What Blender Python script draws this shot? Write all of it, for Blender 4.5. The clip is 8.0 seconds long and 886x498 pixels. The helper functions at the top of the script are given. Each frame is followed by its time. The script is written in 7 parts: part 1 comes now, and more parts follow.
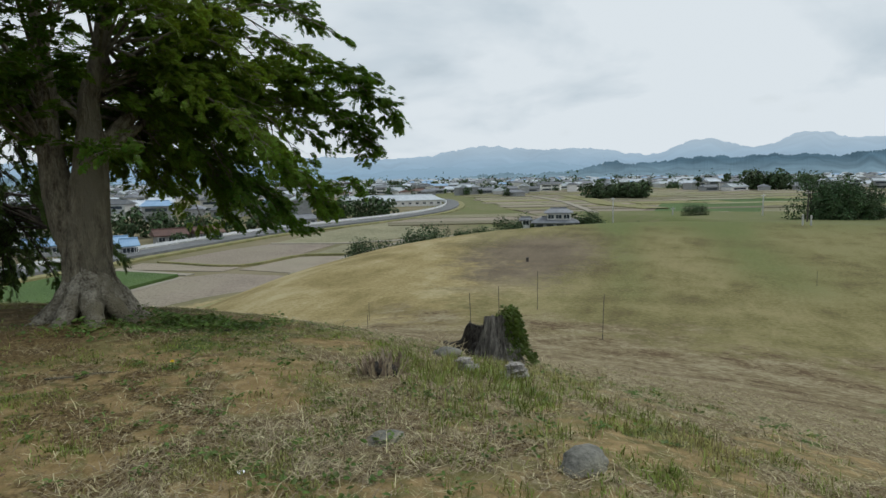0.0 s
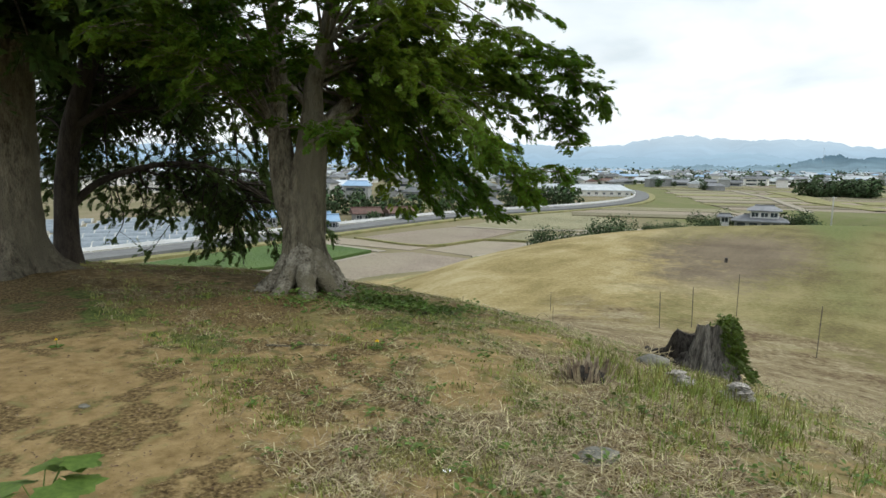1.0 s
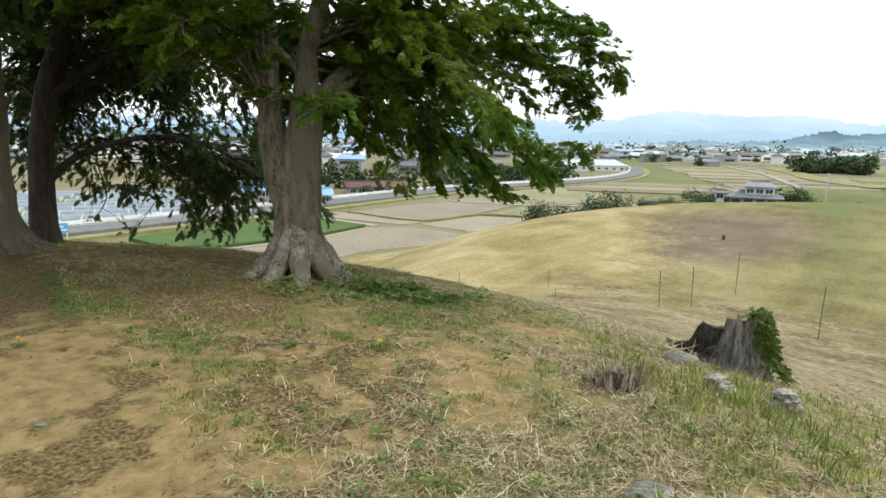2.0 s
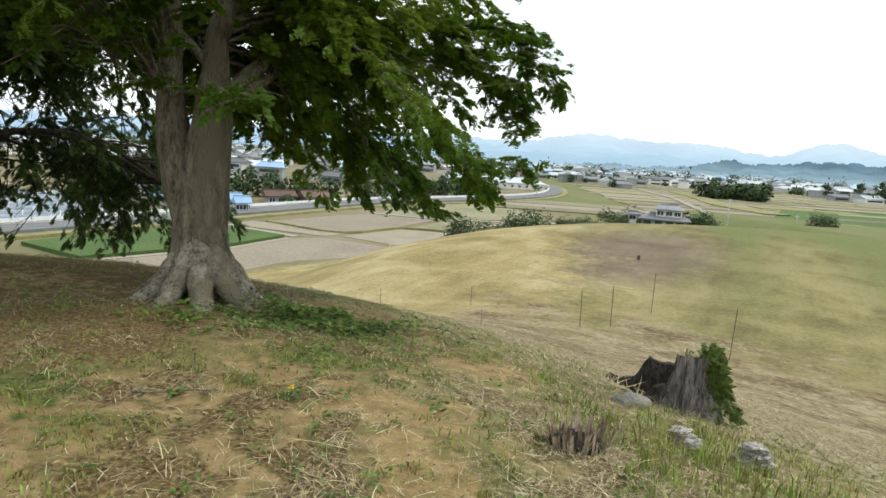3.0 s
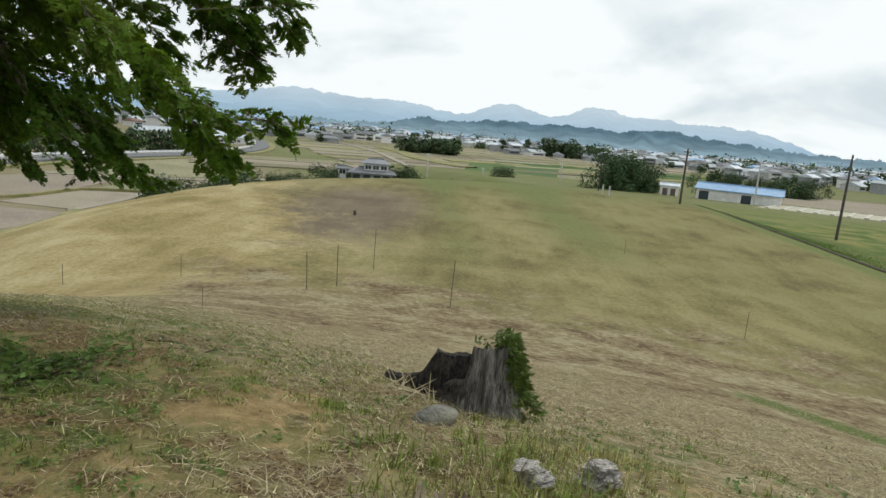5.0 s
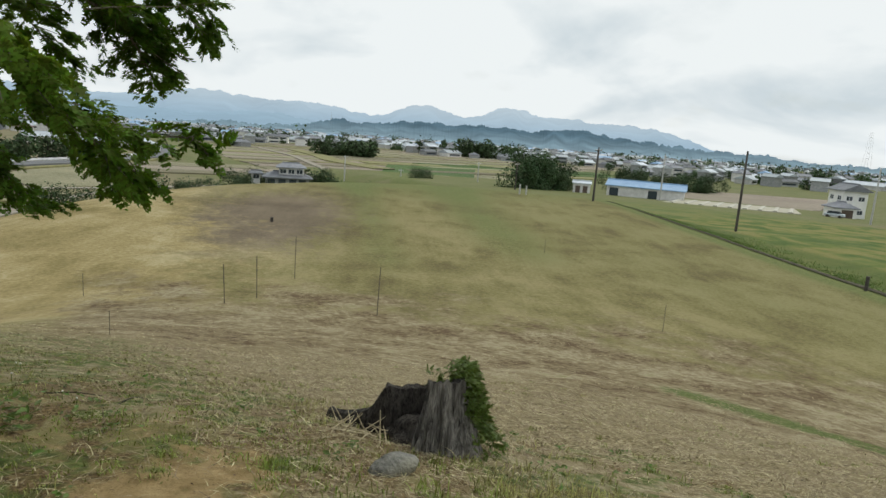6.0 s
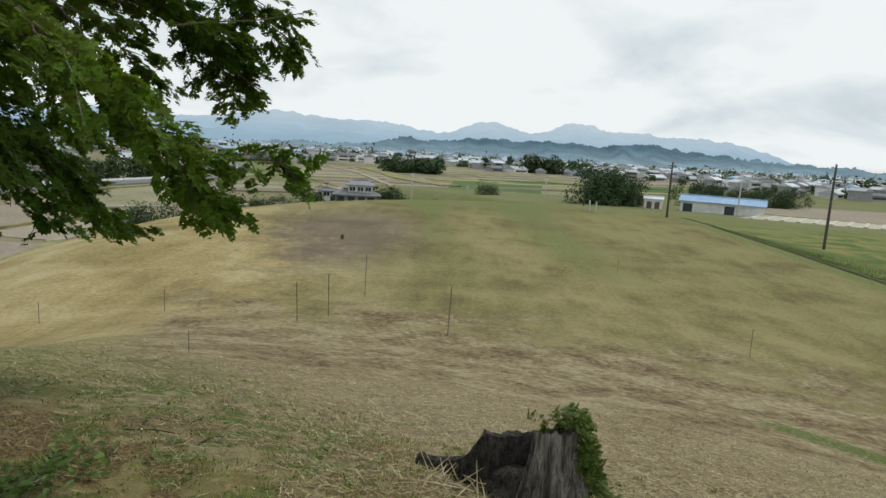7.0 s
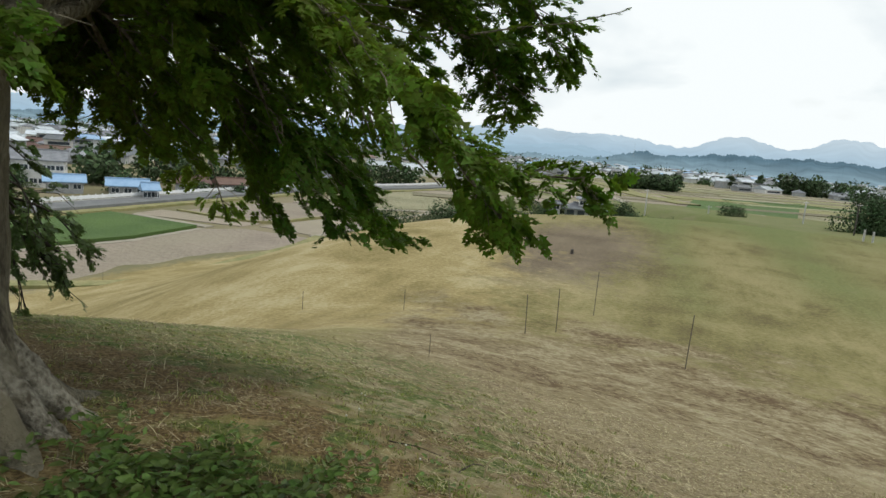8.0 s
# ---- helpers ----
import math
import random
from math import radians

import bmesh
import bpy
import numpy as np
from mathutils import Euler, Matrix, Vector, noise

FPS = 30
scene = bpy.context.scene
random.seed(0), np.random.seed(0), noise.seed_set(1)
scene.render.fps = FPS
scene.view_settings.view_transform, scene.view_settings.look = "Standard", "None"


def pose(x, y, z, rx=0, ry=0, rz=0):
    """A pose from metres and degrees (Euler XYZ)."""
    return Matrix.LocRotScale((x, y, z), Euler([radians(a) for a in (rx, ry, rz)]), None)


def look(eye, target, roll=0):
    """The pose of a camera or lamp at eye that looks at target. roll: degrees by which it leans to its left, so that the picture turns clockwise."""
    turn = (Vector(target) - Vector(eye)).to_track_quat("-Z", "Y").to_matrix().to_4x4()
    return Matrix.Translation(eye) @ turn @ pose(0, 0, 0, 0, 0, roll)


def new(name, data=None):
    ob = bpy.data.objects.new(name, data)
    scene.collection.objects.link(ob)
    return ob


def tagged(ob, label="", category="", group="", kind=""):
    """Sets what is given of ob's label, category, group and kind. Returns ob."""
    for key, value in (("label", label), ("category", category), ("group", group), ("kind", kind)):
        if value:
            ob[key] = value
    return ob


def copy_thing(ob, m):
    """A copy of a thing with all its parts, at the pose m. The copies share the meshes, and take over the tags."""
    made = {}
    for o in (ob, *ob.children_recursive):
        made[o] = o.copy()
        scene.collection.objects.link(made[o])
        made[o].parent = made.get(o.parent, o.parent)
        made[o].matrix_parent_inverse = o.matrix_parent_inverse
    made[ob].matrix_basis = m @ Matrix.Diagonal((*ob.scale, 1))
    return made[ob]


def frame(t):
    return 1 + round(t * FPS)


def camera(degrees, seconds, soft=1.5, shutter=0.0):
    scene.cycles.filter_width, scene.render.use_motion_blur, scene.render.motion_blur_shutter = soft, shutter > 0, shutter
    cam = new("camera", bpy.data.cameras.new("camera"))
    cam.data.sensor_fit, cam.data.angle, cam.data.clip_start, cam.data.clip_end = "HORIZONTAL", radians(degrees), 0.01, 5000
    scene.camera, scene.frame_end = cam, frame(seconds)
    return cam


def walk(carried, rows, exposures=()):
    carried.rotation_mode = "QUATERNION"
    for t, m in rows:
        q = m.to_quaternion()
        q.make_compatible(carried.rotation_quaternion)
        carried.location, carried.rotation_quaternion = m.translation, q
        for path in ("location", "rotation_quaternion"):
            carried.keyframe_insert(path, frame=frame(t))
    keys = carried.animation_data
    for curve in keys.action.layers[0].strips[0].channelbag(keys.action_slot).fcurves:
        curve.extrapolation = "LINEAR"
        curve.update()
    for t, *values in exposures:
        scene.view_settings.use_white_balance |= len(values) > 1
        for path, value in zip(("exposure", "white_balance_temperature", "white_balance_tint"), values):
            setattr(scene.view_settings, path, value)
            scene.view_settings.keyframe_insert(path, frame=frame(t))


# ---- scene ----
cam = camera(70.1, 8.0)
PATH = [
    (0, (-0.401, -0.15, 1.486), (-0.24, 1.83, 1.254), -1.0),
    (0.5, (-0.556, -0.043, 1.507), (-0.773, 1.931, 1.273), -1.8),
    (1, (-0.637, 0.138, 1.49), (-1.041, 2.078, 1.22), 0.7),
    (2.5, (-0.996, 1.017, 1.519), (-1.324, 2.955, 1.149), 2.6),
    (3, (-1.072, 1.386, 1.474), (-1.209, 3.359, 1.175), 3.7),
    (3.5, (-1.169, 1.757, 1.453), (-1.122, 3.732, 1.142), 4.0),
    (4, (-1.282, 2.106, 1.439), (-0.928, 4.044, 1.096), 2.9),
    (4.5, (-1.33, 2.435, 1.413), (-0.784, 4.319, 1.022), 3.9),
    (5, (-1.332, 2.731, 1.455), (-0.585, 4.549, 1.083), 4.9),
    (6.5, (-1.351, 3.44, 1.527), (-0.352, 5.137, 1.177), 3.8),
    (7, (-1.349, 3.707, 1.523), (-0.559, 5.518, 1.212), 3.4),
    (7.5, (-1.39, 3.947, 1.511), (-0.905, 5.854, 1.156), 5.1),
    (8, (-1.601, 4.196, 1.513), (-1.493, 6.168, 1.193), 4.6),
]
EXPOSURES = [(0.0, -0.77, 6150, 4), (0.5, -0.5, 6250, 4), (1.0, -0.24, 6400, 4), (1.6, 0.1, 6500, 4), (2.5, 0.25, 6500, 4), (3.0, 0.09, 6500, 4), (3.5, -0.01, 6500, 4), (4.0, -0.22, 6500, 4), (4.5, -0.31, 6500, 4), (5.0, -0.41, 6500, 4), (6.5, -0.56, 6500, 4), (7.0, -0.53, 6500, 4), (7.5, -0.51, 6500, 4), (8.0, -0.4, 6500, 4)]
walk(cam, [(t, look(eye, target, roll)) for t, eye, target, roll in PATH], EXPOSURES)

# ---- world and sun ----
SUN_EL, SUN_AZ = 52.0, 74.0          # degrees; azimuth clockwise from +y


def world_nodes():
    w = bpy.data.worlds.new("overcast_sky")
    scene.world = w
    w.use_nodes = True
    nt = w.node_tree
    nt.nodes.clear()
    N, L = nt.nodes.new, nt.links.new
    out, bg = N("ShaderNodeOutputWorld"), N("ShaderNodeBackground")
    sky = N("ShaderNodeTexSky")
    sky.sky_type, sky.sun_disc = "NISHITA", False
    sky.sun_elevation, sky.sun_rotation = radians(SUN_EL), radians(SUN_AZ)
    sky.dust_density, sky.air_density = 2.0, 1.2
    tint = N("ShaderNodeVectorMath")
    tint.operation = "SCALE"
    tint.inputs["Scale"].default_value = 0.10
    L(sky.outputs[0], tint.inputs[0])
    tc = N("ShaderNodeTexCoord")
    sep = N("ShaderNodeSeparateXYZ")
    L(tc.outputs["Generated"], sep.inputs[0])
    # the cloud deck is a plane overhead, so that cloud banks flatten to the horizon
    up = N("ShaderNodeMath"); up.operation = "MAXIMUM"; up.inputs[1].default_value = 0.0
    L(sep.outputs["Z"], up.inputs[0])
    lift = N("ShaderNodeMath"); lift.operation = "ADD"; lift.inputs[1].default_value = 0.30
    L(up.outputs[0], lift.inputs[0])
    flat = N("ShaderNodeVectorMath"); flat.operation = "DIVIDE"
    comb = N("ShaderNodeCombineXYZ")
    for k in range(3):
        L(lift.outputs[0], comb.inputs[k])
    L(tc.outputs["Generated"], flat.inputs[0])
    L(comb.outputs[0], flat.inputs[1])
    n1 = N("ShaderNodeTexNoise"); n1.inputs["Scale"].default_value = 1.25; n1.inputs["Detail"].default_value = 7
    n1.inputs["Roughness"].default_value = 0.52; n1.inputs["Distortion"].default_value = 0.3
    n2 = N("ShaderNodeTexNoise"); n2.inputs["Scale"].default_value = 1.9; n2.inputs["Detail"].default_value = 5
    L(flat.outputs[0], n1.inputs["Vector"]); L(flat.outputs[0], n2.inputs["Vector"])
    shade = N("ShaderNodeValToRGB")
    e = shade.color_ramp.elements
    e[0].position, e[0].color = 0.33, (0.92, 1.0, 1.09, 1)
    e[1].position, e[1].color = 0.50, (1.28, 1.30, 1.35, 1)
    L(n1.outputs["Fac"], shade.inputs["Fac"])
    cover = N("ShaderNodeMapRange")
    cover.inputs["From Min"].default_value, cover.inputs["From Max"].default_value = 0.28, 0.40
    cover.inputs["To Min"].default_value, cover.inputs["To Max"].default_value = 0.80, 1.0
    L(n2.outputs["Fac"], cover.inputs["Value"])
    mix = N("ShaderNodeMix"); mix.data_type = "RGBA"
    L(cover.outputs[0], mix.inputs["Factor"])
    L(tint.outputs[0], mix.inputs["A"]); L(shade.outputs["Color"], mix.inputs["B"])
    L(mix.outputs["Result"], bg.inputs["Color"])
    bg.inputs["Strength"].default_value = 1.0
    L(bg.outputs[0], out.inputs["Surface"])


world_nodes()
sun = new("sun", bpy.data.lights.new("sun", "SUN"))
sun.data.energy, sun.data.angle, sun.data.color = 2.0, radians(12), (1.0, 0.95, 0.86)
_a, _e = radians(SUN_AZ), radians(SUN_EL)
sun.matrix_world = look((60 * math.sin(_a), 60 * math.cos(_a), 60), (60 * math.sin(_a) - math.sin(_a) * math.cos(_e), 60 * math.cos(_a) - math.cos(_a) * math.cos(_e), 60 - math.sin(_e)))

# ---- materials ----


def surface(name, a, b, scale=8.0, rough=0.85, bump=0.3, fine=6.0, c=None, island=0.0, per_object=0.0, metal=0.0, coords="Object", through_light=0.0, detail=6.0, stretch=None):
    """Two colours mixed by noise at two scales, with bump; c: a third colour in large stains; island/per_object: change of value piece by piece."""
    m = bpy.data.materials.new(name)
    m.use_nodes = True
    nt = m.node_tree
    N, L = nt.nodes.new, nt.links.new
    bsdf = nt.nodes["Principled BSDF"]
    out = nt.nodes["Material Output"]
    tc = N("ShaderNodeTexCoord")
    vec = tc.outputs[coords]
    if stretch:
        mp = N("ShaderNodeMapping"); mp.inputs["Scale"].default_value = stretch
        L(vec, mp.inputs["Vector"]); vec = mp.outputs[0]
    n1, n2 = N("ShaderNodeTexNoise"), N("ShaderNodeTexNoise")
    n1.inputs["Scale"].default_value, n1.inputs["Detail"].default_value = scale, detail
    n2.inputs["Scale"].default_value, n2.inputs["Detail"].default_value = scale * fine, 4
    L(vec, n1.inputs["Vector"]); L(vec, n2.inputs["Vector"])
    add = N("ShaderNodeMix"); add.data_type = "FLOAT"; add.inputs["Factor"].default_value = 0.4
    L(n1.outputs["Fac"], add.inputs["A"]); L(n2.outputs["Fac"], add.inputs["B"])
    ramp = N("ShaderNodeValToRGB")
    e = ramp.color_ramp.elements
    e[0].position, e[0].color = 0.36, (*a, 1)
    e[1].position, e[1].color = 0.64, (*b, 1)
    L(add.outputs["Result"], ramp.inputs["Fac"])
    col = ramp.outputs["Color"]
    if c:
        n3 = N("ShaderNodeTexNoise"); n3.inputs["Scale"].default_value, n3.inputs["Detail"].default_value = scale * 0.23, 3
        L(vec, n3.inputs["Vector"])
        r3 = N("ShaderNodeMapRange"); r3.inputs["From Min"].default_value, r3.inputs["From Max"].default_value = 0.48, 0.66
        L(n3.outputs["Fac"], r3.inputs["Value"])
        mc = N("ShaderNodeMix"); mc.data_type = "RGBA"; mc.inputs["B"].default_value = (*c, 1)
        L(r3.outputs[0], mc.inputs["Factor"]); L(col, mc.inputs["A"]); col = mc.outputs["Result"]
    for amount, node, sock in ((island, "ShaderNodeNewGeometry", "Random Per Island"), (per_object, "ShaderNodeObjectInfo", "Random")):
        if amount:
            g = N(node)
            hv = N("ShaderNodeHueSaturation")
            r = N("ShaderNodeMapRange"); r.inputs["To Min"].default_value, r.inputs["To Max"].default_value = 1 - amount, 1 + amount
            L(g.outputs[sock], r.inputs["Value"]); L(r.outputs[0], hv.inputs["Value"])
            r2 = N("ShaderNodeMapRange"); r2.inputs["To Min"].default_value, r2.inputs["To Max"].default_value = 0.5 - 0.06 * amount, 0.5 + 0.05 * amount
            L(g.outputs[sock], r2.inputs["Value"]); L(r2.outputs[0], hv.inputs["Hue"])
            L(col, hv.inputs["Color"]); col = hv.outputs["Color"]
    L(col, bsdf.inputs["Base Color"])
    bsdf.inputs["Roughness"].default_value, bsdf.inputs["Metallic"].default_value = rough, metal
    bsdf.inputs["Specular IOR Level"].default_value = 0.3
    if bump:
        bp = N("ShaderNodeBump"); bp.inputs["Strength"].default_value = bump; bp.inputs["Distance"].default_value = 0.5 / scale
        L(add.outputs["Result"], bp.inputs["Height"]); L(bp.outputs[0], bsdf.inputs["Normal"])
    if through_light:
        tr = N("ShaderNodeBsdfTranslucent"); L(col, tr.inputs["Color"])
        ms = N("ShaderNodeMixShader"); ms.inputs[0].default_value = through_light
        L(bsdf.outputs[0], ms.inputs[1]); L(tr.outputs[0], ms.inputs[2]); L(ms.outputs[0], out.inputs["Surface"])
    return m


def haze_painted_material(name, low, high, z0, z1, glow, mottle=(0.004, 0.93, 1.06)):
    """Far wooded ridges, a plain backdrop: air haze is painted into their colour, and they give off part of their
    light.
    """
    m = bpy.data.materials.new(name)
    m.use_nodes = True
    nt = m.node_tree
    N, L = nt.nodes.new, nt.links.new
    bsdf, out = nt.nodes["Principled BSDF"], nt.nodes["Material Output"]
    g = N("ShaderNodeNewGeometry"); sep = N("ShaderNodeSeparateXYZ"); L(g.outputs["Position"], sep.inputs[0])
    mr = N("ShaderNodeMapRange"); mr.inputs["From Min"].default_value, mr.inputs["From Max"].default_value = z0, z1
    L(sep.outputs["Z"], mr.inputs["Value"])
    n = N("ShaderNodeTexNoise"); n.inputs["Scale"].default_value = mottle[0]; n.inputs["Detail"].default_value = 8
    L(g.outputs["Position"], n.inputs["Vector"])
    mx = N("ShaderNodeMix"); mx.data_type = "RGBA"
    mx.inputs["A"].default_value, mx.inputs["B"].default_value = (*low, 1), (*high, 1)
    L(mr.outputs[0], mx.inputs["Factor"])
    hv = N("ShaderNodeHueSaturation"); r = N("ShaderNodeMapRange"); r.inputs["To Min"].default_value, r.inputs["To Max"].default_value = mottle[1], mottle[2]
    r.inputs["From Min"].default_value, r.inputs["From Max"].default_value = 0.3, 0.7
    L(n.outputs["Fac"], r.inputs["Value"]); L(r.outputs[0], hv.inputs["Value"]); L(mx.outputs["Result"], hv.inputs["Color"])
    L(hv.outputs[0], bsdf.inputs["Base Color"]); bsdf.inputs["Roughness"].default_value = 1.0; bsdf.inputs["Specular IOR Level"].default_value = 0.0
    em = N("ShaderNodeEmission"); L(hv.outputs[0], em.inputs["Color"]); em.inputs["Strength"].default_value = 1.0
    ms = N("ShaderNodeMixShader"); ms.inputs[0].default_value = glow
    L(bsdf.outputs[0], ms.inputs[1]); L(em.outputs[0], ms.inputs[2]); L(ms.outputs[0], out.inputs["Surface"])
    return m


def ground_material():
    """Bare clay, dry cut grass, green turf, mown field, valley soil and right-hand meadow, laid by the sheet's own masks."""
    m = bpy.data.materials.new("ground")
    m.use_nodes = True
    nt = m.node_tree
    N, L = nt.nodes.new, nt.links.new
    bsdf = nt.nodes["Principled BSDF"]
    g = N("ShaderNodeNewGeometry")
    pos = g.outputs["Position"]

    def noise_(scale, det=5, dist=0.0, stretch=None, turn=0.0):
        v = pos
        if stretch:
            rt = N("ShaderNodeMapping"); rt.inputs["Rotation"].default_value = (0, 0, radians(turn))
            mp = N("ShaderNodeMapping"); mp.inputs["Scale"].default_value = stretch
            L(pos, rt.inputs["Vector"]); L(rt.outputs[0], mp.inputs["Vector"]); v = mp.outputs[0]
        n = N("ShaderNodeTexNoise"); n.inputs["Scale"].default_value, n.inputs["Detail"].default_value, n.inputs["Distortion"].default_value = scale, det, dist
        n.inputs["Roughness"].default_value = 0.6
        L(v, n.inputs["Vector"])
        return n.outputs["Fac"]

    def ramp(fac, stops):
        r = N("ShaderNodeValToRGB")
        e = r.color_ramp.elements
        while len(e) < len(stops):
            e.new(0.5)
        for k, (p, c) in zip(e, stops):
            k.position, k.color = p, (*c, 1)
        L(fac, r.inputs["Fac"])
        return r.outputs["Color"]

    def blend(fac, a, b):
        x = N("ShaderNodeMix"); x.data_type = "RGBA"
        L(fac, x.inputs["Factor"]); L(a, x.inputs["A"]); L(b, x.inputs["B"])
        return x.outputs["Result"]

    def rough_mask(name, n, width=0.35):
        """the sheet's mask, its border broken up by noise"""
        a = N("ShaderNodeAttribute"); a.attribute_name = name
        s = N("ShaderNodeMath"); s.operation = "MULTIPLY_ADD"; s.inputs[1].default_value = 1.0
        k = N("ShaderNodeMath"); k.operation = "SUBTRACT"; k.inputs[1].default_value = 0.5
        L(n, k.inputs[0])
        kk = N("ShaderNodeMath"); kk.operation = "MULTIPLY"; kk.inputs[1].default_value = 1.6
        L(k.outputs[0], kk.inputs[0])
        L(a.outputs["Fac"], s.inputs[0]); L(kk.outputs[0], s.inputs[2])
        r = N("ShaderNodeMapRange"); r.inputs["From Min"].default_value, r.inputs["From Max"].default_value = 0.5 - width, 0.5 + width
        r.interpolation_type = "SMOOTHSTEP"
        L(s.outputs[0], r.inputs["Value"])
        return r.outputs[0]

    fine, mid, big = noise_(38, 6), noise_(7, 9, 0.0), noise_(0.8, 5, 0.4)
    clay = ramp(mid, [(0.30, (0.135, 0.092, 0.040)), (0.42, (0.215, 0.152, 0.069)), (0.54, (0.272, 0.197, 0.094)), (0.68, (0.345, 0.258, 0.130))])
    litter = ramp(fine, [(0.350, (0.045, 0.029, 0.012)), (0.500, (0.135, 0.095, 0.042)), (0.680, (0.250, 0.190, 0.095))])
    straw = ramp(noise_(26, 7, 0.8), [(0.340, (0.045, 0.034, 0.016)), (0.490, (0.175, 0.138, 0.068)), (0.660, (0.400, 0.350, 0.225))])
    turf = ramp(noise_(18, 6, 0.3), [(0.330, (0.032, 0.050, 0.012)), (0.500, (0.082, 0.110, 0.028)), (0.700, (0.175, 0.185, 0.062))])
    streak = noise_(1.5, 12, 0.3)
    clumps = N("ShaderNodeMix"); clumps.data_type = "FLOAT"; clumps.inputs["Factor"].default_value = 0.5
    L(noise_(4.6, 9, 0.3), clumps.inputs["A"]); L(noise_(0.55, 6, 0.5), clumps.inputs["B"])
    slope = ramp(clumps.outputs["Result"], [(0.40, (0.088, 0.058, 0.030)), (0.46, (0.150, 0.114, 0.061)), (0.52, (0.205, 0.168, 0.095)), (0.58, (0.300, 0.260, 0.168)), (0.66, (0.18, 0.172, 0.072))])
    swath = noise_(0.65, 7, 0.2, (1.0, 0.22, 1.0), 26)
    grain = noise_(5.0, 8, 0.2)
    both = N("ShaderNodeMix"); both.data_type = "FLOAT"; both.inputs["Factor"].default_value = 0.58
    L(swath, both.inputs["A"]); L(grain, both.inputs["B"])
    patchy = N("ShaderNodeMix"); patchy.data_type = "FLOAT"; patchy.inputs["Factor"].default_value = 0.45
    L(both.outputs["Result"], patchy.inputs["A"]); L(noise_(0.16, 6, 0.3), patchy.inputs["B"])
    swath = patchy.outputs["Result"]
    field = ramp(swath, [(0.410, (0.112, 0.094, 0.039)), (0.490, (0.172, 0.153, 0.061)), (0.570, (0.245, 0.212, 0.102))])
    gold = ramp(swath, [(0.400, (0.175, 0.142, 0.055)), (0.500, (0.282, 0.226, 0.103)), (0.590, (0.375, 0.322, 0.182))])
    fgreen = ramp(grain, [(0.320, (0.083, 0.105, 0.033)), (0.660, (0.165, 0.182, 0.065))])
    brown = ramp(swath, [(0.380, (0.095, 0.074, 0.049)), (0.620, (0.190, 0.152, 0.104))])
    meadow = ramp(noise_(0.22, 10, 0.5), [(0.400, (0.052, 0.096, 0.018)), (0.480, (0.112, 0.140, 0.032)), (0.580, (0.195, 0.176, 0.060))])
    soil = ramp(noise_(0.05, 8), [(0.350, (0.145, 0.138, 0.072)), (0.550, (0.195, 0.172, 0.102)), (0.700, (0.240, 0.202, 0.138))])
    col = soil
    col = blend(rough_mask("meadow", big), col, meadow)
    col = blend(rough_mask("field", big), col, field)
    col = blend(rough_mask("fgreen", swath), col, fgreen)
    col = blend(rough_mask("brown", streak), col, brown)
    col = blend(rough_mask("gold", streak), col, gold)
    col = blend(rough_mask("slope", streak), col, slope)
    col = blend(rough_mask("straw", mid, 0.22), col, straw)
    col = blend(rough_mask("litter", mid, 0.16), col, litter)
    col = blend(rough_mask("clay", mid, 0.16), col, clay)
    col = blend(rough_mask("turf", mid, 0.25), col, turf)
    L(col, bsdf.inputs["Base Color"])
    bsdf.inputs["Roughness"].default_value = 0.95
    bsdf.inputs["Specular IOR Level"].default_value = 0.15
    bp = N("ShaderNodeBump"); bp.inputs["Strength"].default_value = 0.6; bp.inputs["Distance"].default_value = 0.02
    L(fine, bp.inputs["Height"])
    bp2 = N("ShaderNodeBump"); bp2.inputs["Strength"].default_value = 0.6; bp2.inputs["Distance"].default_value = 0.05
    L(noise_(9, 7), bp2.inputs["Height"]); L(bp.outputs[0], bp2.inputs["Normal"])
    L(bp2.outputs[0], bsdf.inputs["Normal"])
    return m


GROUND = ground_material()
BARK = surface("bark", (0.058, 0.049, 0.034), (0.265, 0.238, 0.172), 5, 0.9, 1.0, 5, c=(0.15, 0.135, 0.095), stretch=(2.4, 2.4, 0.8))
ROOT = surface("pale_root_bark", (0.085, 0.072, 0.050), (0.36, 0.335, 0.27), 9, 0.9, 1.0, 4, c=(0.17, 0.15, 0.10))
# near-black, as the rear trunk's shade is put into its colour
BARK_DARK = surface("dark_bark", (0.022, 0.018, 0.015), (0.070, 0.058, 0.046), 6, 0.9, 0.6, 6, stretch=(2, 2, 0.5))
LEAF = surface("green_leaf", (0.050, 0.110, 0.008), (0.118, 0.205, 0.016), 1.1, 0.65, 0.0, 9, c=(0.172, 0.245, 0.022), island=0.4, through_light=0.5)
# the green leaf again, with the rear crowns' shade put into its colour
LEAF_DARK = surface("shade_darkened_leaf", (0.042, 0.078, 0.018), (0.09, 0.14, 0.028), 1.3, 0.55, 0.0, 9, island=0.35, through_light=0.32)
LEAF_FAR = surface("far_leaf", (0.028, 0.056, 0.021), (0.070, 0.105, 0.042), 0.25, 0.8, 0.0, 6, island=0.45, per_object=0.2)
WEED = surface("weed_leaf", (0.070, 0.122, 0.026), (0.150, 0.222, 0.050), 9, 0.5, 0.0, 5, island=0.35, through_light=0.3)
STRAW = surface("dry_grass", (0.20, 0.155, 0.080), (0.50, 0.435, 0.29), 14, 0.8, 0.0, 5, island=0.6)
GRASS = surface("green_grass", (0.12, 0.165, 0.030), (0.29, 0.325, 0.075), 4, 0.6, 0.0, 6, c=(0.36, 0.32, 0.13), island=0.6, through_light=0.3)
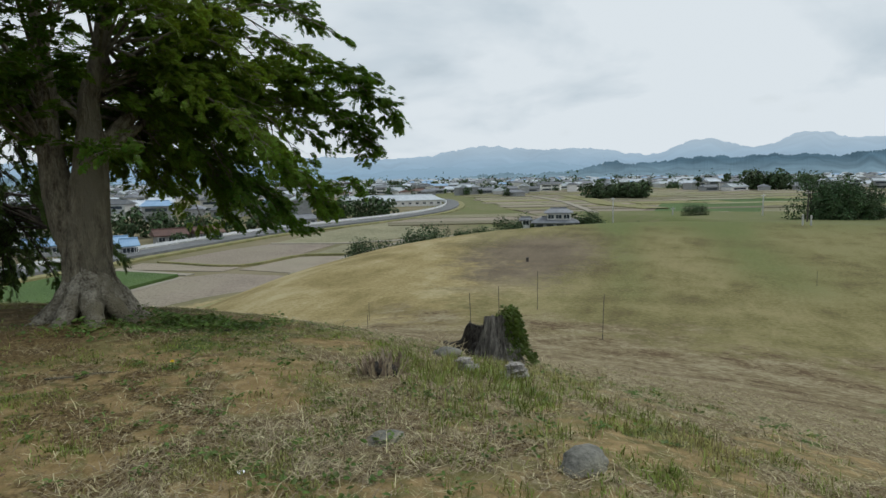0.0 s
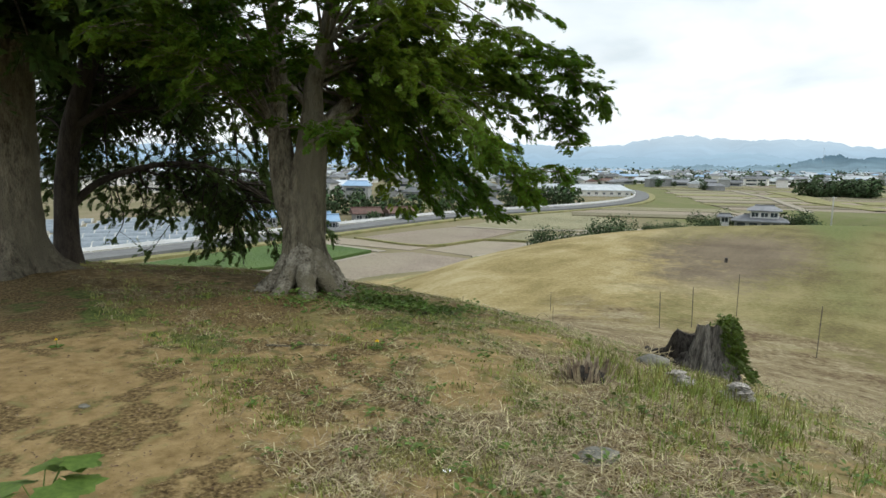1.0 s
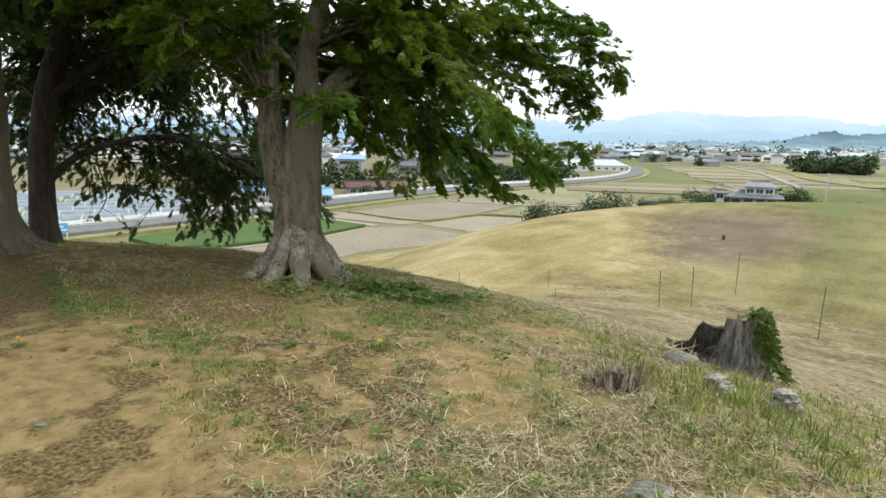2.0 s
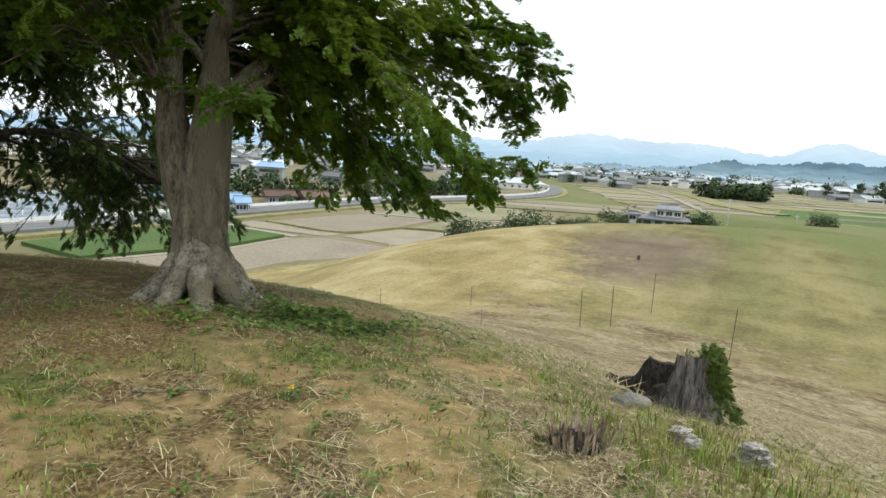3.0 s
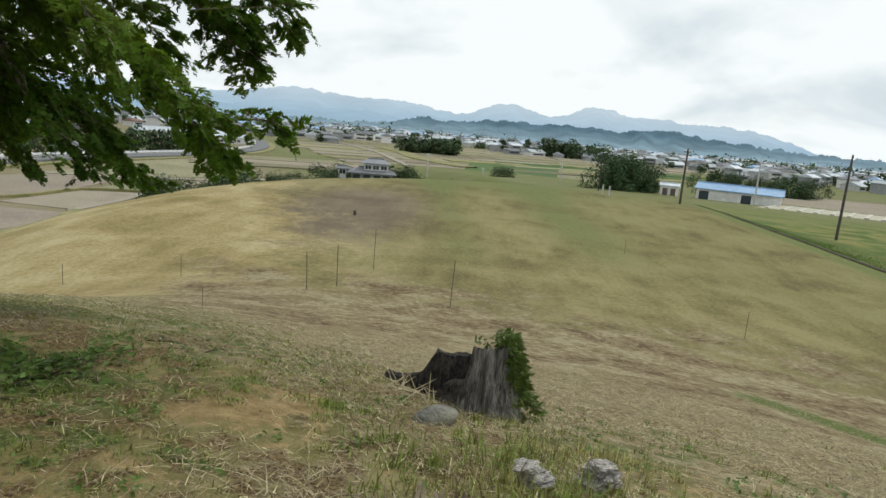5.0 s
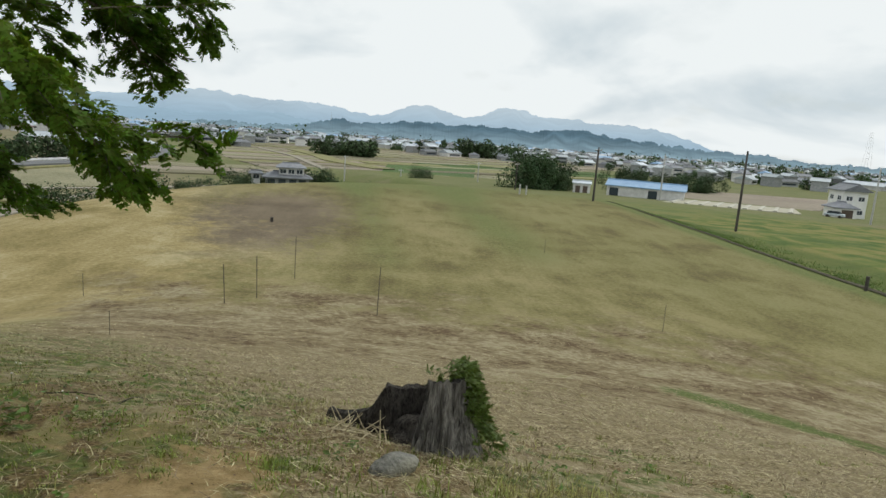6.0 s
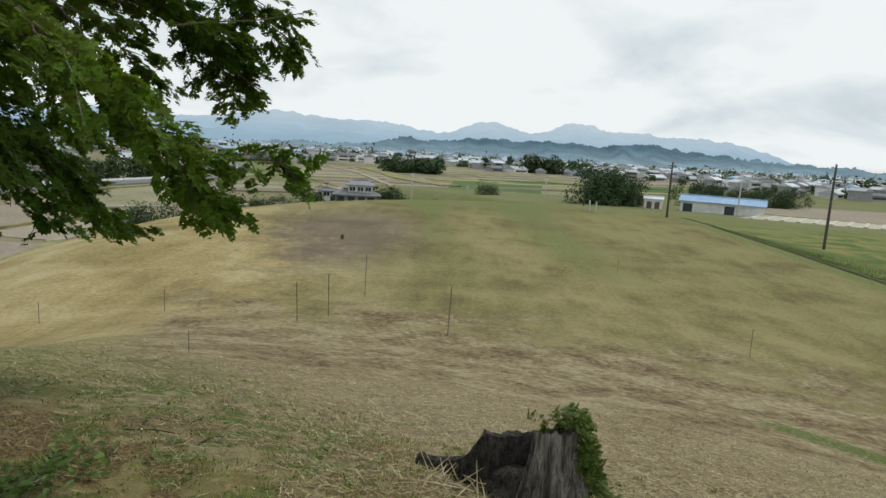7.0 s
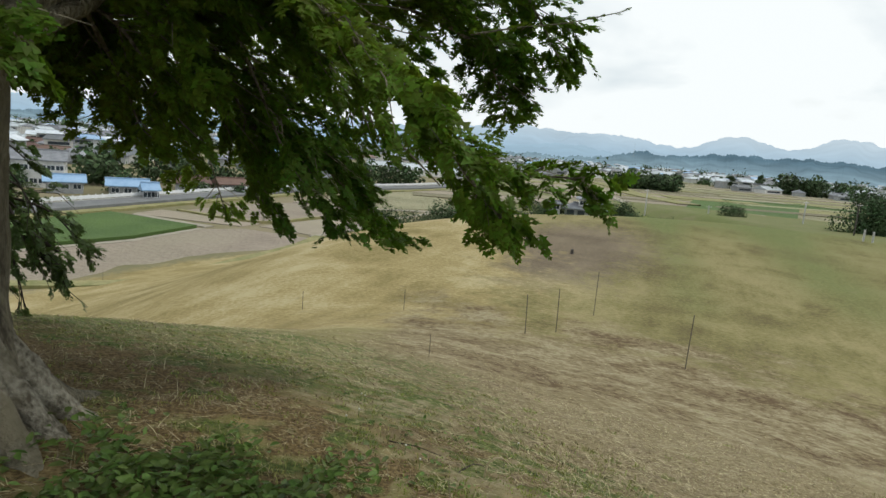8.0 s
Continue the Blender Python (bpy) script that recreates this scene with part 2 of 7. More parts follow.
ROTTEN = surface("weathered_stump_wood", (0.016, 0.014, 0.012), (0.36, 0.335, 0.295), 7, 0.9, 0.9, 5, stretch=(3.4, 3.4, 0.30))
ROT_IN = surface("rotten_heartwood", (0.008, 0.007, 0.006), (0.085, 0.074, 0.064), 16, 0.95, 1.0, 4, stretch=(2.0, 2.0, 0.6))
IVY = surface("ivy_leaf", (0.058, 0.098, 0.018), (0.145, 0.195, 0.04), 6, 0.5, 0.0, 5, island=0.5, through_light=0.35)
WHITEWOOD = surface("bleached_wood", (0.06, 0.05, 0.042), (0.56, 0.53, 0.49), 30, 0.85, 0.7, stretch=(1, 3, 3))
ROCK = surface("grey_rock", (0.10, 0.098, 0.085), (0.25, 0.245, 0.215), 7, 0.9, 0.6, 6, c=(0.24, 0.23, 0.17))
BAMBOO = surface("weathered_stake", (0.085, 0.072, 0.055), (0.17, 0.145, 0.11), 9, 0.8, 0.2)
YELLOW = surface("dandelion_yellow", (0.75, 0.52, 0.01), (0.85, 0.62, 0.02), 60, 0.6, 0.2)
WHITEPETAL = surface("clover_white", (0.6, 0.6, 0.55), (0.75, 0.75, 0.7), 60, 0.7, 0.0)
CONCRETE = surface("pale_concrete", (0.36, 0.36, 0.35), (0.52, 0.52, 0.50), 0.7, 0.9, 0.2)
POLEWOOD = surface("creosoted_pole", (0.045, 0.04, 0.036), (0.095, 0.085, 0.075), 3, 0.85, 0.3)
ASPHALT = surface("asphalt", (0.12, 0.125, 0.13), (0.18, 0.185, 0.19), 0.4, 0.9, 0.2)
RAIL = surface("white_guard_rail", (0.62, 0.64, 0.65), (0.78, 0.79, 0.80), 0.3, 0.5, 0.0)
TILE = surface("grey_roof_tile", (0.13, 0.14, 0.155), (0.22, 0.23, 0.25), 0.9, 0.75, 0.3, per_object=0.35)
TILE_RED = surface("red_brown_roof", (0.10, 0.062, 0.052), (0.155, 0.095, 0.078), 0.9, 0.7, 0.2, per_object=0.2)
TILE_BLUE = surface("blue_metal_roof", (0.20, 0.33, 0.52), (0.30, 0.44, 0.62), 0.6, 0.45, 0.1)
ROOF_PALE = surface("pale_metal_roof", (0.36, 0.40, 0.44), (0.52, 0.56, 0.60), 0.5, 0.6, 0.1, per_object=0.3)
PLASTER = surface("cream_plaster", (0.52, 0.515, 0.50), (0.72, 0.715, 0.70), 0.8, 0.9, 0.1, per_object=0.2)
PLASTER_GREY = surface("grey_siding", (0.24, 0.25, 0.255), (0.36, 0.37, 0.375), 0.8, 0.9, 0.1, per_object=0.25)
# dark colour that stands for the shade inside open doorways
DARK_OPENING = surface("dark_opening_panel", (0.08, 0.06, 0.05), (0.15, 0.115, 0.09), 2, 0.85, 0.2)
WHITEWALL = surface("white_stucco", (0.70, 0.70, 0.68), (0.82, 0.82, 0.80), 0.8, 0.9, 0.1)
FILM = surface("pale_mulch_film", (0.40, 0.38, 0.32), (0.52, 0.50, 0.43), 0.8, 0.7, 0.1)
GLASS = surface("window_glass", (0.03, 0.04, 0.05), (0.06, 0.075, 0.09), 0.6, 0.08, 0.0)
VINYL = surface("greenhouse_vinyl", (0.13, 0.165, 0.20), (0.23, 0.27, 0.31), 0.5, 0.55, 0.1)
BLUE = surface("blue_sign", (0.10, 0.34, 0.70), (0.14, 0.42, 0.78), 2, 0.4, 0.0)
PADDY_BROWN = surface("tilled_paddy", (0.225, 0.19, 0.150), (0.315, 0.268, 0.212), 0.06, 0.95, 0.3, 14, c=(0.275, 0.245, 0.18), coords="Generated", stretch=(60, 60, 60), per_object=0.12)
PADDY_OLIVE = surface("fallow_paddy", (0.16, 0.155, 0.09), (0.255, 0.235, 0.15), 0.06, 0.95, 0.3, 14, coords="Generated", stretch=(60, 60, 60), per_object=0.3)
PADDY_GREEN = surface("green_barley", (0.050, 0.095, 0.022), (0.085, 0.140, 0.035), 0.06, 0.9, 0.4, 20, coords="Generated", stretch=(60, 60, 60))
LEVEE = surface("grassy_levee", (0.15, 0.16, 0.06), (0.29, 0.26, 0.13), 0.4, 0.95, 0.3)
PATHWAY = surface("pale_farm_track", (0.25, 0.225, 0.18), (0.33, 0.30, 0.245), 0.4, 0.95, 0.2)
# haze is painted in: pale blues that change with height, plus a glow
MOUNTAIN = haze_painted_material("hazy_mountain", (0.46, 0.64, 0.83), (0.70, 0.82, 0.95), 10, 190, 0.96)
MOUNTAIN_NEAR = haze_painted_material("hazy_mountain_spur", (0.43, 0.60, 0.77), (0.51, 0.68, 0.84), 0, 80, 0.94)
FOOTHILL = haze_painted_material("hazed_wooded_foothill", (0.29, 0.40, 0.48), (0.125, 0.205, 0.270), -12, 30, 0.72, (0.010, 0.78, 1.26))

# ---- helpers of this scene ----
rng = np.random.default_rng(7)


def mesh_from(name, verts, faces, material, smooth=False):
    me = bpy.data.meshes.new(name)
    verts = np.asarray(verts, dtype=np.float32)
    if isinstance(faces, np.ndarray):
        k = faces.shape[1]
        me.vertices.add(len(verts)); me.loops.add(faces.size); me.polygons.add(len(faces))
        me.vertices.foreach_set("co", verts.ravel())
        me.loops.foreach_set("vertex_index", faces.astype(np.int32).ravel())
        me.polygons.foreach_set("loop_start", np.arange(0, faces.size, k, dtype=np.int32))
        me.update(calc_edges=True)
    else:
        me.from_pydata([tuple(v) for v in verts], [], [tuple(f) for f in faces])
    if smooth:
        me.polygons.foreach_set("use_smooth", np.ones(len(me.polygons), dtype=bool))
    me.materials.append(material)
    me.update()
    return me


def from_bm(name, bm, material, smooth=False):
    me = bpy.data.meshes.new(name)
    bmesh.ops.recalc_face_normals(bm, faces=bm.faces)
    bm.to_mesh(me)
    bm.free()
    if smooth:
        me.polygons.foreach_set("use_smooth", np.ones(len(me.polygons), dtype=bool))
    me.materials.append(material)
    return me


def part(name, me, parent, label="", m=None):
    ob = new(name, me)
    ob.parent = parent
    if m is not None:
        ob.matrix_basis = m
    if label:
        tagged(ob, label)
    return ob


def thing(name, label, category, m=None, group="", kind="", me=None):
    ob = new(name, me)
    if m is not None:
        ob.matrix_basis = m
    return tagged(ob, label, category, group, kind)


def box(bm, x0, x1, y0, y1, z0, z1, bev=0.0):
    r = bmesh.ops.create_cube(bm, size=1.0, matrix=Matrix.Translation(((x0 + x1) / 2, (y0 + y1) / 2, (z0 + z1) / 2)) @ Matrix.Diagonal((x1 - x0, y1 - y0, z1 - z0, 1)))
    if bev:
        bmesh.ops.bevel(bm, geom=list({e for v in r["verts"] for e in v.link_edges}), offset=bev, segments=1, affect="EDGES")


def prism(bm, outline, y0, y1):
    """outline in x,z extruded along y"""
    a = [bm.verts.new((x, y0, z)) for x, z in outline]
    b = [bm.verts.new((x, y1, z)) for x, z in outline]
    bm.faces.new(a); bm.faces.new(b[::-1])
    for i in range(len(a)):
        j = (i + 1) % len(a)
        bm.faces.new((a[j], a[i], b[i], b[j]))


def vnoise(x, y, seed=0):
    """smooth value noise of a plane, -1..1"""
    x, y = np.asarray(x, float), np.asarray(y, float)
    xi, yi = np.floor(x), np.floor(y)
    fx, fy = x - xi, y - yi
    fx, fy = fx * fx * (3 - 2 * fx), fy * fy * (3 - 2 * fy)

    def h(a, b):
        v = np.sin(a * 127.1 + b * 311.7 + seed * 74.7) * 43758.5453
        return v - np.floor(v)
    return 2 * ((h(xi, yi) * (1 - fx) + h(xi + 1, yi) * fx) * (1 - fy) + (h(xi, yi + 1) * (1 - fx) + h(xi + 1, yi + 1) * fx) * fy) - 1


def sstep(a, b, v):
    t = np.clip((np.asarray(v, float) - a) / (b - a), 0, 1)  # b may lie below a
    return t * t * (3 - 2 * t)


def fbm(x, y, seed):
    return vnoise(x * 0.9, y * 0.9, seed) * 0.30 + vnoise(x * 2.3, y * 2.3, seed + 1) * 0.34 + vnoise(x * 5.1, y * 5.1, seed + 2) * 0.30 + vnoise(x * 11, y * 11, seed + 3) * 0.2


def trash(x, y):
    """Where dead stalks and litter have gathered on the bare clay of the knoll, 0..1."""
    return sstep(-0.30, 0.30, fbm(x, y, 201))


def sward(x, y):
    """Where turf has taken hold in patches, 0..1."""
    return sstep(0.06, 0.32, fbm(x * 0.9, y * 1.3, 221))


# ---- ground ----
FLOOR = -14.0
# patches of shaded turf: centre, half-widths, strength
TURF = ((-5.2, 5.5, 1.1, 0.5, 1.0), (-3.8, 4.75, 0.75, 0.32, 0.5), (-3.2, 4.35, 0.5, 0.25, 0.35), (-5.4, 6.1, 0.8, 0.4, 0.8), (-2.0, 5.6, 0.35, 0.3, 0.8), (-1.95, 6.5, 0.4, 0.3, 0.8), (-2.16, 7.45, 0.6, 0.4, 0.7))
KNOLL = (0.78, -3.4, 0.98)      # the mound's far side: wider top, then steeper


def lie(x, y):
    """The lie of the land without its small bumps: valley floor, the broad field hill, the terrace beyond it and the knoll."""
    x, y = np.asarray(x, float), np.asarray(y, float)
    rho = np.hypot(x - 36.5, y - 37.6)
    top = -6.317 - 0.013 * (x - 20) + 0.039 * (y - 40)
    f = top + (FLOOR - top) * (1 - np.exp(-(np.maximum(rho - 39.1, 0) / 19.8) ** 2.375))
    edge = x - (47 + np.minimum(y - 25, 45) * 0.38)
    m = sstep(-2, 8, edge) * (1 - sstep(190, 300, np.hypot(x, y)))
    f = f * (1 - m) + (-6.9 - 0.036 * np.maximum(np.hypot(x, y) - 80, 0)) * m
    r = np.hypot(x + 6, y + 2)
    left = sstep(3.1, -10.3, x)
    k = np.exp(-(np.maximum(r - 7.69 - KNOLL[0] * left, 0) / (16.6 + KNOLL[1] * left)) ** (1.49 + KNOLL[2] * left))
    f = f * (1 - 0.2 * np.exp(-((x + 5) / 6) ** 2 - ((y - 18) / 9) ** 2))
    return f * (1 - k)


def height(x, y):
    x, y = np.asarray(x, float), np.asarray(y, float)
    d = np.hypot(x + 1.2, y - 3)
    near = 1 - sstep(14, 40, d)
    z = lie(x, y)
    z = z + near * (0.020 * vnoise(x * 1.1, y * 1.1, 1) + 0.012 * vnoise(x * 3.1, y * 3.1, 2) + 0.007 * vnoise(x * 8, y * 8, 3))
    r = np.hypot(x + 6, y + 2)
    flank = sstep(11.5, 14, r) * (1 - sstep(22, 28, r)) * sstep(-4.0, -0.5, x)
    clods = flank * sstep(-0.3, 0.5, vnoise(x * 0.35, y * 0.6, 8)) * (0.03 * np.maximum(vnoise(x * 2.6 + y * 1.1, y * 1.7 - x * 0.7, 6) - 0.05, 0) + 0.03 * np.maximum(vnoise(x * 4.6 - y * 1.6, y * 3.1 + x * 1.2, 7) - 0.15, 0))
    on_field = sstep(12, 30, d) * (1 - sstep(90, 130, d))
    return z + on_field * (0.05 * vnoise(x * 0.22, y * 0.22, 4) + 0.010 * vnoise(x * 0.9, y * 0.9, 5)) + clods


def build_ground():
    cx, cy = -1.2, 3.0
    radii = [0.02]
    while radii[-1] < 4900:
        radii.append(radii[-1] + max(0.055, radii[-1] * 0.012 if radii[-1] < 30 else radii[-1] * 0.03))
    radii = np.array(radii)
    ang = np.concatenate([np.arange(-62, 78, 0.44), np.arange(78, 298, 2.5)])
    ang = np.radians(ang)
    R, A = np.meshgrid(radii, ang, indexing="ij")
    X, Y = cx + R * np.sin(A), cy + R * np.cos(A)
    Z = height(X, Y)
    n, k = X.shape
    idx = np.arange(n * k).reshape(n, k)
    nxt = np.roll(idx, -1, axis=1)
    faces = np.stack([idx[:-1], nxt[:-1], nxt[1:], idx[1:]], -1).reshape(-1, 4)
    faces = faces[:, ::-1]
    verts = np.stack([X, Y, Z], -1).reshape(-1, 3)
    me = mesh_from("ground", verts, faces, GROUND, smooth=True)
    x, y = verts[:, 0], verts[:, 1]
    r = np.hypot(x + 6, y + 2)
    rho = np.hypot(x - 36.5, y - 37.6)
    edge = x - (47 + np.minimum(y - 25, 45) * 0.38)
    d = np.hypot(x + 1.2, y - 3)
    wob = vnoise(x * 0.5, y * 0.5, 9)
    masks = {}
    masks["meadow"] = sstep(0, 2, edge) * (1 - sstep(125, 150, d))
    masks["field"] = (1 - sstep(70, 76, rho)) * (1 - sstep(-1, 1, edge))
    masks["gold"] = (1 - sstep(-5, 8, x - (3 + 0.05 * (y - 30)) + 3 * wob)) * sstep(23, 30, r) * (1 - sstep(71, 77, rho))
    u, v = (x - 10.5) * 0.5 + (y - 53) * 0.87, (x - 10.5) * 0.87 - (y - 53) * 0.5
    masks["brown"] = np.clip(1.15 * np.exp(-((u / 17) ** 2 + (v / 6.5) ** 2)) + 0.45 * np.exp(-((v + 9) / 2.0) ** 2 - (u / 18) ** 2), 0, 1) * (1 - sstep(60, 66, rho))
    strip = np.exp(-((x - 16.5 - (y - 44) * 0.33) / 2.6) ** 2) * sstep(30, 38, y) * (1 - sstep(78, 90, y))
    foot = np.exp(-((x - 11.3 + 0.25 * wob) / 0.8) ** 2) * sstep(1, 5, y) * (1 - sstep(12.5, 14.5, y))
    masks["fgreen"] = np.clip(0.45 * strip + 0.35 * np.exp(-((x - 30 - (y - 50) * 0.4) / 3.5) ** 2) * sstep(30, 42, y) + 0.75 * np.exp(-((edge + 1) / 1.6) ** 2) + 0.3 * sstep(60, 80, y) * sstep(10, 20, x) + 0.30 * sstep(16, 34, x), 0, 1)
    off = sstep(-3.2, -0.6, x)
    masks["slope"] = sstep(9.8, 11.5, r) * (1 - sstep(25, 42, r + 5 * wob)) * (0.25 + 0.75 * off)
    on_top = 1 - sstep(11.5, 14, r)
    lit, green = trash(x, y), sward(x, y)
    lit = np.maximum(lit, 0.8 * sstep(4.2, 5.6, y) * (1 - sstep(-3.6, -2.4, x)))
    right = sstep(-2.6, -0.4, x - 0.10 * (y - 4))
    masks["straw"] = np.clip(on_top * right * (0.30 + 0.6 * lit) + 0.6 * sstep(11, 13, r) * (1 - sstep(17, 21, r)) * off, 0, 1)
    lip = (0.36 * sstep(9.6, 10.6, r) * (0.4 + 0.9 * green) + 0.45 * sstep(11.0, 12.0, r)) * (1 - sstep(16, 20, r)) * (1 - sstep(-1.8, 0.4, x - 0.10 * (r - 11)))
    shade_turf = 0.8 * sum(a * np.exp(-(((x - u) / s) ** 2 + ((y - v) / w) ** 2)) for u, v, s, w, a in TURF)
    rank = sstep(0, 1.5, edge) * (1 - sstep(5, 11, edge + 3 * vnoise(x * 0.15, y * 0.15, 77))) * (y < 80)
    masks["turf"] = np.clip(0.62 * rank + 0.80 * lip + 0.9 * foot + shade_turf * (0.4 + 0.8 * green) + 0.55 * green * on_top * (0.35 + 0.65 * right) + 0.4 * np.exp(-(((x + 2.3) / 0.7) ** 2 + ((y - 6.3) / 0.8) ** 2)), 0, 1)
    masks["litter"] = np.clip(on_top * lit * (0.95 - 0.25 * right) + 0.45 * np.exp(-(((x + 3.2) / 0.9) ** 2 + ((y - 8.4) / 0.7) ** 2)), 0, 1)
    clay = on_top * (1 - 0.92 * lit) * (1 - 0.45 * right) * (1 - 0.55 * sstep(4.2, 6.2, y))
    clay = clay + 0.95 * np.exp(-(((x + 0.85) / 0.75) ** 2 + ((y - 6.35) / 0.36) ** 2)) * (1 - 0.5 * lit) + 0.5 * np.exp(-(((x + 6) / 2.5) ** 2 + ((y - 7.2) / 0.7) ** 2))
    masks["clay"] = np.clip(clay, 0, 1)
    for name, v in masks.items():
        a = me.attributes.new(name, "FLOAT", "POINT")
        a.data.foreach_set("value", v.astype(np.float32))
    ob = new("ground", me)
    tagged(ob, "grassy knoll of clay and dry grass above mown field and valley", "ground", kind="structure")


build_ground()

# ---- far backdrop ----


def ridge(name, label, material, dist, profile, az0, az1, base, step=0.25, rough=0.10, seed=0, depth=0.35, jag=0.0):
    """A mountain range: three rows of ground rising from its foot to its crest and falling off behind."""
    az = np.arange(az0, az1 + step, step)
    el = profile(az)
    rows = []
    for k, (f, dd) in enumerate(((0.0, 1 - depth), (0.42, 1 - depth * 0.55), (0.8, 1 - depth * 0.2), (1.0, 1.0), (0.3, 1.0 + depth * 0.3))):
        wig = rough * (vnoise(az * 1.3, az * 0 + k * 9, seed) * 0.5 + vnoise(az * 3.7, az * 0 + k * 5, seed + 1) * 0.3 + vnoise(az * 9.0, az * 0 + k, seed + 2) * 0.2) + (k > 2) * jag * (vnoise(az * 21, az * 0 + k, seed + 6) * 0.6 + vnoise(az * 47, az * 0 + k, seed + 7) * 0.5)
        top = 1.5 + dist * np.tan(np.radians(el + wig * (1 if f > 0.1 else 0)))
        z = base + (top - base) * f
        rr = dist * dd * (1 + (0.05 * vnoise(az * 0.8, az * 0 + k * 3, seed + 4) if 0 < k < 3 else 0))
        rows.append(np.stack([-1.2 + rr * np.sin(np.radians(az)), 3 + rr * np.cos(np.radians(az)), z], -1))
    V = np.array(rows)
    n, k = V.shape[:2]
    idx = np.arange(n * k).reshape(n, k)
    F = np.stack([idx[:-1, :-1], idx[:-1, 1:], idx[1:, 1:], idx[1:, :-1]], -1).reshape(-1, 4)
    ob = new(name, mesh_from(name, V.reshape(-1, 3), F, material, smooth=True))
    tagged(ob, label, "mountains", kind="structure")


def bumps(az, base, *peaks):
    v = np.full_like(az, base)
    for c, w, h in peaks:
        v = v + h * np.exp(-((az - c) / w) ** 2)
    return v


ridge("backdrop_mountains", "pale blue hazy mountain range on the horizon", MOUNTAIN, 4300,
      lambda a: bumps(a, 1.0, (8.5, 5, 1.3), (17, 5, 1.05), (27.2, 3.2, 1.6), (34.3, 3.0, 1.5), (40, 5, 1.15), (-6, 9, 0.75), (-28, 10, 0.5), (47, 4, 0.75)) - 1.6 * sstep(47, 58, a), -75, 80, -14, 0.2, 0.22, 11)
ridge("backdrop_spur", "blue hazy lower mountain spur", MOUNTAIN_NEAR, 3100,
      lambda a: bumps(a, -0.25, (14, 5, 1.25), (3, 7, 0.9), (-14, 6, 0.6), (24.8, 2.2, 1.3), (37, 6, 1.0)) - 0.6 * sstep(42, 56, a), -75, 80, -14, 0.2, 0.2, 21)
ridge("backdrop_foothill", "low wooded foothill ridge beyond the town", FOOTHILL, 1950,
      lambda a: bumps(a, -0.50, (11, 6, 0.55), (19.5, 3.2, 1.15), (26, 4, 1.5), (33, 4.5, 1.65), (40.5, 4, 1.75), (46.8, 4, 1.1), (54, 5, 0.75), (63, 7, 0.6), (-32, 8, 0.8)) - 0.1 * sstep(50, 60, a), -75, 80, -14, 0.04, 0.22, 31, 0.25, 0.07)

# ---- trees ----


def rot_to(d, up):
    """Columns: along d, side, normal near up (arrays n x 3)."""
    d = d / np.linalg.norm(d, axis=-1, keepdims=True)
    s = np.cross(up, d)
    s = s / np.maximum(np.linalg.norm(s, axis=-1, keepdims=True), 1e-6)
    n = np.cross(d, s)
    return np.stack([d, s, n], -1)


def leaf_spray(g, count=12, length=0.19, leaf=0.056):
    """One flat twig with lobed leaves to both sides: each leaf is a star of three pointed lobes."""
    V = []
    for i in range(count):
        t = (i + 0.6) / count
        side = 1 if i % 2 else -1
        ang = side * math.radians(64 - 38 * t + g.uniform(-24, 24)) if i < count - 1 else 0.0
        L = leaf * (0.75 + 0.5 * math.sin(math.pi * min(1, t + 0.15))) * g.uniform(0.8, 1.2)
        dip, roll = g.uniform(-0.55, 0.25), g.uniform(-0.4, 0.4)
        o = np.array([t * length, side * 0.008, -0.05 * t * t + g.uniform(-0.012, 0.012)])
        for turn, size in ((0.0, 1.0), (0.85, 0.78), (-0.85, 0.78)):
            d = np.array([math.cos(ang + turn), math.sin(ang + turn), dip + roll * turn])
            d /= np.linalg.norm(d)
            w = np.cross([0, 0, 1.0], d)
            w = w / np.linalg.norm(w) * L * size * 0.42
            V.append([o + d * L * 0.10 + w, o + d * L * size, o + d * L * 0.10 - w])
    return np.array(V)          # 3 * count x 3 x 3


SPRAYS = [leaf_spray(rng) for _ in range(8)]


def leaves_mesh(name, P, D, material, scale=(0.8, 1.25), sprays=None, tilt=0.45, g=rng):
    """Sprays at points P, pointing along D."""
    sprays = sprays or SPRAYS
    P, D = np.asarray(P), np.asarray(D)
    n = len(P)
    up = np.array([0, 0, 1.0]) + g.normal(size=(n, 3)) * tilt
    M = rot_to(D, up) * g.uniform(*scale, size=(n, 1, 1))
    which = g.integers(0, len(sprays), n)
    out = []
    for k, s in enumerate(sprays):
        sel = which == k
        if sel.any():
            out.append((np.einsum("nij,lcj->nlci", M[sel], s) + P[sel][:, None, None, :]).reshape(-1, 3))
    V = np.concatenate(out)
    return mesh_from(name, V, np.arange(len(V)).reshape(-1, 3), material)


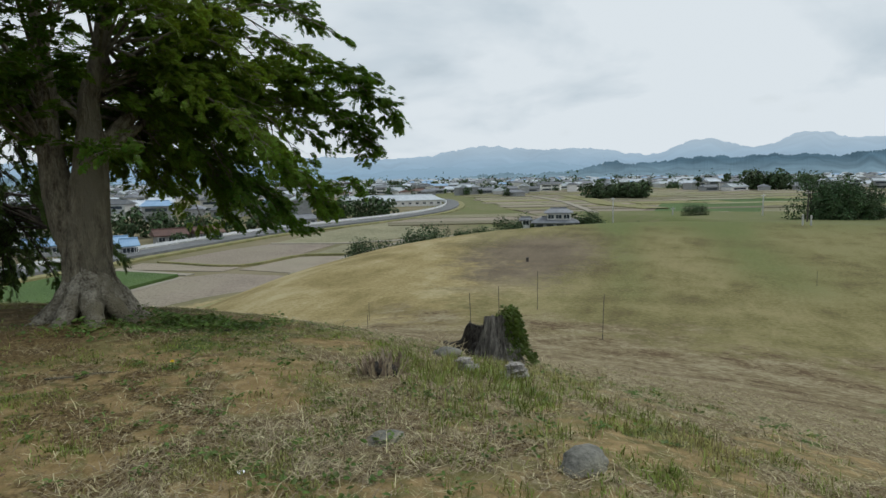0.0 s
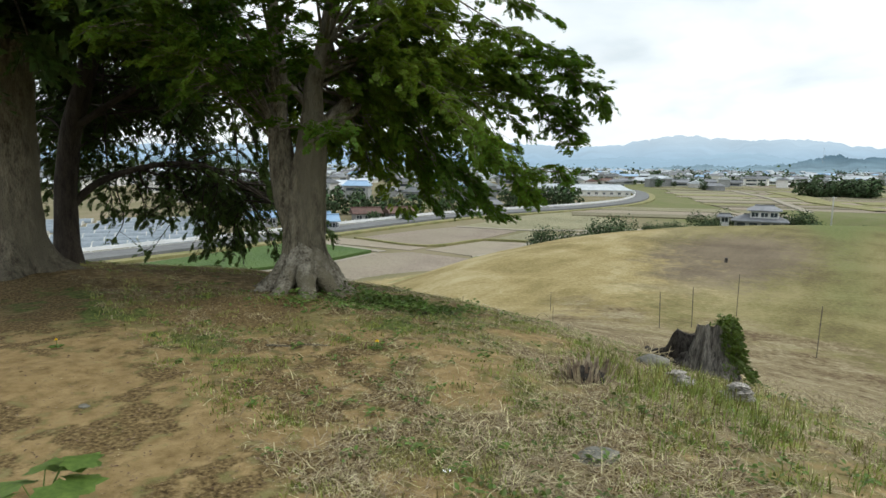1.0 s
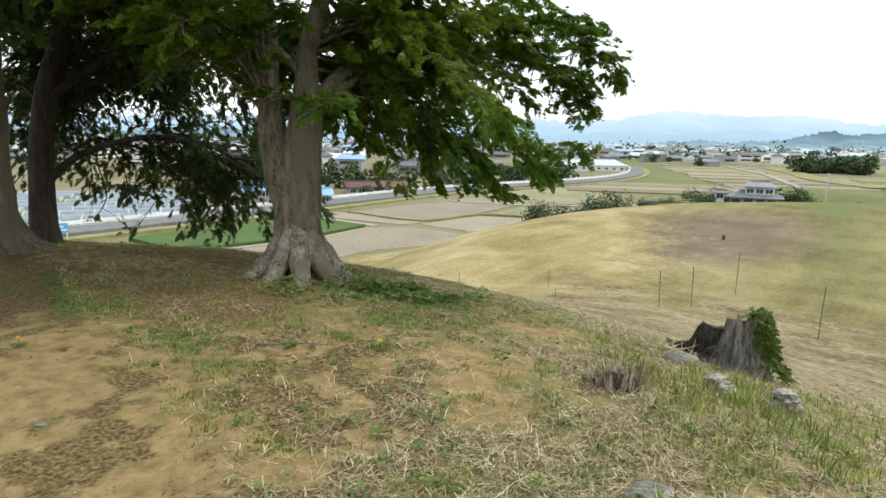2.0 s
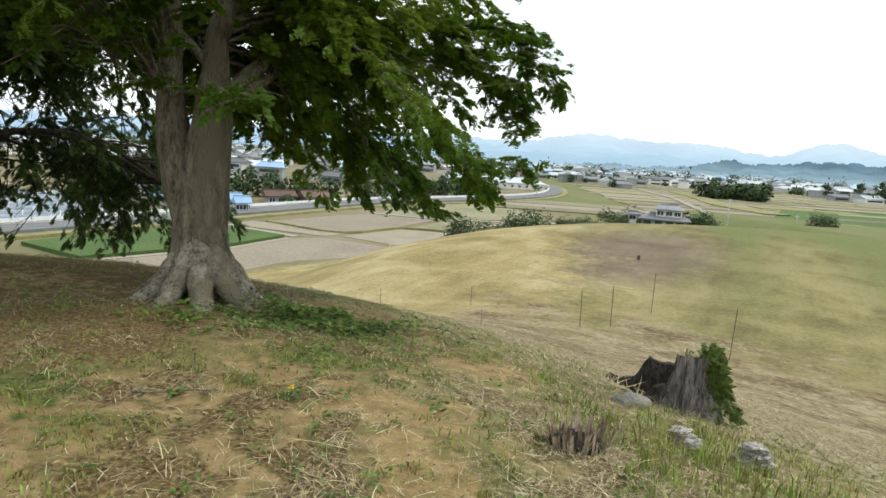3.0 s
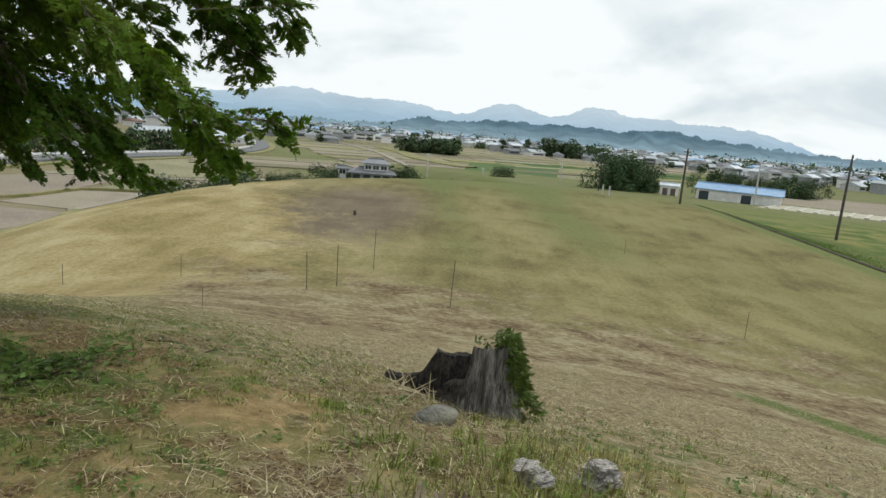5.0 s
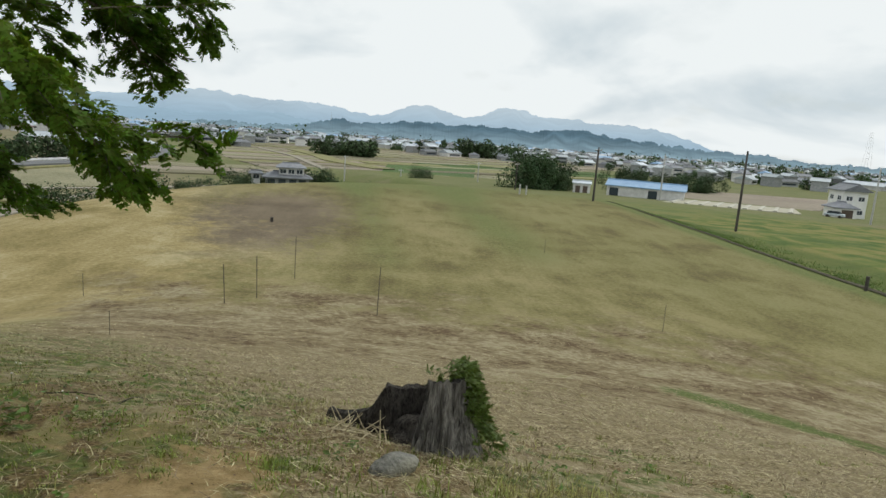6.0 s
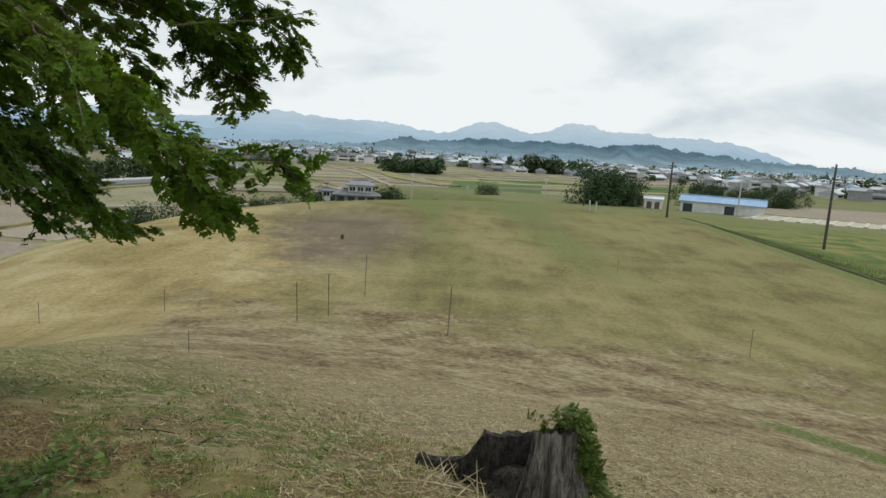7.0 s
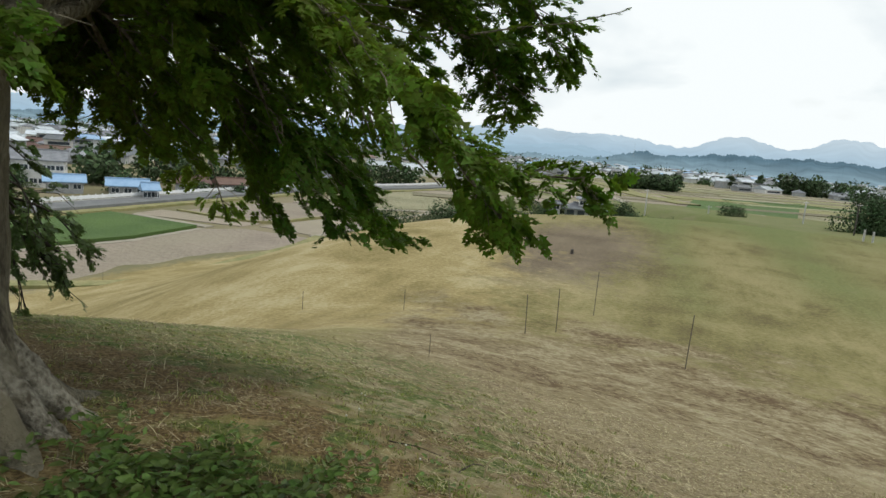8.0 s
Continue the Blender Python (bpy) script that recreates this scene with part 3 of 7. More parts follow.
def tube_arrays(points, radii, sides, lobes=None):
    """A tapered tube along points; lobes(i, angle) scales the radius."""
    P = np.asarray(points, float)
    T = np.gradient(P, axis=0)
    T /= np.maximum(np.linalg.norm(T, axis=1, keepdims=True), 1e-9)
    ref = np.array([0.0, 1.0, 0.0]) if abs(T[0][1]) < 0.9 else np.array([1.0, 0, 0])
    V = []
    for i, (p, t, r) in enumerate(zip(P, T, radii)):
        s = np.cross(t, ref); s /= np.linalg.norm(s)
        u = np.cross(s, t)
        for k in range(sides):
            a = 2 * math.pi * k / sides
            rr = r * (lobes(i, a) if lobes else 1)
            V.append(p + rr * (math.cos(a) * s + math.sin(a) * u))
    n = len(P)
    F = []
    for i in range(n - 1):
        for k in range(sides):
            j = (k + 1) % sides
            F.append((i * sides + k, i * sides + j, (i + 1) * sides + j, (i + 1) * sides + k))
    V.append(P[-1] + T[-1] * radii[-1])
    for k in range(sides):
        F.append(((n - 1) * sides + k, (n - 1) * sides + (k + 1) % sides, len(V) - 1))
    return np.array(V), F


def curve_points(keys, n):
    """A smooth line through a few keys (Catmull-Rom)."""
    K = np.asarray(keys, float)
    K = np.vstack([2 * K[0] - K[1], K, 2 * K[-1] - K[-2]])
    out = []
    seg = len(K) - 3
    for i in range(n):
        u = i / (n - 1) * seg
        k = min(int(u), seg - 1)
        t = u - k
        a, b, c, d = K[k:k + 4]
        out.append(0.5 * (2 * b + (c - a) * t + (2 * a - 5 * b + 4 * c - d) * t * t + (3 * b - a - 3 * c + d) * t ** 3))
    return np.array(out)


def bough_points(a, b, rise, n=14, g=rng, crook=0.10):
    """From a to b: lifts off by rise, then droops to its tip, with crooks."""
    a, b = np.asarray(a, float), np.asarray(b, float)
    L = np.linalg.norm(b - a)
    mid1 = a + (b - a) * 0.33 + np.array([0, 0, rise * 0.8]) + g.normal(size=3) * crook * L * 0.4
    mid2 = a + (b - a) * 0.70 + np.array([0, 0, rise]) + g.normal(size=3) * crook * L * 0.4
    return curve_points([a, mid1, mid2, b], n)


def grow(tree, boughs, leaf_material, bark, g, dens=1.0, shoot=(0.35, 0.95), first=0.2, thin=1.0, scale=(0.8, 1.25), gap=0.35, gap_seed=900, droop=0.12, limb=0.7):
    """Boughs (start, tip, rise, radius, fullness) whose side shoots spread like fronds and hang at their ends; each bough is a part, all leaves one crown."""
    LP, LD, bonus, owner, shoots = [], [], [], [], []
    for start, tip, rise, rad, full in boughs:
        full = full * (thin if full < 1.19 and tip[0] > -3.7 and tip[1] > 8 and tip[2] > 1.6 else 1.0)
        tip = np.asarray(tip, float) + (np.asarray(start, float) - np.asarray(tip, float)) * 0.03 + np.array([0, 0, 0.04 if tip[2] < 1.5 else 0.02])
        pts = bough_points(start, tip, rise, 14, g)
        L = np.linalg.norm(np.diff(pts, axis=0), axis=1).sum()
        V, F = tube_arrays(pts, np.linspace(rad * limb, 0.006, 14), 7)
        part("limb", mesh_from("limb", V, F, bark, smooth=True), tree)
        n = max(4, int(full * L * 12))
        for i in range(n):
            t = first + (0.98 - first) * (i + g.uniform(0, 1)) / n
            k = min(int(t * 13), 12)
            p = pts[k] + (pts[k + 1] - pts[k]) * (t * 13 - k)
            d = pts[min(k + 2, 13)] - pts[max(k - 1, 0)]
            d /= np.linalg.norm(d)
            a = math.radians(g.uniform(18, 78) * (1 if i % 2 else -1))
            h = np.array([d[0] * math.cos(a) - d[1] * math.sin(a), d[0] * math.sin(a) + d[1] * math.cos(a), d[2] * 0.45 + g.uniform(-0.22, 0.26)])
            h /= np.linalg.norm(h)
            sl = g.uniform(*shoot) * min(1.0, L / 1.6) * (1.0 - 0.62 * max(0, t - 0.3) / 0.7)
            sp = curve_points([p, p + h * sl * 0.5 + g.normal(size=3) * 0.03, p + h * sl + np.array([0, 0, -droop * sl])], 5)
            m = max(3, int(dens * sl * 20))
            who = len(shoots)
            shoots.append(sp)
            for j in range(m):
                u = (0.12 + 0.88 * (j + g.uniform(0.1, 0.9)) / m) * 4
                q = min(int(u), 3)
                b = sp[q] + (sp[q + 1] - sp[q]) * (u - q)
                e = sp[q + 1] - sp[q]
                e = e / np.linalg.norm(e)
                side = np.cross(e, [0, 0, 1.0]) * (1 if j % 2 else -1) * g.uniform(0.15, 1.3) * (1.2 - u / 5)
                LP.append(b + g.normal(size=3) * 0.035); LD.append(e + side + np.array([0, 0, g.uniform(-0.42, 0.30)]))
                bonus.append(1.2 if full >= 1.19 and t > 0.6 else 0.0); owner.append(who)
        for j in range(5):
            LP.append(pts[-1] - (0.02 + 0.055 * j) * (pts[-1] - pts[-3]) / np.linalg.norm(pts[-1] - pts[-3])); LD.append((pts[-1] - pts[-3]) * np.array([1, 1, 0.8]) + g.normal(size=3) * 0.10); bonus.append(1.0); owner.append(-1)
    # the crown is layered in clumps with open air between
    LP, LD, owner = np.array(LP), np.array(LD), np.array(owner)
    X, Y, Zz = LP.T
    q = vnoise(X * 1.9 + Zz * 0.8, Y * 1.9 - Zz * 0.6, gap_seed) + 0.8 * vnoise((X - Y) * 1.5, Zz * 3.0, gap_seed + 1) + 0.35 * vnoise(X * 5 + Zz * 3, Y * 5 + Zz * 4, gap_seed + 2) + g.normal(0, 0.12, len(LP)) + np.array(bonus)
    ok = q > np.quantile(q, gap)
    left = np.bincount(owner[ok & (owner >= 0)], minlength=len(shoots))
    twV, twF, off = [], [], 0
    for sp, c in zip(shoots, left):
        if c >= 2:
            V, F = tube_arrays(sp[::2], [0.007, 0.005, 0.002], 3)
            twV.append(V); twF += [tuple(q_ + off for q_ in f) for f in F]; off += len(V)
    LP, LD = LP[ok], LD[ok]
    tagged(part("twig_work", mesh_from("twig_work", np.concatenate(twV), twF, bark), tree), kind="stuff")
    part("crown", leaves_mesh("crown", LP, LD, leaf_material, scale, tilt=0.6, g=g), tree, "layered drooping sprays of small lobed green leaves")
    return len(LP)


def trunk_mesh(name, keys, radii_keys, n, sides, bark, flare, root_seed, g, grooves=0.05, reach=0.15):
    """A trunk whose foot spreads into buttress roots."""
    pts = curve_points(keys, n)
    rad = np.interp(np.linspace(0, 1, n), np.linspace(0, 1, len(radii_keys)), radii_keys)
    z0 = pts[0][2]
    ph = g.uniform(0, 6.28, 6)

    def lobes(i, a):
        h = pts[i][2] - z0
        f = math.exp(-h / reach)
        root = max(0.0, math.cos(4 * a + ph[0]) * 0.5 + 0.5) ** 1.5 + 0.55 * max(0.0, math.cos(7 * a + ph[1]) * 0.5 + 0.5) ** 2
        rib = math.cos(5 * a + ph[2] + 0.35 * h) * 0.5 + math.cos(9 * a + ph[3] - 0.5 * h) * 0.35 + math.cos(15 * a + ph[4] + 0.8 * h) * 0.3
        return 1 + flare * f * (0.45 + root) + grooves * rib + 0.03 * math.sin(h * 7 + a * 3) + f * 0.16 * math.sin(13 * a + 9 * h) * math.sin(6 * a - 14 * h + 1) + 0.022 * math.sin(3 * a + 4 * h + ph[5]) * math.sin(11 * h + 2 * a)
    V, F = tube_arrays(pts, rad, sides, lobes)
    return mesh_from(name, V, F, bark, smooth=True)


def big_tree():
    """The tree beside the path: forked trunk, boughs that droop over the field."""
    g = np.random.default_rng(21)
    x, y = -3.89, 7.41
    z = float(lie(x, y)) - 0.12
    t = thing("zelkova_tree", "old broadleaf tree, forked grey-brown trunk with flared roots", "tree", Matrix.Translation((0, 0, 0)))
    part("trunk", trunk_mesh("trunk", [(x, y, z), (x - 0.01, y, 0.22), (x - 0.03, y + 0.01, 0.55), (x - 0.01, y + 0.02, 0.90), (x + 0.03, y + 0.04, 1.30), (x + 0.07, y + 0.05, 1.72), (x + 0.10, y + 0.05, 2.06)], [0.28, 0.252, 0.244, 0.246, 0.21, 0.18, 0.145], 80, 80, BARK, 1.0, 3, g, 0.055, 0.26), t)

    def stem(name, keys, radii, n=18, sides=18, wave=0.06):
        P = curve_points(keys, n)
        V, F = tube_arrays(P, np.interp(np.linspace(0, 1, n), np.linspace(0, 1, len(radii)), radii), sides, lambda i, a: 1 + wave * math.sin(4 * a + i * 0.5) + 0.5 * wave * math.sin(9 * a - i * 0.8))
        part(name, mesh_from(name, V, F, BARK, smooth=True), t)
        return P
    stem_l = stem("stem", [(x - 0.13, y, 0.55), (x - 0.22, y + 0.01, 1.0), (x - 0.295, y + 0.02, 1.40), (x - 0.335, y + 0.02, 1.75), (x - 0.335, y, 2.1), (x - 0.30, y - 0.02, 2.7), (x - 0.42, y - 0.05, 4.0), (x - 0.6, y, 6.0)], [0.14, 0.182, 0.165, 0.132, 0.11, 0.085, 0.06, 0.04], 16)
    stem_r = stem("stem", [(x + 0.09, y + 0.05, 1.85), (x + 0.10, y + 0.05, 2.2), (x + 0.11, y + 0.06, 2.45), (x + 0.21, y + 0.08, 2.75), (x + 0.32, y + 0.1, 3.3), (x + 0.40, y + 0.1, 4.4), (x + 0.3, y + 0.2, 6.4)], [0.155, 0.12, 0.105, 0.10, 0.085, 0.06, 0.04], 16)
    stem("stem", [(x + 0.05, y + 0.04, 1.62), (x + 0.16, y + 0.12, 1.82), (x + 0.28, y + 0.22, 2.02), (x + 0.41, y + 0.33, 2.20), (x + 0.53, y + 0.44, 2.34), (x + 0.60, y + 0.50, 2.50)], [0.11, 0.115, 0.095, 0.078, 0.055, 0.03], 18)
    stem("stem", [(x + 0.20, y + 0.12, 1.84), (x + 0.38, y + 0.24, 1.99), (x + 0.50, y + 0.36, 2.10), (x + 0.60, y + 0.5, 2.25)], [0.075, 0.06, 0.045, 0.02], 12, 12)
    stem("stem", [(x + 0.06, y + 0.05, 2.12), (x - 0.10, y + 0.04, 2.30), (x - 0.28, y, 2.48), (x - 0.6, y - 0.2, 2.75)], [0.05, 0.045, 0.04, 0.025], 12, 10)
    A = (x + 0.59, y + 0.49, 2.48)
    B = tuple(stem_r[9])
    # roots that run out from the foot and sink into the ground
    for a, L, r in ((20, 0.75, 0.10), (75, 0.6, 0.09), (140, 0.6, 0.10), (195, 0.75, 0.11), (236, 0.90, 0.12), (264, 1.05, 0.13), (292, 1.15, 0.14), (320, 1.0, 0.12), (345, 0.75, 0.10)):
        c, q = math.cos(radians(a)), math.sin(radians(a))
        gz = lambda f: float(lie(x + c * f, y + q * f))
        V, F = tube_arrays(curve_points([(x + 0.12 * c, y + 0.12 * q, 0.42), (x + (0.10 + 0.28 * L) * c, y + (0.10 + 0.28 * L) * q, 0.15), (x + L * 0.7 * c - 0.05 * q, y + L * 0.7 * q + 0.05 * c, gz(L * 0.7) - 0.01), (x + L * c, y + L * q, gz(L) - 0.10)], 14), np.linspace(r, r * 0.5, 14), 12, lambda i, b: 1 + 0.12 * math.sin(3 * b + i * 1.3) + 0.08 * math.sin(5 * b - i * 2.1 + a))
        part("root", mesh_from("root", V, F, ROOT, smooth=True), t)
    S = lambda k: tuple(stem_r[k])
    W = lambda k: tuple(stem_l[k])
    boughs = [
        # over the field, to the tips that hang in the view
        (A, (-0.16, 10.25, 2.24), 0.55, 0.06, 1.3), (A, (-0.60, 10.5, 1.76), 0.5, 0.05, 1.2), (A, (-0.6, 10.2, 1.95), 0.5, 0.05, 1.1), (B, (-1.02, 7.34, 1.00), 0.22, 0.05, 1.6), (S(6), (-3.13, 14.0, 0.25), 1.2, 0.07, 0.7), (S(5), (-3.83, 12.1, 0.33), 0.9, 0.06, 0.9), (S(6), (-2.6, 12.8, 0.75), 1.0, 0.06, 0.7), (S(6), (-3.4, 12.9, 0.9), 0.9, 0.05, 0.8), (S(6), (-2.2, 11.8, 1.2), 0.8, 0.05, 0.8),
        ((-1.22, 7.40, 1.36), (-0.72, 7.12, 1.28), 0.06, 0.012, 1.6), (B, (-1.63, 9.90, 0.55), 0.22, 0.05, 1.2), (B, (-2.15, 9.0, 0.72), 0.22, 0.05, 1.1), (B, (-1.35, 8.6, 1.15), 0.22, 0.05, 1.1),
        (B, (-2.75, 9.3, 0.85), 0.22, 0.05, 1.1), (S(5), (-3.3, 9.5, 1.1), 0.3, 0.05, 1.1), (S(5), (-1.0, 9.2, 2.3), 0.6, 0.05, 1.1), (S(5), (-1.5, 10.6, 2.0), 0.6, 0.05, 1.1),
        (S(6), (-0.75, 10.2, 2.75), 0.6, 0.05, 1.1), (S(7), (-0.9, 9.6, 3.5), 0.6, 0.05, 1.1), (S(7), (-1.3, 8.3, 3.0), 0.6, 0.05, 1.1), (S(8), (-1.4, 10.8, 3.9), 0.5, 0.05, 1.1),
        (S(8), (-1.3, 8.9, 4.4), 0.5, 0.05, 1.0), (S(9), (-2.2, 10.6, 3.0), 0.4, 0.05, 1.0), (S(9), (-1.9, 7.0, 4.2), 0.5, 0.05, 1.0), (S(10), (-1.6, 9.6, 5.4), 0.4, 0.05, 0.8),
        (S(5), (-2.6, 10.7, 1.8), 0.5, 0.05, 1.1), (S(6), (-3.6, 10.4, 2.2), 0.5, 0.05, 1.0), (S(6), (-2.2, 8.2, 1.9), 0.5, 0.05, 1.1), (S(6), (-2.9, 8.7, 1.5), 0.4, 0.05, 1.1),
        # close about the trunk, on its far side
        (S(3), (-3.45, 8.8, 1.25), 0.3, 0.04, 1.5), (S(3), (-3.05, 8.3, 1.45), 0.3, 0.04, 1.5), (S(4), (-3.9, 8.7, 1.55), 0.3, 0.04, 1.4), (S(4), (-3.2, 8.2, 2.0), 0.3, 0.04, 1.5), (S(4), (-2.75, 7.9, 1.75), 0.3, 0.04, 1.4), (S(5), (-3.6, 8.9, 2.4), 0.3, 0.04, 1.4), (S(4), (-2.7, 8.9, 1.3), 0.3, 0.04, 1.4),
        (S(5), (-2.9, 7.4, 2.6), 0.3, 0.04, 1.3), (W(6), (-4.5, 7.6, 2.2), 0.3, 0.04, 1.2),
        # towards the path and over it
        (W(7), (-4.3, 5.6, 2.25), 0.4, 0.04, 0.9), (W(8), (-3.0, 5.2, 3.1), 0.5, 0.05, 0.9), (S(8), (-2.3, 5.8, 3.6), 0.6, 0.05, 0.9),
        (W(9), (-4.4, 4.2, 3.7), 0.6, 0.05, 0.9), (W(10), (-3.0, 4.0, 4.8), 0.5, 0.05, 0.8),
        # behind the fork, and the low spray that crosses it
        (S(3), (-5.3, 9.7, 2.0), 0.2, 0.03, 1.4), (S(3), (-4.9, 9.0, 2.6), 0.2, 0.03, 1.4), (W(5), (-4.5, 9.2, 1.7), 0.2, 0.03, 1.4), (W(7), (-3.08, 6.3, 1.74), 0.15, 0.03, 0.7),
        # to the far side
        (W(7), (-5.6, 7.0, 2.5), 0.5, 0.05, 1.0), (W(7), (-5.2, 8.6, 2.1), 0.5, 0.05, 1.0), (W(8), (-6.0, 6.0, 3.2), 0.5, 0.05, 1.0), (W(6), (-4.9, 6.4, 2.1), 0.4, 0.04, 0.9),
        (W(9), (-5.4, 9.2, 3.2), 0.5, 0.05, 0.9), (W(10), (-6.2, 7.8, 4.2), 0.5, 0.05, 0.9), (W(11), (-4.6, 9.6, 4.6), 0.5, 0.05, 0.8),
        (W(6), (-4.6, 5.8, 2.5), 0.4, 0.04, 1.0), (W(6), (-5.1, 5.4, 2.7), 0.4, 0.04, 1.0), (W(7), (-4.9, 4.9, 3.0), 0.4, 0.04, 1.0), (W(7), (-5.5, 5.8, 2.7), 0.4, 0.04, 1.0), (W(8), (-5.8, 6.9, 3.3), 0.4, 0.04, 1.0), (W(8), (-5.2, 7.9, 3.0), 0.4, 0.04, 1.0),
        (W(7), (-4.5, 8.4, 2.6), 0.4, 0.04, 1.0), (S(6), (-3.9, 9.2, 2.6), 0.4, 0.04, 1.0), (S(7), (-3.2, 9.6, 3.4), 0.4, 0.04, 1.0), (S(7), (-2.6, 6.3, 3.0), 0.5, 0.04, 0.9), (S(7), (-2.2, 7.2, 3.3), 0.5, 0.04, 1.0), (S(6), (-1.9, 7.8, 2.6), 0.5, 0.04, 1.0),
        (S(8), (-3.3, 5.9, 3.7), 0.4, 0.04, 0.9), (S(9), (-2.0, 8.2, 4.8), 0.4, 0.04, 0.9), (S(6), (-1.6, 9.0, 1.7), 0.5, 0.04, 1.0), (A, (-1.75, 8.3, 1.45), 0.45, 0.04, 1.0), (A, (-2.4, 8.5, 1.2), 0.4, 0.04, 1.0), (S(6), (-1.9, 9.9, 1.4), 0.5, 0.04, 1.0),
        # crown top, out of view but shading the foot
        (S(12), (-2.6, 7.6, 7.2), 0.3, 0.05, 0.8), (S(13), (-4.0, 8.4, 7.6), 0.3, 0.05, 0.8), (W(13), (-4.6, 6.0, 7.0), 0.3, 0.05, 0.8), (W(13), (-5.6, 7.4, 6.4), 0.3, 0.05, 0.8), (S(12), (-2.2, 9.2, 6.4), 0.3, 0.05, 0.8), (S(12), (-2.4, 5.8, 6.0), 0.3, 0.05, 0.8),
    ]
    n = grow(t, boughs, LEAF, BARK, g, dens=1.18, thin=0.85, gap=0.40, scale=(0.56, 0.88), limb=0.5)
    TWIG = [(-1.35, 7.75, 2.12), (-1.12, 7.6, 2.15), (-0.90, 7.42, 2.16), (-0.68, 7.25, 2.20)]
    # the thin bare-ended twig that reaches out above the rest
    V, F = tube_arrays(curve_points(TWIG, 10), np.linspace(0.006, 0.002, 10), 4)
    part("twig", mesh_from("twig", V, F, BARK), t)
    P = curve_points(TWIG, 16)
    part("leaves", leaves_mesh("leaves", P, np.gradient(P, axis=0) + g.normal(size=P.shape) * 0.03, LEAF, (0.16, 0.28), g=g), t)
    return n


def second_tree():
    g = np.random.default_rng(33)
    x, y = -7.88, 7.05
    z = float(lie(x, y)) - 0.15
    t = thing("zelkova_tree", "thick shaded broadleaf tree trunk at the mound's edge", "tree")
    part("trunk", trunk_mesh("trunk", [(x, y, z), (x, y, 0.5), (x + 0.03, y, 1.4), (x + 0.1, y, 2.6), (x + 0.2, y, 4.2)], [0.38, 0.35, 0.35, 0.31, 0.2], 40, 56, BARK, 1.15, 5, g, 0.05, 0.26), t)
    up = curve_points([(x + 0.05, y, 1.9), (x - 0.3, y - 0.2, 3.2), (x - 0.6, y - 0.5, 5.0)], 10)
    V, F = tube_arrays(up, np.linspace(0.2, 0.06, 10), 14)
    part("stem", mesh_from("stem", V, F, BARK, smooth=True), t)
    T = (x + 0.1, y, 2.7); U = (x + 0.18, y, 3.7); W = tuple(up[5])
    boughs = [(T, (-6.3, 6.0, 2.6), 0.6, 0.06, 1.0), (T, (-6.0, 5.0, 3.3), 0.6, 0.06, 1.0), (T, (-6.2, 7.6, 2.9), 0.6, 0.06, 0.9), (U, (-5.6, 6.2, 4.4), 0.5, 0.06, 0.9),
              (U, (-5.4, 4.4, 4.6), 0.5, 0.06, 0.9), (W, (-7.0, 4.4, 3.4), 0.5, 0.06, 1.0), (W, (-5.6, 3.2, 3.9), 0.6, 0.06, 0.9), (U, (-7.4, 9.4, 4.4), 0.5, 0.06, 0.9),
              (T, (-7.1, 5.6, 2.2), 0.5, 0.05, 1.0), (T, (-8.8, 5.6, 2.8), 0.5, 0.06, 1.0), (W, (-9.6, 6.4, 4.2), 0.5, 0.06, 0.9), (U, (-8.0, 7.4, 6.6), 0.4, 0.06, 0.8), (U, (-6.4, 7.6, 6.0), 0.4, 0.06, 0.8),
              (W, (-7.6, 5.8, 5.8), 0.4, 0.06, 0.8), (T, (-6.6, 8.9, 3.3), 0.5, 0.05, 0.9)]
    for i in range(20):
        tip = (g.uniform(-9.5, -5.2), g.uniform(4.0, 9.0), g.uniform(2.5, 5.2))
        boughs.append(((T, U, W)[i % 3], tip, 0.4, 0.04, 0.9))
    # the crown's near side: unseen boughs added over the mound to shade its ground
    for i in range(26):
        tip = (g.uniform(-11.0, -5.6), g.uniform(-0.5, 6.0), g.uniform(4.0, 7.5))
        boughs.append(((U, W)[i % 2], tip, 0.5, 0.05, 0.85))
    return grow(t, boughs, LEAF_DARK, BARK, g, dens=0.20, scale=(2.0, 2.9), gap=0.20)


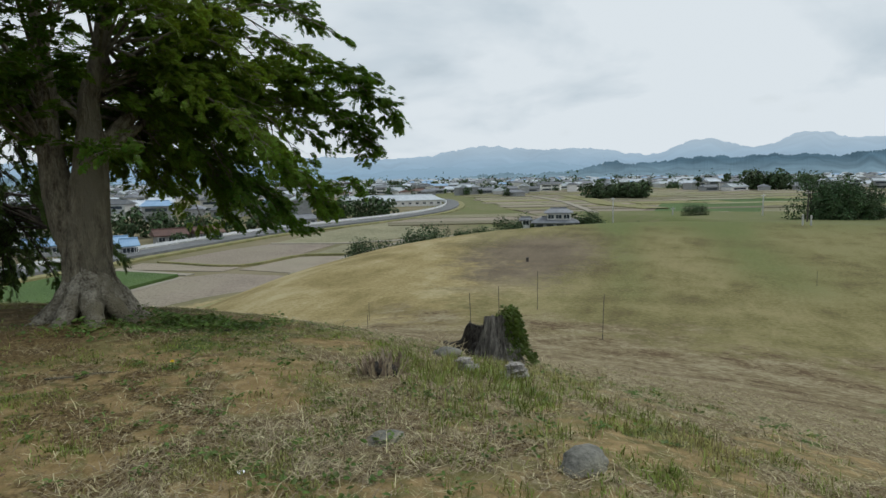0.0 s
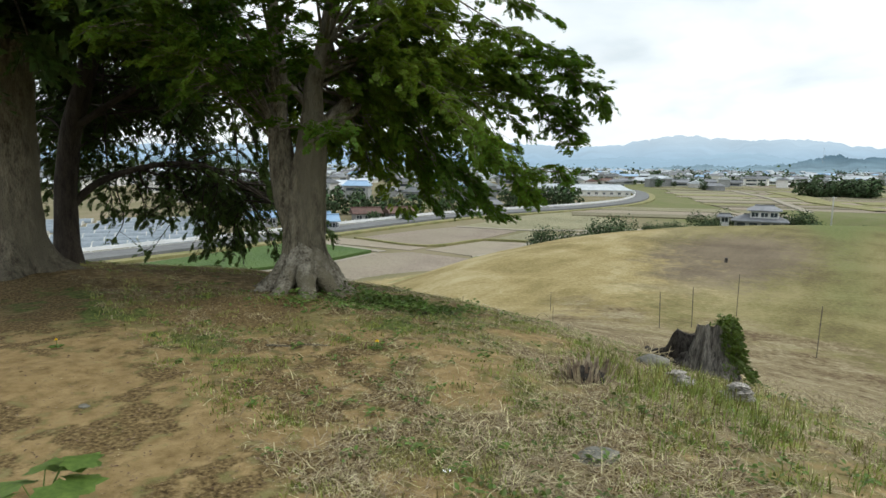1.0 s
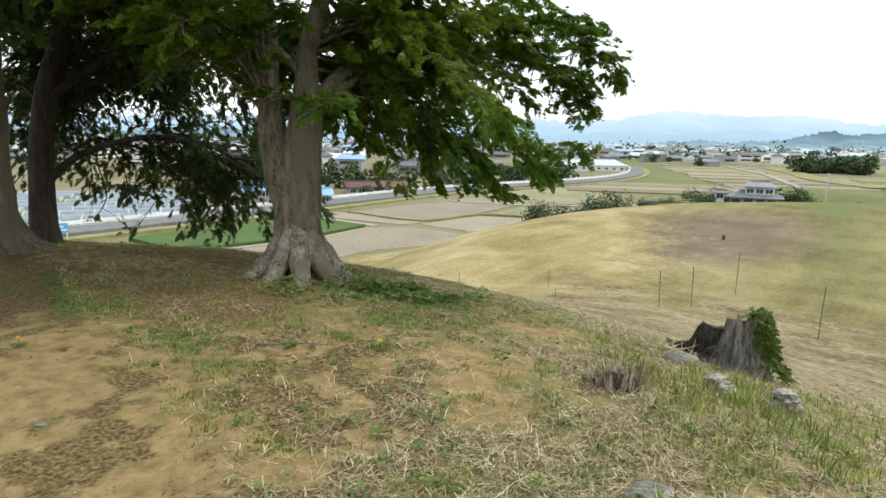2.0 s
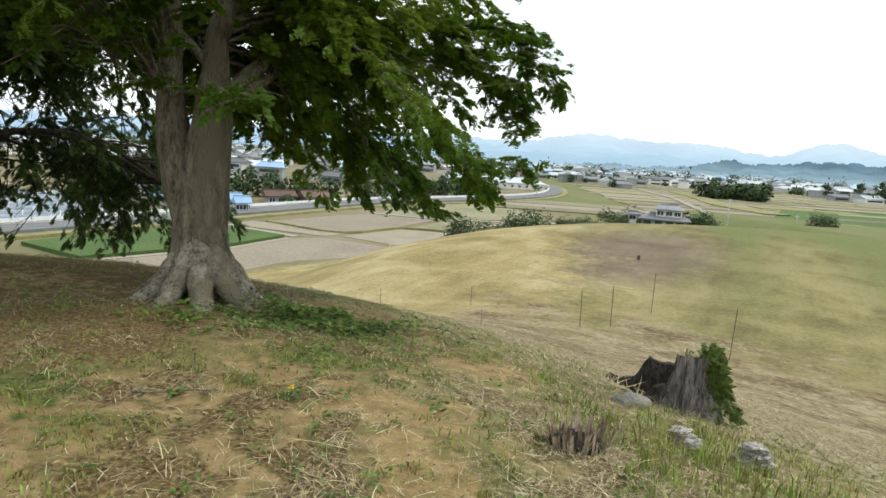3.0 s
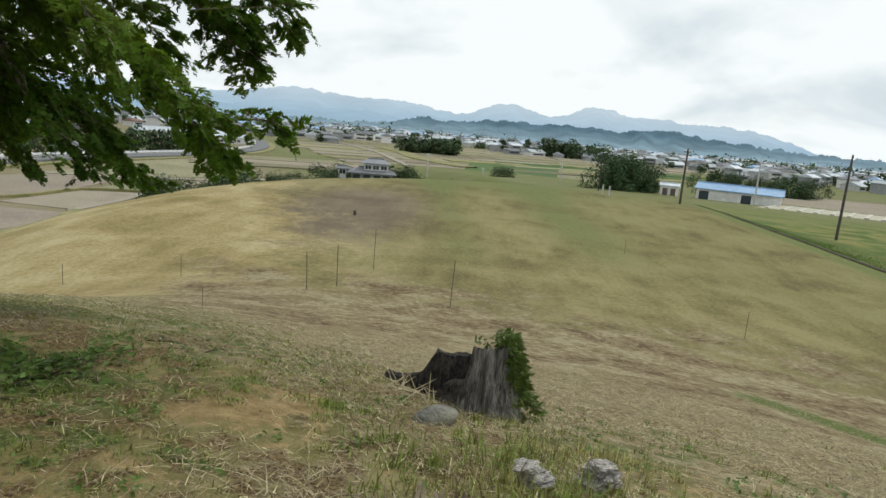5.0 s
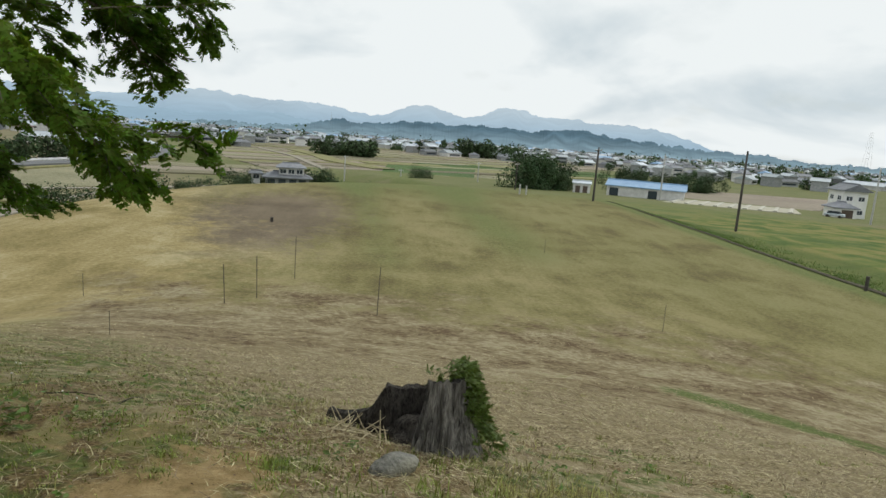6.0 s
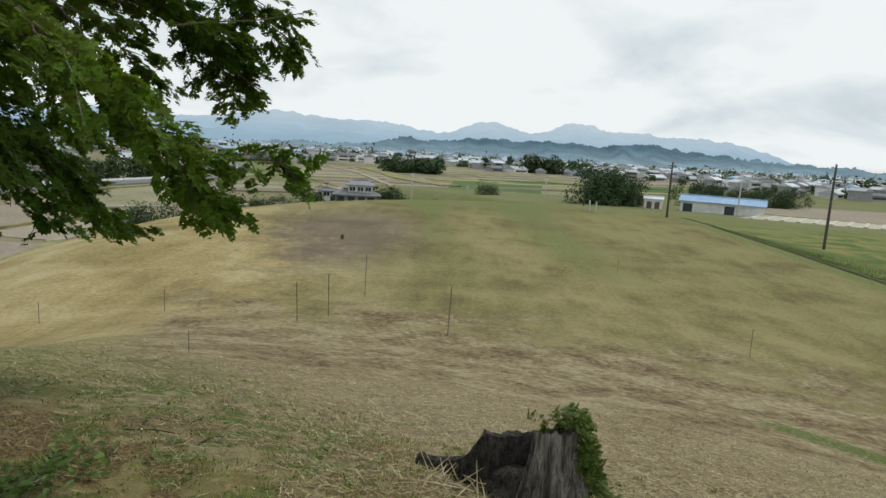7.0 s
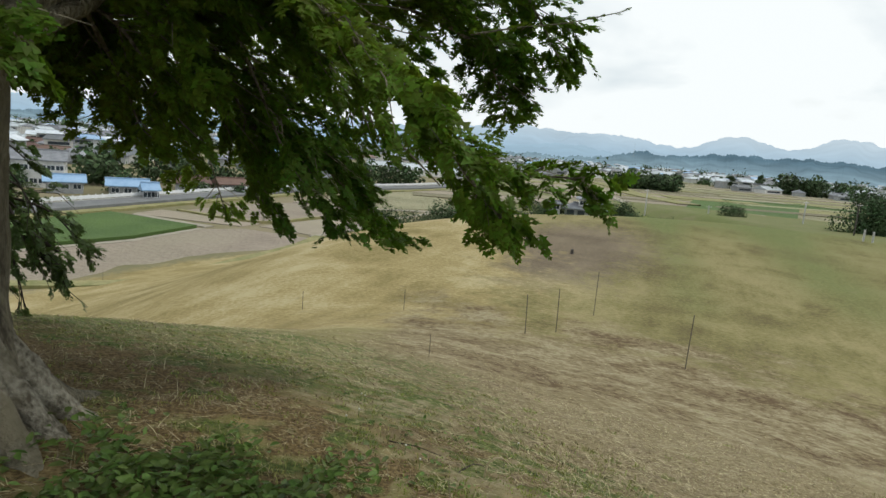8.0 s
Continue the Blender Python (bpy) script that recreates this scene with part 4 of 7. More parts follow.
def third_tree():
    g = np.random.default_rng(45)
    x, y = -8.38, 8.52
    z = float(lie(x, y)) - 0.25
    t = thing("maple_tree", "dark leaning broadleaf tree with a low drooping bough", "tree")
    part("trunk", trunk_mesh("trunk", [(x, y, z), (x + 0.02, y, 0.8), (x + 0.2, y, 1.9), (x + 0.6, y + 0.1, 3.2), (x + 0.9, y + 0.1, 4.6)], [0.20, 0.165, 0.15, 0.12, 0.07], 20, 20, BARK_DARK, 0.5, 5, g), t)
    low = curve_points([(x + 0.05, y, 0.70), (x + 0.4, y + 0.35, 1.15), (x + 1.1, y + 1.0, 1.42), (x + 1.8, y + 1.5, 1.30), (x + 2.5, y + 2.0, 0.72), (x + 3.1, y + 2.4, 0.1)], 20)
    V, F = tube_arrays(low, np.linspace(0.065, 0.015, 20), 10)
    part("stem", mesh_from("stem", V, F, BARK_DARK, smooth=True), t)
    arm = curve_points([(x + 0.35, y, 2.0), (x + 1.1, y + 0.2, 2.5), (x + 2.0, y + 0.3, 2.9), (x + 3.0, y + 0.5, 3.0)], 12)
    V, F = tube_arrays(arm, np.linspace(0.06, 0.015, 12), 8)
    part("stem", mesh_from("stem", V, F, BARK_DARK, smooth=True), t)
    Lw = lambda k: tuple(low[k])
    Am = lambda k: tuple(arm[k])
    C = (x + 0.8, y + 0.1, 3.3)
    boughs = [(Lw(15), (-5.0, 11.4, 0.15), 0.25, 0.03, 1.1), (Lw(14), (-5.6, 11.6, -0.35), 0.3, 0.03, 1.1), (Lw(12), (-6.3, 11.6, -0.5), 0.3, 0.03, 1.0), (Lw(12), (-4.9, 10.7, 0.55), 0.3, 0.03, 1.0), (Lw(10), (-6.9, 11.2, -0.3), 0.3, 0.03, 0.9),
              (Lw(9), (-7.6, 11.4, 0.0), 0.3, 0.03, 0.8), (Lw(13), (-5.7, 12.2, 0.5), 0.3, 0.03, 0.9), (Lw(8), (-7.3, 10.4, 0.1), 0.2, 0.03, 0.8), (Lw(9), (-6.4, 12.0, 1.4), 0.3, 0.03, 0.8), (Lw(6), (-8.1, 10.8, 0.2), 0.2, 0.03, 0.8),
              (Am(5), (-6.6, 10.6, 2.0), 0.3, 0.03, 0.8), (Am(8), (-5.4, 10.8, 2.2), 0.4, 0.03, 0.9), (Am(9), (-5.2, 10.0, 2.7), 0.4, 0.03, 0.9), (Am(6), (-6.4, 11.5, 2.8), 0.4, 0.03, 0.8), (Am(11), (-4.8, 11.0, 2.6), 0.3, 0.03, 0.9),
              (C, (-6.6, 10.4, 3.8), 0.4, 0.05, 0.9), (C, (-7.0, 11.6, 4.4), 0.4, 0.05, 0.9), (C, (-8.4, 11.0, 4.6), 0.4, 0.05, 0.8), (C, (-9.8, 10.4, 3.4), 0.4, 0.05, 0.9), (C, (-10.2, 9.2, 2.4), 0.4, 0.05, 0.9), (C, (-5.6, 9.8, 4.4), 0.4, 0.05, 0.9),
              ((x + 0.2, y, 1.6), (-9.9, 10.0, 0.9), 0.4, 0.04, 0.9), ((x + 0.2, y, 1.6), (-9.6, 11.4, 1.4), 0.4, 0.04, 0.9), (C, (-7.6, 9.6, 5.6), 0.3, 0.04, 0.8)]
    for i in range(58):
        tip = (g.uniform(-11.5, -4.7), g.uniform(9.4, 12.8), g.uniform(-0.3, 4.2))
        start = Lw(int(g.integers(5, 16))) if tip[2] < 1.3 else Am(int(g.integers(2, 10))) if tip[2] < 3 else C
        boughs.append((start, tip, 0.3, 0.025, 0.62))
    for i in range(9):
        tip = (g.uniform(-9.4, -4.6), g.uniform(10.0, 12.2), g.uniform(-0.55, 0.9))
        boughs.append((Lw(int(g.integers(7, 18))), tip, 0.2, 0.02, 0.8))
    for i in range(16):
        boughs.append((C if i % 2 else (x + 0.2, y, 1.7), (g.uniform(-11.2, -8.6), g.uniform(9.6, 11.4), g.uniform(0.2, 3.6)), 0.3, 0.03, 0.85))
    for i in range(9):
        boughs.append((Lw(int(g.integers(6, 17))), (g.uniform(-10.2, -5.6), g.uniform(10.8, 12.8), g.uniform(-1.0, 0.3)), 0.25, 0.02, 0.75))
    for i in range(44):
        boughs.append((Am(int(g.integers(1, 11))) if i % 3 else C, (g.uniform(-11.0, -4.8), g.uniform(9.2, 12.4), g.uniform(0.7, 3.6)), 0.25, 0.02, 0.75))
    # the crown ends short of the open view between the trunks
    reach = lambda y, z: -1.85 - 0.51 * (y - 4.2) if z < 0.8 else -1.8 - 0.65 * (y - 4.2)
    boughs += [(Lw(15), (-4.95, 10.9, 0.10), 0.2, 0.03, 1.4), (Lw(14), (-5.1, 10.8, -0.28), 0.2, 0.03, 1.4), (Lw(15), (-5.5, 11.1, 0.42), 0.2, 0.03, 1.4), (Lw(13), (-5.3, 10.8, -0.08), 0.2, 0.03, 1.4)]
    boughs = [(s, (e[0] if rest[-1] == 1.4 or e[0] < reach(e[1], e[2]) else reach(e[1], e[2]) - g.uniform(0, 2.6), e[1], e[2]), *rest) for s, e, *rest in boughs]
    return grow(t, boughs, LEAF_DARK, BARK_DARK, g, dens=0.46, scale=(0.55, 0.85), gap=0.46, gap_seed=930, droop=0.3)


print("sprays", big_tree(), second_tree(), third_tree())

# ---- things on the knoll ----


def on(x, y, lift=0.0, rz=0.0):
    return pose(x, y, float(height(x, y)) + lift, 0, 0, rz)


def lump(name, w, d, h, seed, material, sub=3, rough=0.16):
    """A worn stone or clod, flattened below."""
    bm = bmesh.new()
    bmesh.ops.create_icosphere(bm, subdivisions=sub, radius=0.5)
    for v in bm.verts:
        n = noise.fractal(v.co * 2.1 + Vector((seed * 7.3, seed, 0)), 1.0, 2.0, 4) * rough + noise.noise(v.co * 1.2 + Vector((seed, 3, 1))) * rough
        v.co += v.co.normalized() * n
        q = 0.10
        v.co = Vector((round(v.co.x / q) * q * 0.35 + v.co.x * 0.65, round(v.co.y / q) * q * 0.35 + v.co.y * 0.65, v.co.z))
        v.co.x *= w; v.co.y *= d; v.co.z *= h
        if v.co.z < -0.25 * h:
            v.co.z = -0.25 * h
    return from_bm(name, bm, material, smooth=True)


def stump():
    """A rotted-out stump: a bark wall round an open hollow, its rim falling to a low root on the far side."""
    g = np.random.default_rng(5)
    t = thing("tree_stump", "weathered grey split tree stump with rotten hollow, ivy on one side", "tree stump")
    keys = [(0.60, 6.70, -0.09), (0.65, 6.60, -0.06), (0.74, 6.55, -0.05), (0.86, 6.60, -0.06), (0.94, 6.78, -0.11), (0.90, 6.97, -0.24), (0.76, 7.07, -0.28), (0.60, 7.08, -0.27), (0.46, 7.05, -0.25), (0.38, 7.24, -0.50), (0.22, 7.52, -0.56)]
    n, rows = 150, 9
    line = curve_points(keys, n)
    T = np.gradient(line[:, :2], axis=0)
    T /= np.linalg.norm(T, axis=1, keepdims=True)
    out = np.stack([T[:, 1], -T[:, 0]], -1)
    V, F, W, G = [], [], [], []
    for i, (p, o) in enumerate(zip(line, out)):
        s = i / (n - 1)
        body = 1 - sstep(0.66, 0.80, s)
        zb = float(lie(p[0], p[1])) - 0.08
        jag = body * (1 - 0.6 * sstep(0.4, 0.5, s)) * (0.006 * math.sin(61 * s) + 0.006 * math.sin(143 * s + 1) + 0.005 * math.sin(97 * s)) + (1 - body) * 0.015 * math.sin(50 * s)
        groove = body * (0.013 * math.sin(118 * s + 3.5 * math.sin(19 * s)) * (1 + math.sin(23 * s)) + 0.010 * math.sin(205 * s + 4 * math.sin(11 * s)) + 0.022 * math.sin(33 * s + 1))
        top = p[2] + jag
        for k in range(rows):
            f = k / (rows - 1)
            r = (0.025 + 0.15 * body * (1 - f) ** 1.9 * (1 + 0.35 * math.sin(31 * s)) + groove * (0.5 + 0.5 * (1 - f) + 0.4 * math.sin(5 * f + 9 * s)))
            r += body * (0.045 * float(vnoise(s * 37, f * 1.6, 3)) * (1 - 0.5 * f) + 0.022 * float(vnoise(s * 95, f * 2.5, 4)) - 0.018 * f)
            V.append((p[0] + o[0] * r, p[1] + o[1] * r, zb + (top - zb) * f))
        thick = 0.035 + 0.03 * body
        for f, q in ((1.0, 0.6), (0.7, 1.0), (0.0, 1.5)):
            W.append((p[0] - o[0] * thick * q * (f < 1 or 0.7), p[1] - o[1] * thick * q, zb + (top - zb) * f - (0.012 if f == 1 else 0)))
    for i in range(n - 1):
        for k in range(rows - 1):
            F.append((i * rows + k, (i + 1) * rows + k, (i + 1) * rows + k + 1, i * rows + k + 1))
        G += [(i * 3 + 1, i * 3, i * 3 + 3, i * 3 + 4), (i * 3 + 2, i * 3 + 1, i * 3 + 4, i * 3 + 5)]
    # the broken rim joins the two skins
    base = len(W)
    W += [V[i * rows + rows - 1] for i in range(n)]
    G += [(i * 3, base + i, base + i + 1, (i + 1) * 3) for i in range(n - 1)]
    # the near end of the wall is closed
    end = len(V)
    V += [W[0], W[1], W[2]]
    F += [(0, rows // 2, end + 1, end + 2), (rows // 2, rows - 1, end, end + 1)]
    part("bark_wall", mesh_from("bark_wall", V, F, ROTTEN, smooth=False), t)
    part("inner_wall", mesh_from("inner_wall", W, G, ROT_IN), t, "blackened rotten inner wall and broken rim")
    core = lump("rotten_core", 0.46, 0.44, 0.30, 12, ROT_IN, 4, 0.22)
    part("rotten_core", core, t, "dark red-brown crumbling heartwood", m=pose(0.62, 6.90, -0.62, 0, 0, 15))
    # grey splinters standing on the bark
    for i in range(16):
        k = int(g.uniform(2, 62))
        p, o = line[k], out[k]
        zb = float(lie(p[0], p[1]))
        w, h = g.uniform(0.008, 0.022), g.uniform(0.10, 0.36)
        bm = bmesh.new()
        box(bm, -w / 2, w / 2, -0.006, 0.006, 0, h)
        for v in bm.verts:
            if v.co.z > h * 0.5:
                v.co.x *= 0.4
                v.co.z += g.uniform(-0.02, 0.02)
        lift = g.uniform(0.0, 0.12)
        r = 0.02 + 0.12 * (1 - lift / 0.5) ** 1.9
        m = Matrix.Translation((p[0] + o[0] * r, p[1] + o[1] * r, zb + lift - 0.03)) @ Euler((0, 0, math.atan2(o[1], o[0]) + math.pi / 2)).to_matrix().to_4x4() @ Euler((radians(-g.uniform(14, 26) * (1 - lift * 3)), 0, 0)).to_matrix().to_4x4()
        part("splinter", from_bm("splinter", bm, ROTTEN), t, m=m)
    # dry sticks fallen into the hollow
    for i in range(22):
        a = g.uniform(0, 3.14)
        c = np.array([g.uniform(0.05, 0.50), g.uniform(6.72, 7.25)])
        L = g.uniform(0.12, 0.38)
        d = np.array([math.cos(a), math.sin(a)]) * L / 2
        z = float(lie(*c)) + 0.03
        V, F = tube_arrays([(c[0] - d[0], c[1] - d[1], z + g.uniform(-0.02, 0.04)), (c[0], c[1], z + 0.03), (c[0] + d[0], c[1] + d[1], z + g.uniform(0, 0.16))], [0.004, 0.005, 0.002], 4)
        part("dry_stick", mesh_from("dry_stick", V, F, STRAW), t)
    # ivy over the rim and down the outer side
    n = 900
    k = np.clip(g.normal(55, 11, n), 36, 88).astype(int)
    h = g.uniform(0, 1, n) ** 0.7
    r = -0.02 + 0.24 * (1 - h) ** 1.7 + g.uniform(-0.03, 0.08, n)
    zb = lie(line[k, 0], line[k, 1])
    P = np.stack([line[k, 0] + out[k, 0] * r, line[k, 1] + out[k, 1] * r, zb + 0.03 + h * (line[k, 2] - zb + 0.02) + g.normal(0, 0.015, n)], -1)
    m = 170
    kt = np.clip(g.normal(58, 12, m), 28, 82).astype(int)
    P = np.concatenate([P, np.stack([line[kt, 0] - out[kt, 0] * g.uniform(-0.04, 0.12, m), line[kt, 1] - out[kt, 1] * g.uniform(-0.04, 0.12, m), line[kt, 2] + g.uniform(-0.02, 0.10, m)], -1)])
    kk = np.concatenate([k, kt])
    D = np.stack([out[kk, 0], out[kk, 1], g.uniform(-0.4, 0.5, len(P))], -1) + g.normal(0, 0.35, (len(P), 3))
    part("ivy", leaves_mesh("ivy", P, D, IVY, (0.14, 0.34), tilt=0.8, g=g), t, "small-leaved green ivy trailing down the stump")


stump()

for name, label, (x, y), (w, d, h), rz, lift, seed, mat_ in (
        ("rock", "pale grey field stone half sunk in dry grass", (0.56, 2.86), (0.30, 0.22, 0.17), 20, 0.02, 1, ROCK),
        ("rock", "flat grey stone sunk in dry grass", (-0.47, 3.30), (0.24, 0.20, 0.07), 40, 0.005, 2, ROCK),
        ("rock", "grey-green mossy stone beside the stump", (0.13, 6.20), (0.29, 0.22, 0.20), 10, 0.02, 3, ROCK),
        ("small_stone", "small pale stone on bare clay", (-3.50, 3.28), (0.06, 0.05, 0.025), 15, 0.004, 6, ROCK)):
    thing(name, label, "stone" if mat_ is ROCK else "wood", on(x, y, lift, rz), me=lump(name, w, d, h, seed, mat_))


def wood_chunk(x, y, rz, size, seed):
    """Bleached rotten wood that has split into stacked flakes."""
    g = np.random.default_rng(seed)
    t = thing("wood_chunk", "bleached white splintered wood chunk in the grass", "wood", on(x, y, 0.045, rz))
    z = 0.0
    for i in range(5):
        w, d, h = size * g.uniform(0.7, 1.1) * (1 - 0.09 * i), size * g.uniform(0.4, 0.65), size * g.uniform(0.10, 0.18)
        bm = bmesh.new()
        bmesh.ops.create_cube(bm, size=1.0)
        bmesh.ops.subdivide_edges(bm, edges=bm.edges, cuts=3, use_grid_fill=True)
        for v in bm.verts:
            q = noise.noise_vector(v.co * 2.6 + Vector((seed + i * 3.1, i, 0)))
            v.co = Vector((v.co.x * w + q.x * w * 0.30, v.co.y * d + q.y * d * 0.35, v.co.z * h * (1.1 - 0.8 * abs(v.co.x)) + q.z * h * 0.5))
        me = from_bm("flake", bm, WHITEWOOD)
        part("flake", me, t, m=pose(g.uniform(-0.02, 0.02), g.uniform(-0.015, 0.015), z + h * 0.3, g.uniform(-9, 9), g.uniform(-14, 14), g.uniform(-40, 40)))
        z += h * 0.72
    

wood_chunk(0.66, 5.16, 20, 0.21, 40)
wood_chunk(0.21, 5.14, -25, 0.17, 50)


def root_stub():
    """A small rotted stub with upstanding fibres."""
    g = np.random.default_rng(9)
    x, y = -0.52, 4.62
    t = thing("root_stub", "small rotten brown root stub of upright fibres", "tree stump", on(x, y))
    part("core", lump("core", 0.26, 0.20, 0.16, 8, ROT_IN, 3, 0.25), t, m=Matrix.Translation((0, 0, 0.02)))
    V, F = [], []
    for i in range(190):
        a, r = g.uniform(0, 6.28), g.uniform(0.03, 0.17)
        w, h = g.uniform(0.006, 0.018), g.uniform(0.05, 0.17)
        bx, by = r * math.cos(a), r * 0.8 * math.sin(a)
        lx, ly = g.normal(0, 0.02) + bx * 0.3, g.normal(0, 0.02) + by * 0.3
        s = len(V)
        ca, sa = math.cos(a + 1.57), math.sin(a + 1.57)
        V += [(bx - w * ca, by - w * sa, -0.02), (bx + w * ca, by + w * sa, -0.02), (bx + lx + w * 0.5 * ca, by + ly + w * 0.5 * sa, h), (bx + lx - w * 0.4 * ca, by + ly - w * 0.4 * sa, h * 0.9)]
        F.append((s, s + 1, s + 2, s + 3))
    tagged(part("fibre", mesh_from("fibre", V, F, surface("fibrous_wood", (0.13, 0.095, 0.062), (0.48, 0.40, 0.29), 9, 0.9, 0.4, island=0.4)), t), kind="stuff")


root_stub()


def stake(x, y, h, lean_x, lean_y, w=0.022):
    t = thing("bamboo_stake", "thin weathered stake standing in the mown field", "stake", on(x, y), group="stakes in the field")
    pts = curve_points([(0, 0, -0.15), (lean_x * 0.4, lean_y * 0.4, h * 0.45), (lean_x, lean_y, h)], 9)
    V, F = tube_arrays(pts, [w * (1.15 if k % 2 else 0.95) for k in range(9)], 7)
    part("shaft", mesh_from("shaft", V, F, BAMBOO), t)
    V, F = tube_arrays([(lean_x * 0.62, lean_y * 0.62, h * 0.64), (lean_x * 0.66, lean_y * 0.66, h * 0.68)], [w * 1.7, w * 1.7], 7)
    part("tie", mesh_from("tie", V, F, BAMBOO), t)


for x, y, h, lx, ly in ((8.02, 24.29, 1.90, 0.05, 0.00), (7.38, 33.00, 2.10, 0.02, 0.00), (4.47, 28.26, 1.75, -0.03, 0.00), (2.98, 26.95, 1.50, -0.05, 0.00), (-1.63, 31.23, 0.90, 0.00, 0.00), (-6.21, 32.24, 0.85, 0.00, 0.00), (-30.56, 64.64, 1.00, 0.00, 0.00), (28.05, 39.60, 1.05, 0.00, 0.00), (20.76, 21.81, 1.20, 0.00, 0.00), (-1.07, 15.75, 0.45, 0.00, 0.00)):
    stake(x, y, h, lx, ly, 0.017 if h > 1.2 else 0.012 if h > 0.5 else 0.006)


def dandelion(x, y, size=0.022, open_=1.0):
    t = thing("dandelion", "yellow dandelion flower on a short stem", "flower", on(x, y))
    V, F = tube_arrays([(0, 0, -0.01), (0.004, 0, 0.03), (0.002, 0.003, 0.06)], [0.003, 0.0025, 0.003], 5)
    part("stem", mesh_from("stem", V, F, WEED), t)
    V, F = [], []
    for ring, (r, z, n) in enumerate(((size, 0.060, 22), (size * 0.72, 0.067, 18), (size * 0.4, 0.072, 12))):
        for i in range(n):
            a = 2 * math.pi * (i + ring * 0.5) / n
            w = 0.004
            s = len(V)
            V += [(0.003 * math.cos(a), 0.003 * math.sin(a), 0.058), (r * math.cos(a) - w * math.sin(a), r * math.sin(a) + w * math.cos(a), z), (r * 1.08 * math.cos(a), r * 1.08 * math.sin(a), z + 0.001), (r * math.cos(a) + w * math.sin(a), r * math.sin(a) - w * math.cos(a), z)]
            F.append((s, s + 1, s + 2, s + 3))
    part("petals", mesh_from("petals", V, F, YELLOW), t, "bright yellow petals")
    V, F = [], []
    for i in range(7):
        a = 2 * math.pi * i / 7 + 0.3
        s = len(V)
        L = 0.07
        V += [(0, 0, 0.002), (L * 0.5 * math.cos(a) - 0.012 * math.sin(a), L * 0.5 * math.sin(a) + 0.012 * math.cos(a), 0.016), (L * math.cos(a), L * math.sin(a), 0.008), (L * 0.5 * math.cos(a) + 0.012 * math.sin(a), L * 0.5 * math.sin(a) - 0.012 * math.cos(a), 0.016)]
        F.append((s, s + 1, s + 2, s + 3))
    part("leaves", mesh_from("leaves", V, F, WEED), t)


dandelion(-2.14, 4.82, 0.017)
dandelion(-4.67, 4.32, 0.012)


def fallen_twig(keys, r, label, material=BARK):
    t = thing("fallen_twig", label, "twig")
    pts = curve_points(keys, 10)
    pts[:, 2] += height(pts[:, 0], pts[:, 1])
    V, F = tube_arrays(pts, np.linspace(r, r * 0.4, 10), 5)
    part("stick", mesh_from("stick", V, F, material), t)


fallen_twig([(-1.05, 7.70, 0.01), (-1.03, 7.72, 0.10), (-0.96, 7.73, 0.15), (-0.89, 7.72, 0.11)], 0.008, "pale bent dry stalk arching over the grass", STRAW)
fallen_twig([(-1.21, 7.70, 0.0), (-1.10, 7.90, 0.02), (-1.00, 8.03, 0.0)], 0.006, "grey fallen branch lying in the grass", BARK_DARK)
fallen_twig([(-3.05, 4.72, 0.012), (-2.8, 4.80, 0.02), (-2.55, 4.86, 0.012)], 0.009, "thin brown twig on the bare clay")
fallen_twig([(-1.65, 8.1, 0.01), (-1.45, 8.02, 0.03), (-1.3, 7.95, 0.015)], 0.005, "dark fallen twig in the grass", BARK_DARK)
fallen_twig([(-2.24, 6.61, 0.0), (-2.06, 6.76, 0.02), (-1.89, 6.83, 0.0)], 0.010, "dark fallen twig on brown litter", BARK_DARK)


def leaf_cards(P, D, L, W, material, name, g, fold=0.3):
    """Single pointed leaves: six corners each, folded along the rib."""
    n = len(P)
    up = np.array([0, 0, 1.0]) + g.normal(size=(n, 3)) * 0.45
    M = rot_to(D, up)
    d, s, u = M[..., 0], M[..., 1], M[..., 2]
    L, W = L[:, None], W[:, None]
    V = np.stack([P, P + d * L * 0.35 + s * W + u * W * fold, P + d * L * 0.75 + s * W * 0.7 + u * W * fold * 0.6, P + d * L - u * W * 0.3, P + d * L * 0.75 - s * W * 0.7 + u * W * fold * 0.6, P + d * L * 0.35 - s * W + u * W * fold], 1)
    b = np.arange(n) * 6
    F = np.concatenate([np.stack([b, b + 1, b + 2, b + 3], -1), np.stack([b, b + 3, b + 4, b + 5], -1)])
    return mesh_from(name, V.reshape(-1, 3), F, material)


